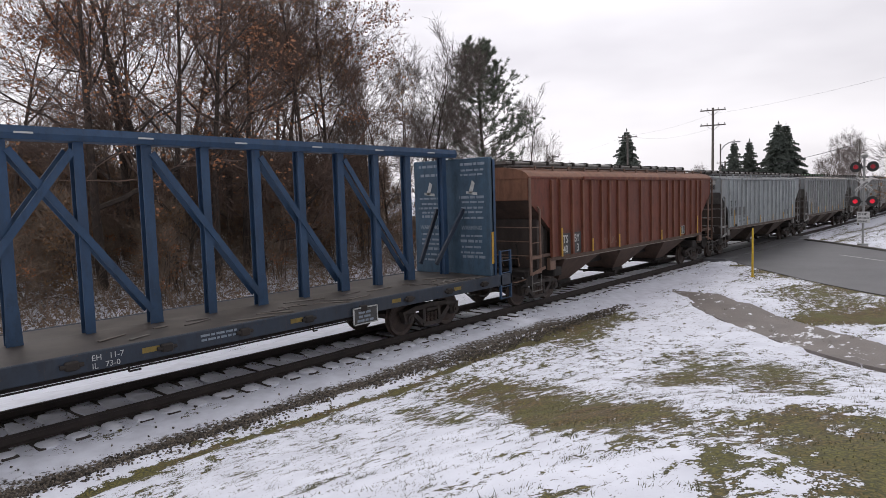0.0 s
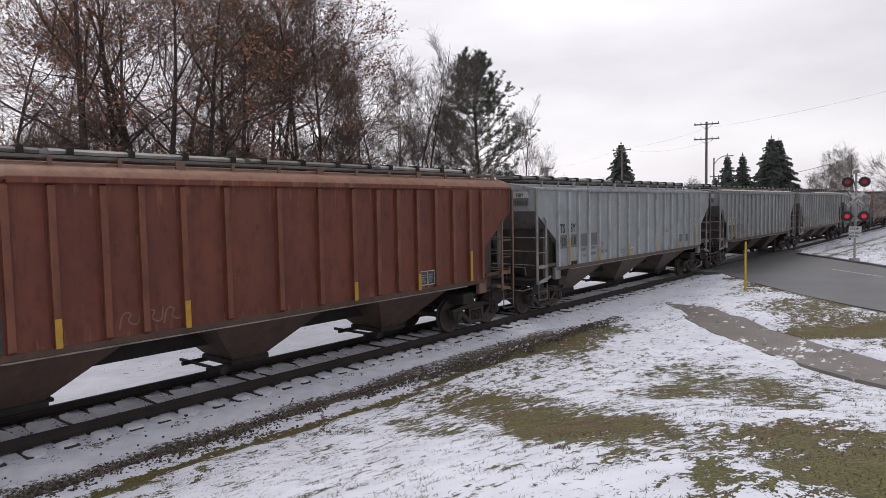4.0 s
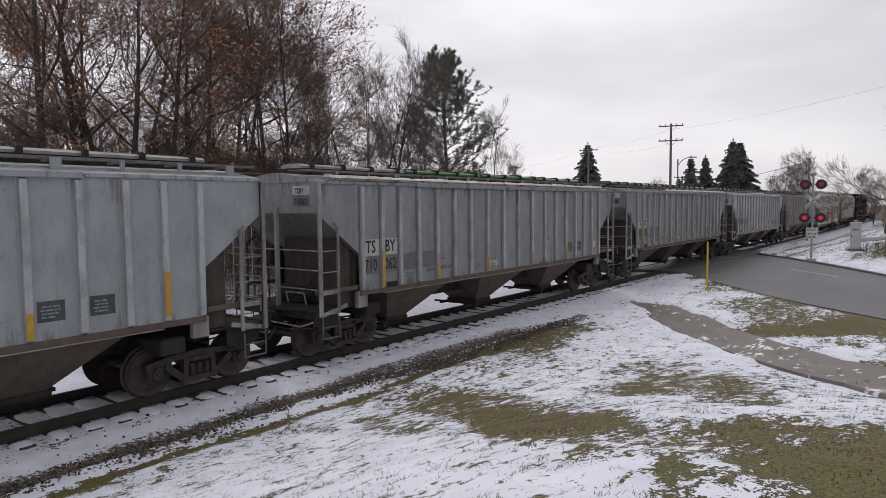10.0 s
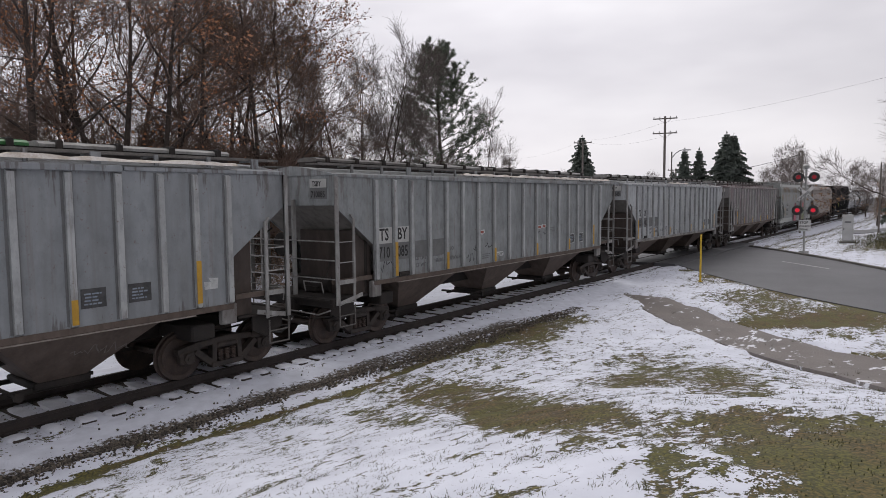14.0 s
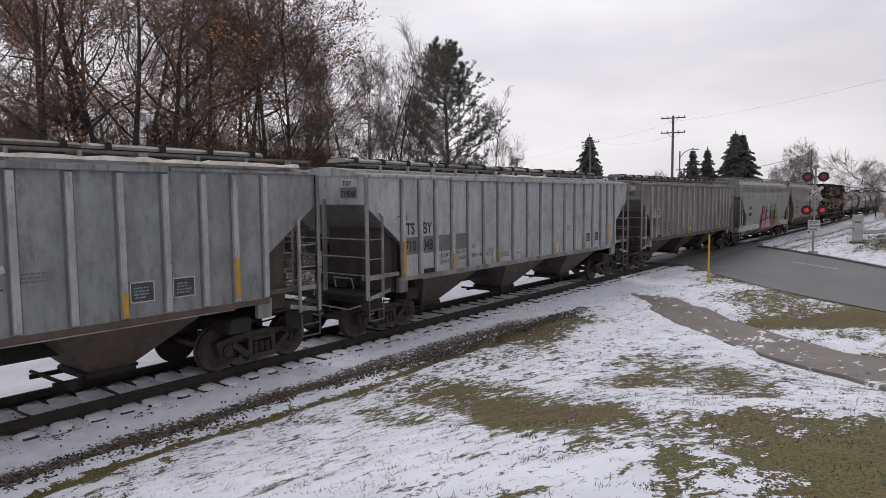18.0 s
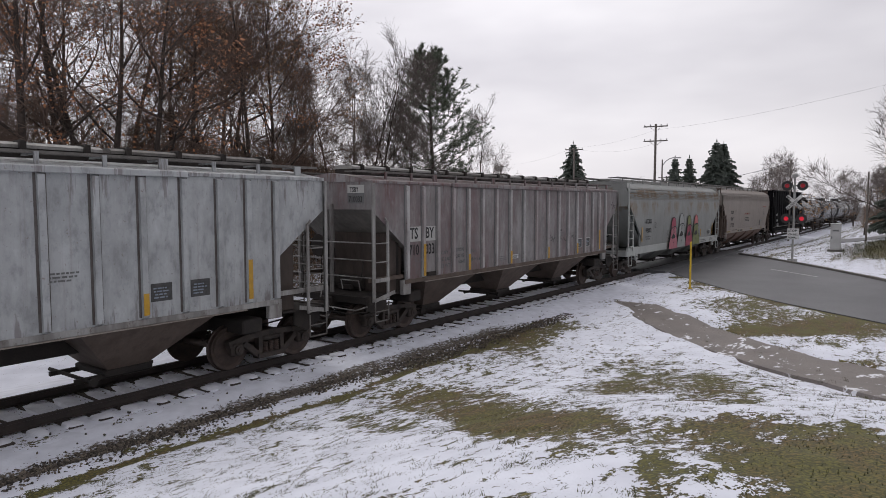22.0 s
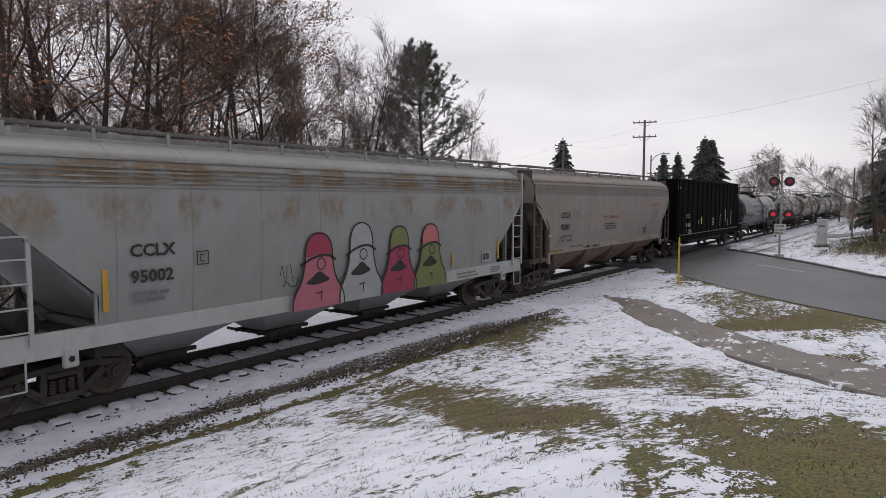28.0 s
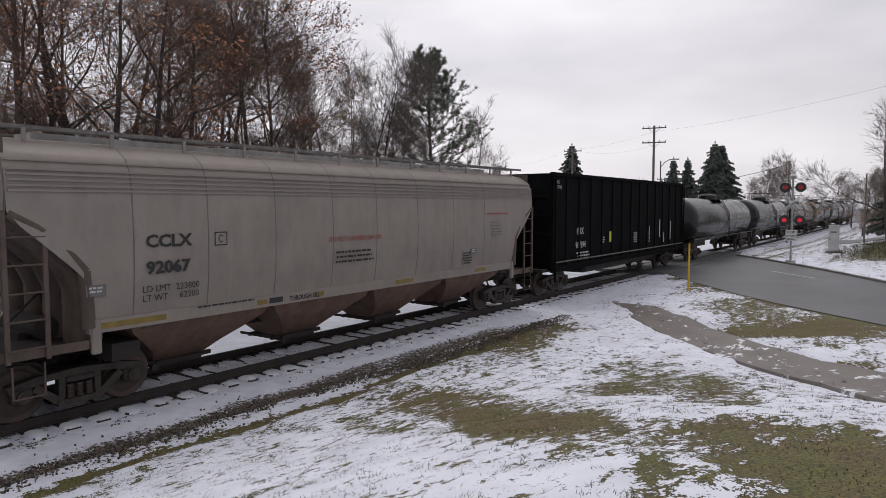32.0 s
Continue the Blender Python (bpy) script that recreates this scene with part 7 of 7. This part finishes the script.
def spruce_kind(seed, height, width, label):
    """Whorls of drooping boughs fringed with needles, wide below and pointed above."""
    rng = random.Random(seed)
    t, n = B(), B()
    t.tube((0, 0, -0.3), (0, 0, height), height * 0.014, 0.02, 8)
    levels = int(height * 2.7)
    for i in range(levels):
        f = i / levels
        z = height * (0.07 + 0.92 * f)
        reach = width * (1 - f) ** 0.8 * (1.08 if i % 3 else 0.7) * rng.uniform(0.9, 1.1) + 0.12
        boughs = max(6, int(13 * (1 - f) + 5))
        for k in range(boughs):
            a = (k + rng.uniform(-0.4, 0.4)) * 2 * math.pi / boughs + i * 0.7
            l = reach * rng.uniform(0.55, 1.15)
            d = Vector((math.cos(a), math.sin(a), 0))
            pts = [Vector((0, 0, z)) + d * l * u + Vector((0, 0, l * (0.10 * math.sin(u * 2.5) - 0.34 * u * u + 0.10 * u ** 4) + 0.1 * u * f)) for u in (0, 0.33, 0.66, 1.0)]
            t.tube(pts[0], pts[2], 0.018, 0.008, 3)
            side = Vector((-d.y, d.x, 0))
            for u in np.linspace(0.12, 1.0, max(5, int(l * 6))):
                q = min(int(u * 3), 2)
                p = pts[q].lerp(pts[q + 1], u * 3 - q)
                for s in (-1, 1):
                    w = l * 0.34 * (1.15 - u) + 0.16
                    tip = p + side * s * w * rng.uniform(0.7, 1.2) + d * w * 0.6 + Vector((0, 0, -0.35 * w * rng.uniform(0.3, 1.3)))
                    h = Vector((0, 0, -0.16 - 0.10 * rng.random()))
                    n.add([p - d * 0.05, p + d * 0.09, tip, (p + tip) / 2 + h * 1.6], [(0, 1, 2), (0, 2, 3)])
    for k in range(8):
        v = Vector((rng.uniform(-0.12, 0.12), rng.uniform(-0.12, 0.12), -0.3))
        n.add([(0, 0, height + 0.25), Vector((0.03, 0, height)) + v, Vector((-0.03, 0.02, height)) + v], [(0, 1, 2)])
    root = thing("spruce_tree", None, None, label, "tree", "spruces beyond the road")
    part("trunk", t, M["bark"], root)
    part("crown", n, M["needle"], root, "dark drooping boughs")
    return root


BIG, SLIM = spruce_kind(141, 13.6, 4.5, "large dark spruce with drooping boughs"), spruce_kind(142, 10.5, 2.5, "slim dark spruce behind the train")
plant(BIG, [(105.0, 12.3, 0.98), (106.5, 11.65, 0.97), (91.5, 29.4, 0.95)], rng_wood)
plant(SLIM, [(104.0, 18.1, 1.05), (106.0, 16.5, 1.06), (118.0, 24.2, 0.80), (119.0, 22.6, 0.72), (74.0, -11.6, 1.0)], rng_wood)

FAR = [tree_kind(151, "spreading bare tree beyond the crossing", M["leaf_tan"], M["twig_grey"], height=9.5, girth=0.16, first=0.2, limbs=9, spread=1.0, reach=0.24, twigs=5, wander=0.3),
       tree_kind(152, "bare yard tree with a few orange leaves", M["leaf_tan"], M["twig_grey"], height=7.5, girth=0.13, first=0.22, limbs=8, spread=1.0, reach=0.25, twigs=5, leaves=0.06, wander=0.3)]
plant(FAR[0], [(96.0, -0.5, 1.0), (118.0, 8.5, 0.95), (140.0, 6.0, 1.1), (150.0, 12.5, 1.1), (165.0, 20.0, 1.0), (170.0, 48.0, 1.0), (150.0, 60.0, 1.0), (185.0, 30.0, 1.2), (190.0, 4.0, 1.2), (150.0, -1.0, 0.9), (130.0, -4.0, 0.8)], rng_wood)
plant(FAR[1], [(60.0, -10.95, 1.35), (92.0, -7.6, 0.9), (110.0, -8.6, 1.1), (72.0, -11.0, 0.8)], rng_wood)
for k, (x, y, h) in enumerate(((96.0, -9.3, 0.6), (99.0, -8.6, 0.7), (98.0, -8.6, 0.9), (104.0, -7.6, 0.8), (62.5, -11.0, 0.5))):
    o = copy_thing(SHRUBS[k % 2], pose(0, 0, 0))
    o.matrix_basis = pose(x, y, ground_z(x, y), 0, 0, 50 * k) @ Matrix.Scale(h, 4)

# ---- the crossing and beyond ----
def yellow_marker():
    b = B().loft([[(r * math.cos(a), r * math.sin(a) * 0.6, z) for a in np.arange(0, 6.28, math.pi / 5)] for z, r in ((-0.3, 0.075), (1.95, 0.062), (2.06, 0.05), (2.09, 0.02))])
    m = thing("marker_post", b, M["yellow_post"], "tall yellow plastic marker post, leaning a little", "marker post", smooth=True)
    m.matrix_basis = pose(29.35, -4.48, ground_z(29.35, -4.48), -1.0, 3.5, 0)
    part("base_collar", B().disc((0, 0, -0.05), 0.09, 0.12, "z", 12), M["yellow_post"], m)


yellow_marker()


def crossing_signal():
    s = thing("crossing_signal", None, None, "railway crossing signal with crossbuck and red flashing lamps", "crossing signal")
    part("mast", B().tube((0, 0, -0.2), (0, 0, 5.25), 0.065, n=12).disc((0, 0, -0.1), 0.28, 0.35, "z", 12), M["galv"], s, "galvanised steel mast")
    part("bell", B().disc((0, 0, 5.2), 0, 0, "z", 16, [(0.05, 0), (0.19, 0.06), (0.20, 0.2), (0.12, 0.30), (0.02, 0.33)]), M["galv"], s, smooth=True)
    for k, (z, at, face) in enumerate(((4.72, (0.03, 0.0, 0.0), 0), (2.72, (0.0, 0.0, 0.0), 1))):
        part("lamp_arm", B().tube((0, -0.62, z), (0, 0.62, z), 0.035, n=8), M["signal_black"], s)
        for y in (-0.42, 0.42):
            d = part("lamp_target", B().disc((-0.12, y, z), 0.30, 0.02, "x", 28), M["signal_black"], s, "round black backing plate")
            part("lamp_housing", B().disc((-0.10, y, z), 0.14, 0.28, "x", 16), M["signal_black"], d)
            hood = B()
            for i in range(14):
                a0, a1 = math.pi * (i / 14 * 1.3 - 0.15), math.pi * ((i + 1) / 14 * 1.3 - 0.15)
                hood.add([(-0.12, y + 0.13 * math.cos(a0), z + 0.13 * math.sin(a0)), (-0.12, y + 0.13 * math.cos(a1), z + 0.13 * math.sin(a1)), (-0.40, y + 0.15 * math.cos(a1), z + 0.15 * math.sin(a1)), (-0.34, y + 0.15 * math.cos(a0), z + 0.15 * math.sin(a0))], [(0, 1, 2, 3)])
            part("lamp_hood", hood, M["signal_black"], d)
            part("lens", B().disc((-0.15, y, z), 0.125, 0.03, "x", 20), M["red_lamp"] if k else M["red_dim"], d, "red lens")
    cross = None
    for tilt in (45, -45):
        b = B().box(-0.09, -0.07, -0.56, 0.56, -0.095, 0.095)
        o = part("crossbuck_board", b, M["sign_white"], s, "white reflective crossbuck board")
        o.location, o.rotation_euler = (0.0 if tilt > 0 else -0.025, 0, 3.72), (radians(tilt), 0, 0)
        for body, y in ((("RAIL", 0.55), ("ROAD", -0.14)) if tilt > 0 else (("CROSSING", 0.54),)):
            me = letters(body, 0.17, M["stencil_black"], "crossbuck_lettering", 0.9 if tilt > 0 else 0.95, 0.004)
            me.transform(Matrix.Rotation(radians(-90), 4, "Z"))
            q = part("crossbuck_lettering", me, None, o)
            q.location = (-0.094, y, -0.07)
    p = part("stop_plate", B().box(-0.10, -0.08, -0.32, 0.32, 1.45, 2.12), M["sign_white"], s, "white plate with black words")
    for body, z, y, size in (("STOP", 1.91, 0.27, 0.20), ("ON RED", 1.70, 0.28, 0.16), ("SIGNAL", 1.51, 0.28, 0.15)):
        me = letters(body, size, M["stencil_black"], "plate_lettering", 0.95, 0.004)
        me.transform(Matrix.Rotation(radians(-90), 4, "Z"))
        part("plate_lettering", me, None, p).location = (-0.104, y, z)
    s.matrix_basis = pose(45.2, -6.3, ground_z(45.2, -6.3) - 0.05, 0, 0, 8)


crossing_signal()


def cabinet():
    c = thing("signal_cabinet", B().box(-0.45, 0.45, -0.35, 0.35, 0.12, 2.02, 0.03), M["cabinet"], "pale grey steel signal cabinet", "cabinet")
    part("door", B().box(-0.475, -0.45, -0.30, 0.30, 0.2, 1.92, 0.008), M["cabinet"], c)
    part("handle", B().box(-0.51, -0.475, 0.22, 0.27, 0.95, 1.15, 0.01), M["signal_black"], c)
    part("cap", B().box(-0.50, 0.50, -0.38, 0.38, 2.02, 2.08, 0.02), M["cabinet"], c)
    part("vent", B().box(-0.48, -0.47, -0.2, 0.2, 1.5, 1.62), M["patch_dark"], c)
    part("plinth", B().box(-0.6, 0.6, -0.5, 0.5, -0.3, 0.13, 0.03), M["kerb"], c)
    c.matrix_basis = pose(57.0, -7.58, ground_z(57.0, -7.58), 0, 0, 4)


cabinet()


def utility_pole(x, y, h, label, arms=2, turn=0.0, transformer=False, r=0.16):
    z = ground_z(x, y)
    p = thing("utility_pole", B().tube((0, 0, -0.3), (0, 0, h), r, r * 0.7, 12), M["pole_wood"], label, "utility pole", "utility poles", smooth=True)
    for k in range(arms):
        zz = h - 0.25 - 1.55 * k
        a = part("crossarm", B().box(-0.06, 0.06, -1.25, 1.25, zz - 0.06, zz + 0.06, 0.01).bar((0, -0.7, zz), (0, 0, zz - 0.55), 0.03, 0.03).bar((0, 0.7, zz), (0, 0, zz - 0.55), 0.03, 0.03), M["pole_wood"], p)
        for yy in (-1.15, -0.55, 0.55, 1.15):
            part("insulator", B().disc((0, yy, zz + 0.06), 0, 0, "z", 10, [(0.03, 0), (0.06, 0.05), (0.04, 0.1), (0.055, 0.14), (0.02, 0.18)]), M["pole_grey"], a)
    if transformer:
        part("transformer", B().disc((0.3, 0, h - 3.2), 0.25, 0.9, "z", 14), M["pole_grey"], p)
    p.matrix_basis = pose(x, y, z, 0, 0, turn)
    return p


utility_pole(71.4, 10.7, 12.2, "tall wooden utility pole with two crossarms", 2, 10)
utility_pole(86.5, 27.0, 11.6, "wooden utility pole beyond the train", 1, 18)
utility_pole(112.0, 54.0, 11.3, "distant wooden utility pole", 2, 20)
utility_pole(108.0, 20.6, 8.2, "short wooden utility pole", 2, 10, True)
utility_pole(38.5, -17.0, 10.6, "wooden utility pole beside the road", 2, 10)
utility_pole(72.0, -8.75, 6.4, "slim dark pole on the bank", 0, 0, False, 0.09)
utility_pole(72.0, -2.35, 8.0, "slim pole behind the crossing signal", 0, 0, False, 0.09)


def street_lamp(x, y):
    s = thing("street_lamp", B().tube((0, 0, -0.2), (0, 0, 8.5), 0.09, 0.07, 10), M["pole_wood"], "street lamp on a curved arm", "street lamp")
    part("arm", B().chain([(0, 0, 7.8), (0.1, -0.4, 8.35), (0.15, -0.8, 8.6), (0.2, -1.2, 8.7)], 0.05, 8), M["pole_grey"], s)
    part("lamp_head", B().loft([[(0.2 + a * 0.14, -1.1 - u * 0.8, 8.66 + b_ * 0.07) for a, b_ in ((-1, 0), (-0.6, 1), (0.6, 1), (1, 0), (0.6, -1), (-0.6, -1))] for u in (0, 0.5, 1)]), M["pole_grey"], s)
    s.matrix_basis = pose(x, y, ground_z(x, y), 0, 0, 8)


street_lamp(72.6, 10.3)


def wire(p, q, sag, r=0.005):
    b, pts = B(), []
    for k in range(17):
        u = k / 16
        v = Vector(p).lerp(Vector(q), u)
        pts.append(v - Vector((0, 0, 4 * sag * u * (1 - u))))
    b.loft([[v + Vector((0, r * math.cos(a), r * math.sin(a))) for a in (0, 1.57, 3.14, 4.71)] for v in pts])
    thing("overhead_wire", b, M["wire"], "thin black overhead wire between poles", "wire", "overhead wires")


wire((71.4, 10.7, 11.35), (38.5, -17.0, 10.4), 0.5)
wire((71.4, 10.7, 11.35), (86.5, 27.0, 11.3), 0.4)
wire((71.4, 10.7, 9.9), (86.5, 27.0, 11.2), 0.7)
wire((72.6, 10.3, 5.3), (72.0, -2.35, 7.4), 0.35, 0.02)
wire((72.0, -2.35, 7.4), (72.0, -8.75, 6.2), 0.15)
wire((86.5, 27.0, 11.3), (112.0, 54.0, 11.0), 0.7)


def kerb(line, label):
    b = B()
    rings = []
    for i in range(len(line) - 1):
        a, c = Vector(line[i]), Vector(line[i + 1])
        n = max(2, int((c - a).length / 0.6))
        for k in range(n):
            p = a.lerp(c, k / n)
            d = (c - a).normalized()
            o = Vector((-d.y, d.x))
            z = ground_z(p.x, p.y)
            j = 0.02 * noise.noise((p.x * 2, p.y * 2, 0))
            rings.append([(p.x - o.x * 0.09, p.y - o.y * 0.09, z - 0.1), (p.x - o.x * 0.08, p.y - o.y * 0.08, z + 0.13 + j), (p.x + o.x * 0.06, p.y + o.y * 0.06, z + 0.14 + j), (p.x + o.x * 0.10, p.y + o.y * 0.10, z - 0.1)])
    b.loft(rings)
    thing("kerb", b, M["kerb"], label, "kerb", kind="structure")


kerb([(49.5, -2.4), (46.5, -4.8), (42.0, -7.9), (36.4, -11.4), (32.5, -15.5), (20.0, -34.0)], "dark dirty kerb along the road")
# lane line and a side street beyond
b = B()
for k in range(10):
    u0, u1 = k / 10, (k + 1) / 10
    p, q = Vector((39.2, -6.1)).lerp(Vector((36.4, -8.6)), u0), Vector((39.2, -6.1)).lerp(Vector((36.4, -8.6)), u1)
    o = Vector((0.05, -0.05))
    b.add([(v.x, v.y, ground_z(v.x, v.y) + 0.039) for v in (p - o, q - o, q + o, p + o)], [(0, 1, 2, 3)])
thing("lane_line", b, M["line"], "worn white line on the asphalt", "road marking", kind="structure")
strip("side_street", [(74.0, -6.0), (78.0, -40.0)], [(82.0, -5.5), (86.0, -40.0)], M["asphalt"], 0.03, "wet side street beyond the crossing", "road")


def house(x, y, w, d, h, turn, label):
    o = thing("house", None, None, label, "house", "far houses")
    part("wall", B().box(-w / 2, w / 2, -d / 2, d / 2, -0.5, h), M["siding"], o, "white siding")
    part("roof", B().prism([(-w / 2 - 0.4, h), (0, h + w * 0.28), (w / 2 + 0.4, h), (w / 2 + 0.4, h - 0.12), (-w / 2 - 0.4, h - 0.12)], -d / 2 - 0.4, d / 2 + 0.4), M["roof_snow"], o, "snowy roof")
    for k in range(3):
        yy = -d / 2 + d * (k + 0.5) / 3
        win = part("window", B().box(-w / 2 - 0.04, -w / 2 + 0.02, yy - 0.55, yy + 0.55, 1.0, 2.1), M["sign_white"], o)
        part("pane", B().box(-w / 2 - 0.05, -w / 2 - 0.03, yy - 0.45, yy + 0.45, 1.1, 2.0), M["window"], win)
    part("door", B().box(-w / 2 - 0.05, -w / 2, -d / 2 + 0.4, -d / 2 + 1.3, 0, 2.05), M["patch_dark"], o)
    o.matrix_basis = pose(x, y, ground_z(x, y), 0, 0, turn)


house(168.0, -1.0, 9.0, 14.0, 2.9, 8, "low white house with a snowy roof")
house(190.0, 8.0, 9.0, 12.0, 3.0, -6, "white house behind bare trees")
house(140.0, 34.0, 9.0, 12.0, 3.0, 20, "white house far behind the train")


# ---- turf, stones, tufts ----
def build_grass():
    """Blades where the turf shows, and lone tips that stand through the snow."""
    rng = random.Random(9)
    v, f = [], []
    def blade(x, y, h, w):
        z = ground_z(x, y) + 0.03 + 0.05 * noise.noise((x * 0.5, y * 0.5, 2))
        a, l = rng.uniform(0, 6.28), rng.uniform(0.5, 1.7) * h
        dx, dy = math.cos(a) * w, math.sin(a) * w
        bx, by = math.cos(a + 1.3) * l, math.sin(a + 1.3) * l
        k = len(v)
        v.extend([(x - dx, y - dy, z - 0.01), (x + dx, y + dy, z - 0.01), (x + dx * 0.6 + bx * 0.4, y + dy * 0.6 + by * 0.4, z + h * 0.6), (x - dx * 0.6 + bx * 0.4, y - dy * 0.6 + by * 0.4, z + h * 0.6), (x + bx, y + by, z + h)])
        f.extend([(k, k + 1, k + 2, k + 3), (k + 3, k + 2, k + 4)])
    n = 0
    while n < 52000:
        u = rng.random()
        x = rng.uniform(1.5, 24) if u < 0.7 else rng.uniform(3, 14)
        y = rng.uniform(-13.6, -2.9)
        k = snow_share(x, y) + (0.1 if x > 15 else 0.0) + 0.7 * noise.noise((x * 5, y * 5, 0)) * 0.5 + 0.3 * noise.noise((x * 14, y * 14, 3))
        if k < 0.42:
            blade(x, y, rng.uniform(0.006, 0.017), rng.uniform(0.003, 0.0055))
        elif rng.random() < 0.006 and noise.noise((x * 0.8, y * 0.8, 6)) > -0.1:
            for _ in range(rng.randint(3, 12)):
                blade(x + rng.gauss(0, 0.035), y + rng.gauss(0, 0.035), rng.uniform(0.03, 0.10), 0.0028)
        n += 1
    # dark clumps that stand clear of the snow
    for _ in range(1500):
        x, y = 2.0 + 13 * rng.random() ** 1.3, rng.uniform(-13.3, -3.6)
        if on_path(x, y) > 0.2 or snow_share(x, y) < 0.55:
            continue
        wide, long = rng.uniform(0.014, 0.040), rng.uniform(0.025, 0.080)
        for _ in range(rng.randint(10, 44)):
            g, h = rng.gauss(0, long), rng.gauss(0, wide)
            blade(x + g * 0.75 + h * 0.6, y - g * 0.65 + h * 0.75, rng.uniform(0.014, 0.050), rng.uniform(0.0035, 0.006))
    for _ in range(900):
        x, y = 2.0 + 8 * rng.random(), -3.5 - rng.expovariate(0.5)
        if y < -9.5 or snow_share(x, y) < 0.5:
            continue
        wide, long = rng.uniform(0.012, 0.03), rng.uniform(0.02, 0.07)
        for _ in range(rng.randint(10, 36)):
            g, h = rng.gauss(0, long), rng.gauss(0, wide)
            blade(x + g * 0.75 + h * 0.6, y - g * 0.65 + h * 0.75, rng.uniform(0.012, 0.036), rng.uniform(0.0035, 0.006))
    # rank tan weeds on the bank beyond the road
    for _ in range(1500):
        x, y = rng.gauss(59, 5), rng.gauss(-11.0, 1.7)
        if x < 50:
            continue
        for _ in range(3):
            blade(x + rng.gauss(0, 0.1), y + rng.gauss(0, 0.1), rng.uniform(0.06, 0.32), 0.012)
    me = bpy.data.meshes.new("grass")
    me.from_pydata(v, [], f)
    me.materials.append(M["blade"])
    tagged(new("grass", me), "short green and tan grass blades poking through snow", "grass", kind="stuff")


M["blade"] = plain("grass blade", (0.075, 0.080, 0.024), (0.036, 0.032, 0.016), rough=0.8, scale=6, fine=60, bump=0)
build_grass()


def build_stones():
    """Broken stone at the foot of the ballast and in the cribs."""
    rng = random.Random(10)
    v, f = [], []
    def stone(p, r):
        k = len(v)
        pts = [(1, 0, 0), (-1, 0, 0), (0, 1, 0), (0, -1, 0), (0, 0, 1), (0, 0, -1)]
        turn = Euler((rng.uniform(0, 3), rng.uniform(0, 3), rng.uniform(0, 3))).to_matrix()
        for q in pts:
            v.append(tuple(p + turn @ (Vector(q) * r * rng.uniform(0.6, 1.25))))
        f.extend([(k + a, k + b_, k + c) for a, b_, c in ((0, 2, 4), (2, 1, 4), (1, 3, 4), (3, 0, 4), (2, 0, 5), (1, 2, 5), (3, 1, 5), (0, 3, 5))])
    def bed(s, lat):
        p = on_track(s, lat)
        z = -0.30 + 0.03 * (lat + 2.4)
        return max(z, ground_z(p.x, p.y) + 0.055 + 0.05 * noise.noise((p.x * 0.5, p.y * 0.5, 2))) if lat < -2.55 else z
    n = 0
    while n < 6800:
        s = 1.5 + 19 * rng.random() ** 1.4
        mid = -2.45 - 0.50 * smooth01((s - 7) / 6)
        lat = rng.gauss(mid, 0.22) if rng.random() < 0.8 else mid + rng.expovariate(2.4)
        if noise.noise((s * 0.9, lat * 2.2, 21)) < -0.12 - 0.5 * max(0, 1 - abs(lat - mid) / 0.45) + 0.05 * max(0, s - 14):
            continue
        n += 1
        p = on_track(s, lat)
        p.z = bed(s, lat) + rng.uniform(-0.005, 0.015)
        stone(p, rng.uniform(0.013, 0.034))
    for _ in range(90):
        s = 1.5 + 22 * rng.random() ** 1.4
        lat = rng.uniform(-2.2, -1.35)
        stone(on_track(s, lat, -0.2 - 0.07 * max(0, -lat - 1.6) + rng.uniform(0, 0.012)), rng.uniform(0.012, 0.03))
    for _ in range(2600):
        s = 1.5 + 22 * rng.random() ** 1.4
        stone(on_track(s, rng.uniform(-0.66, 0.66), -0.21), rng.uniform(0.015, 0.035))
    me = bpy.data.meshes.new("loose_stones")
    me.from_pydata(v, [], f)
    me.materials.append(M["stone"])
    tagged(new("loose_stones", me), "loose brown ballast stones along the track", "stones", kind="stuff")


build_stones()


# ---- what moves ----
def motions():
    """The train rolls towards the low end of the track; its wheels turn with it."""
    gone = lambda t: SPEED * t + PICKUP * t * t
    for car, s0 in CARS:
        walk(car, [(t, track_pose(s0 - gone(t))) for t in range(0, 33, 2)])
    steps = [k * 0.15 for k in range(214)] + [32.0]
    for w, seat in WHEELSETS:
        walk(w, [(t, pose(seat, 0, 0.4575, 0, -math.degrees(gone(t) / 0.4575), 0)) for t in steps])


motions()
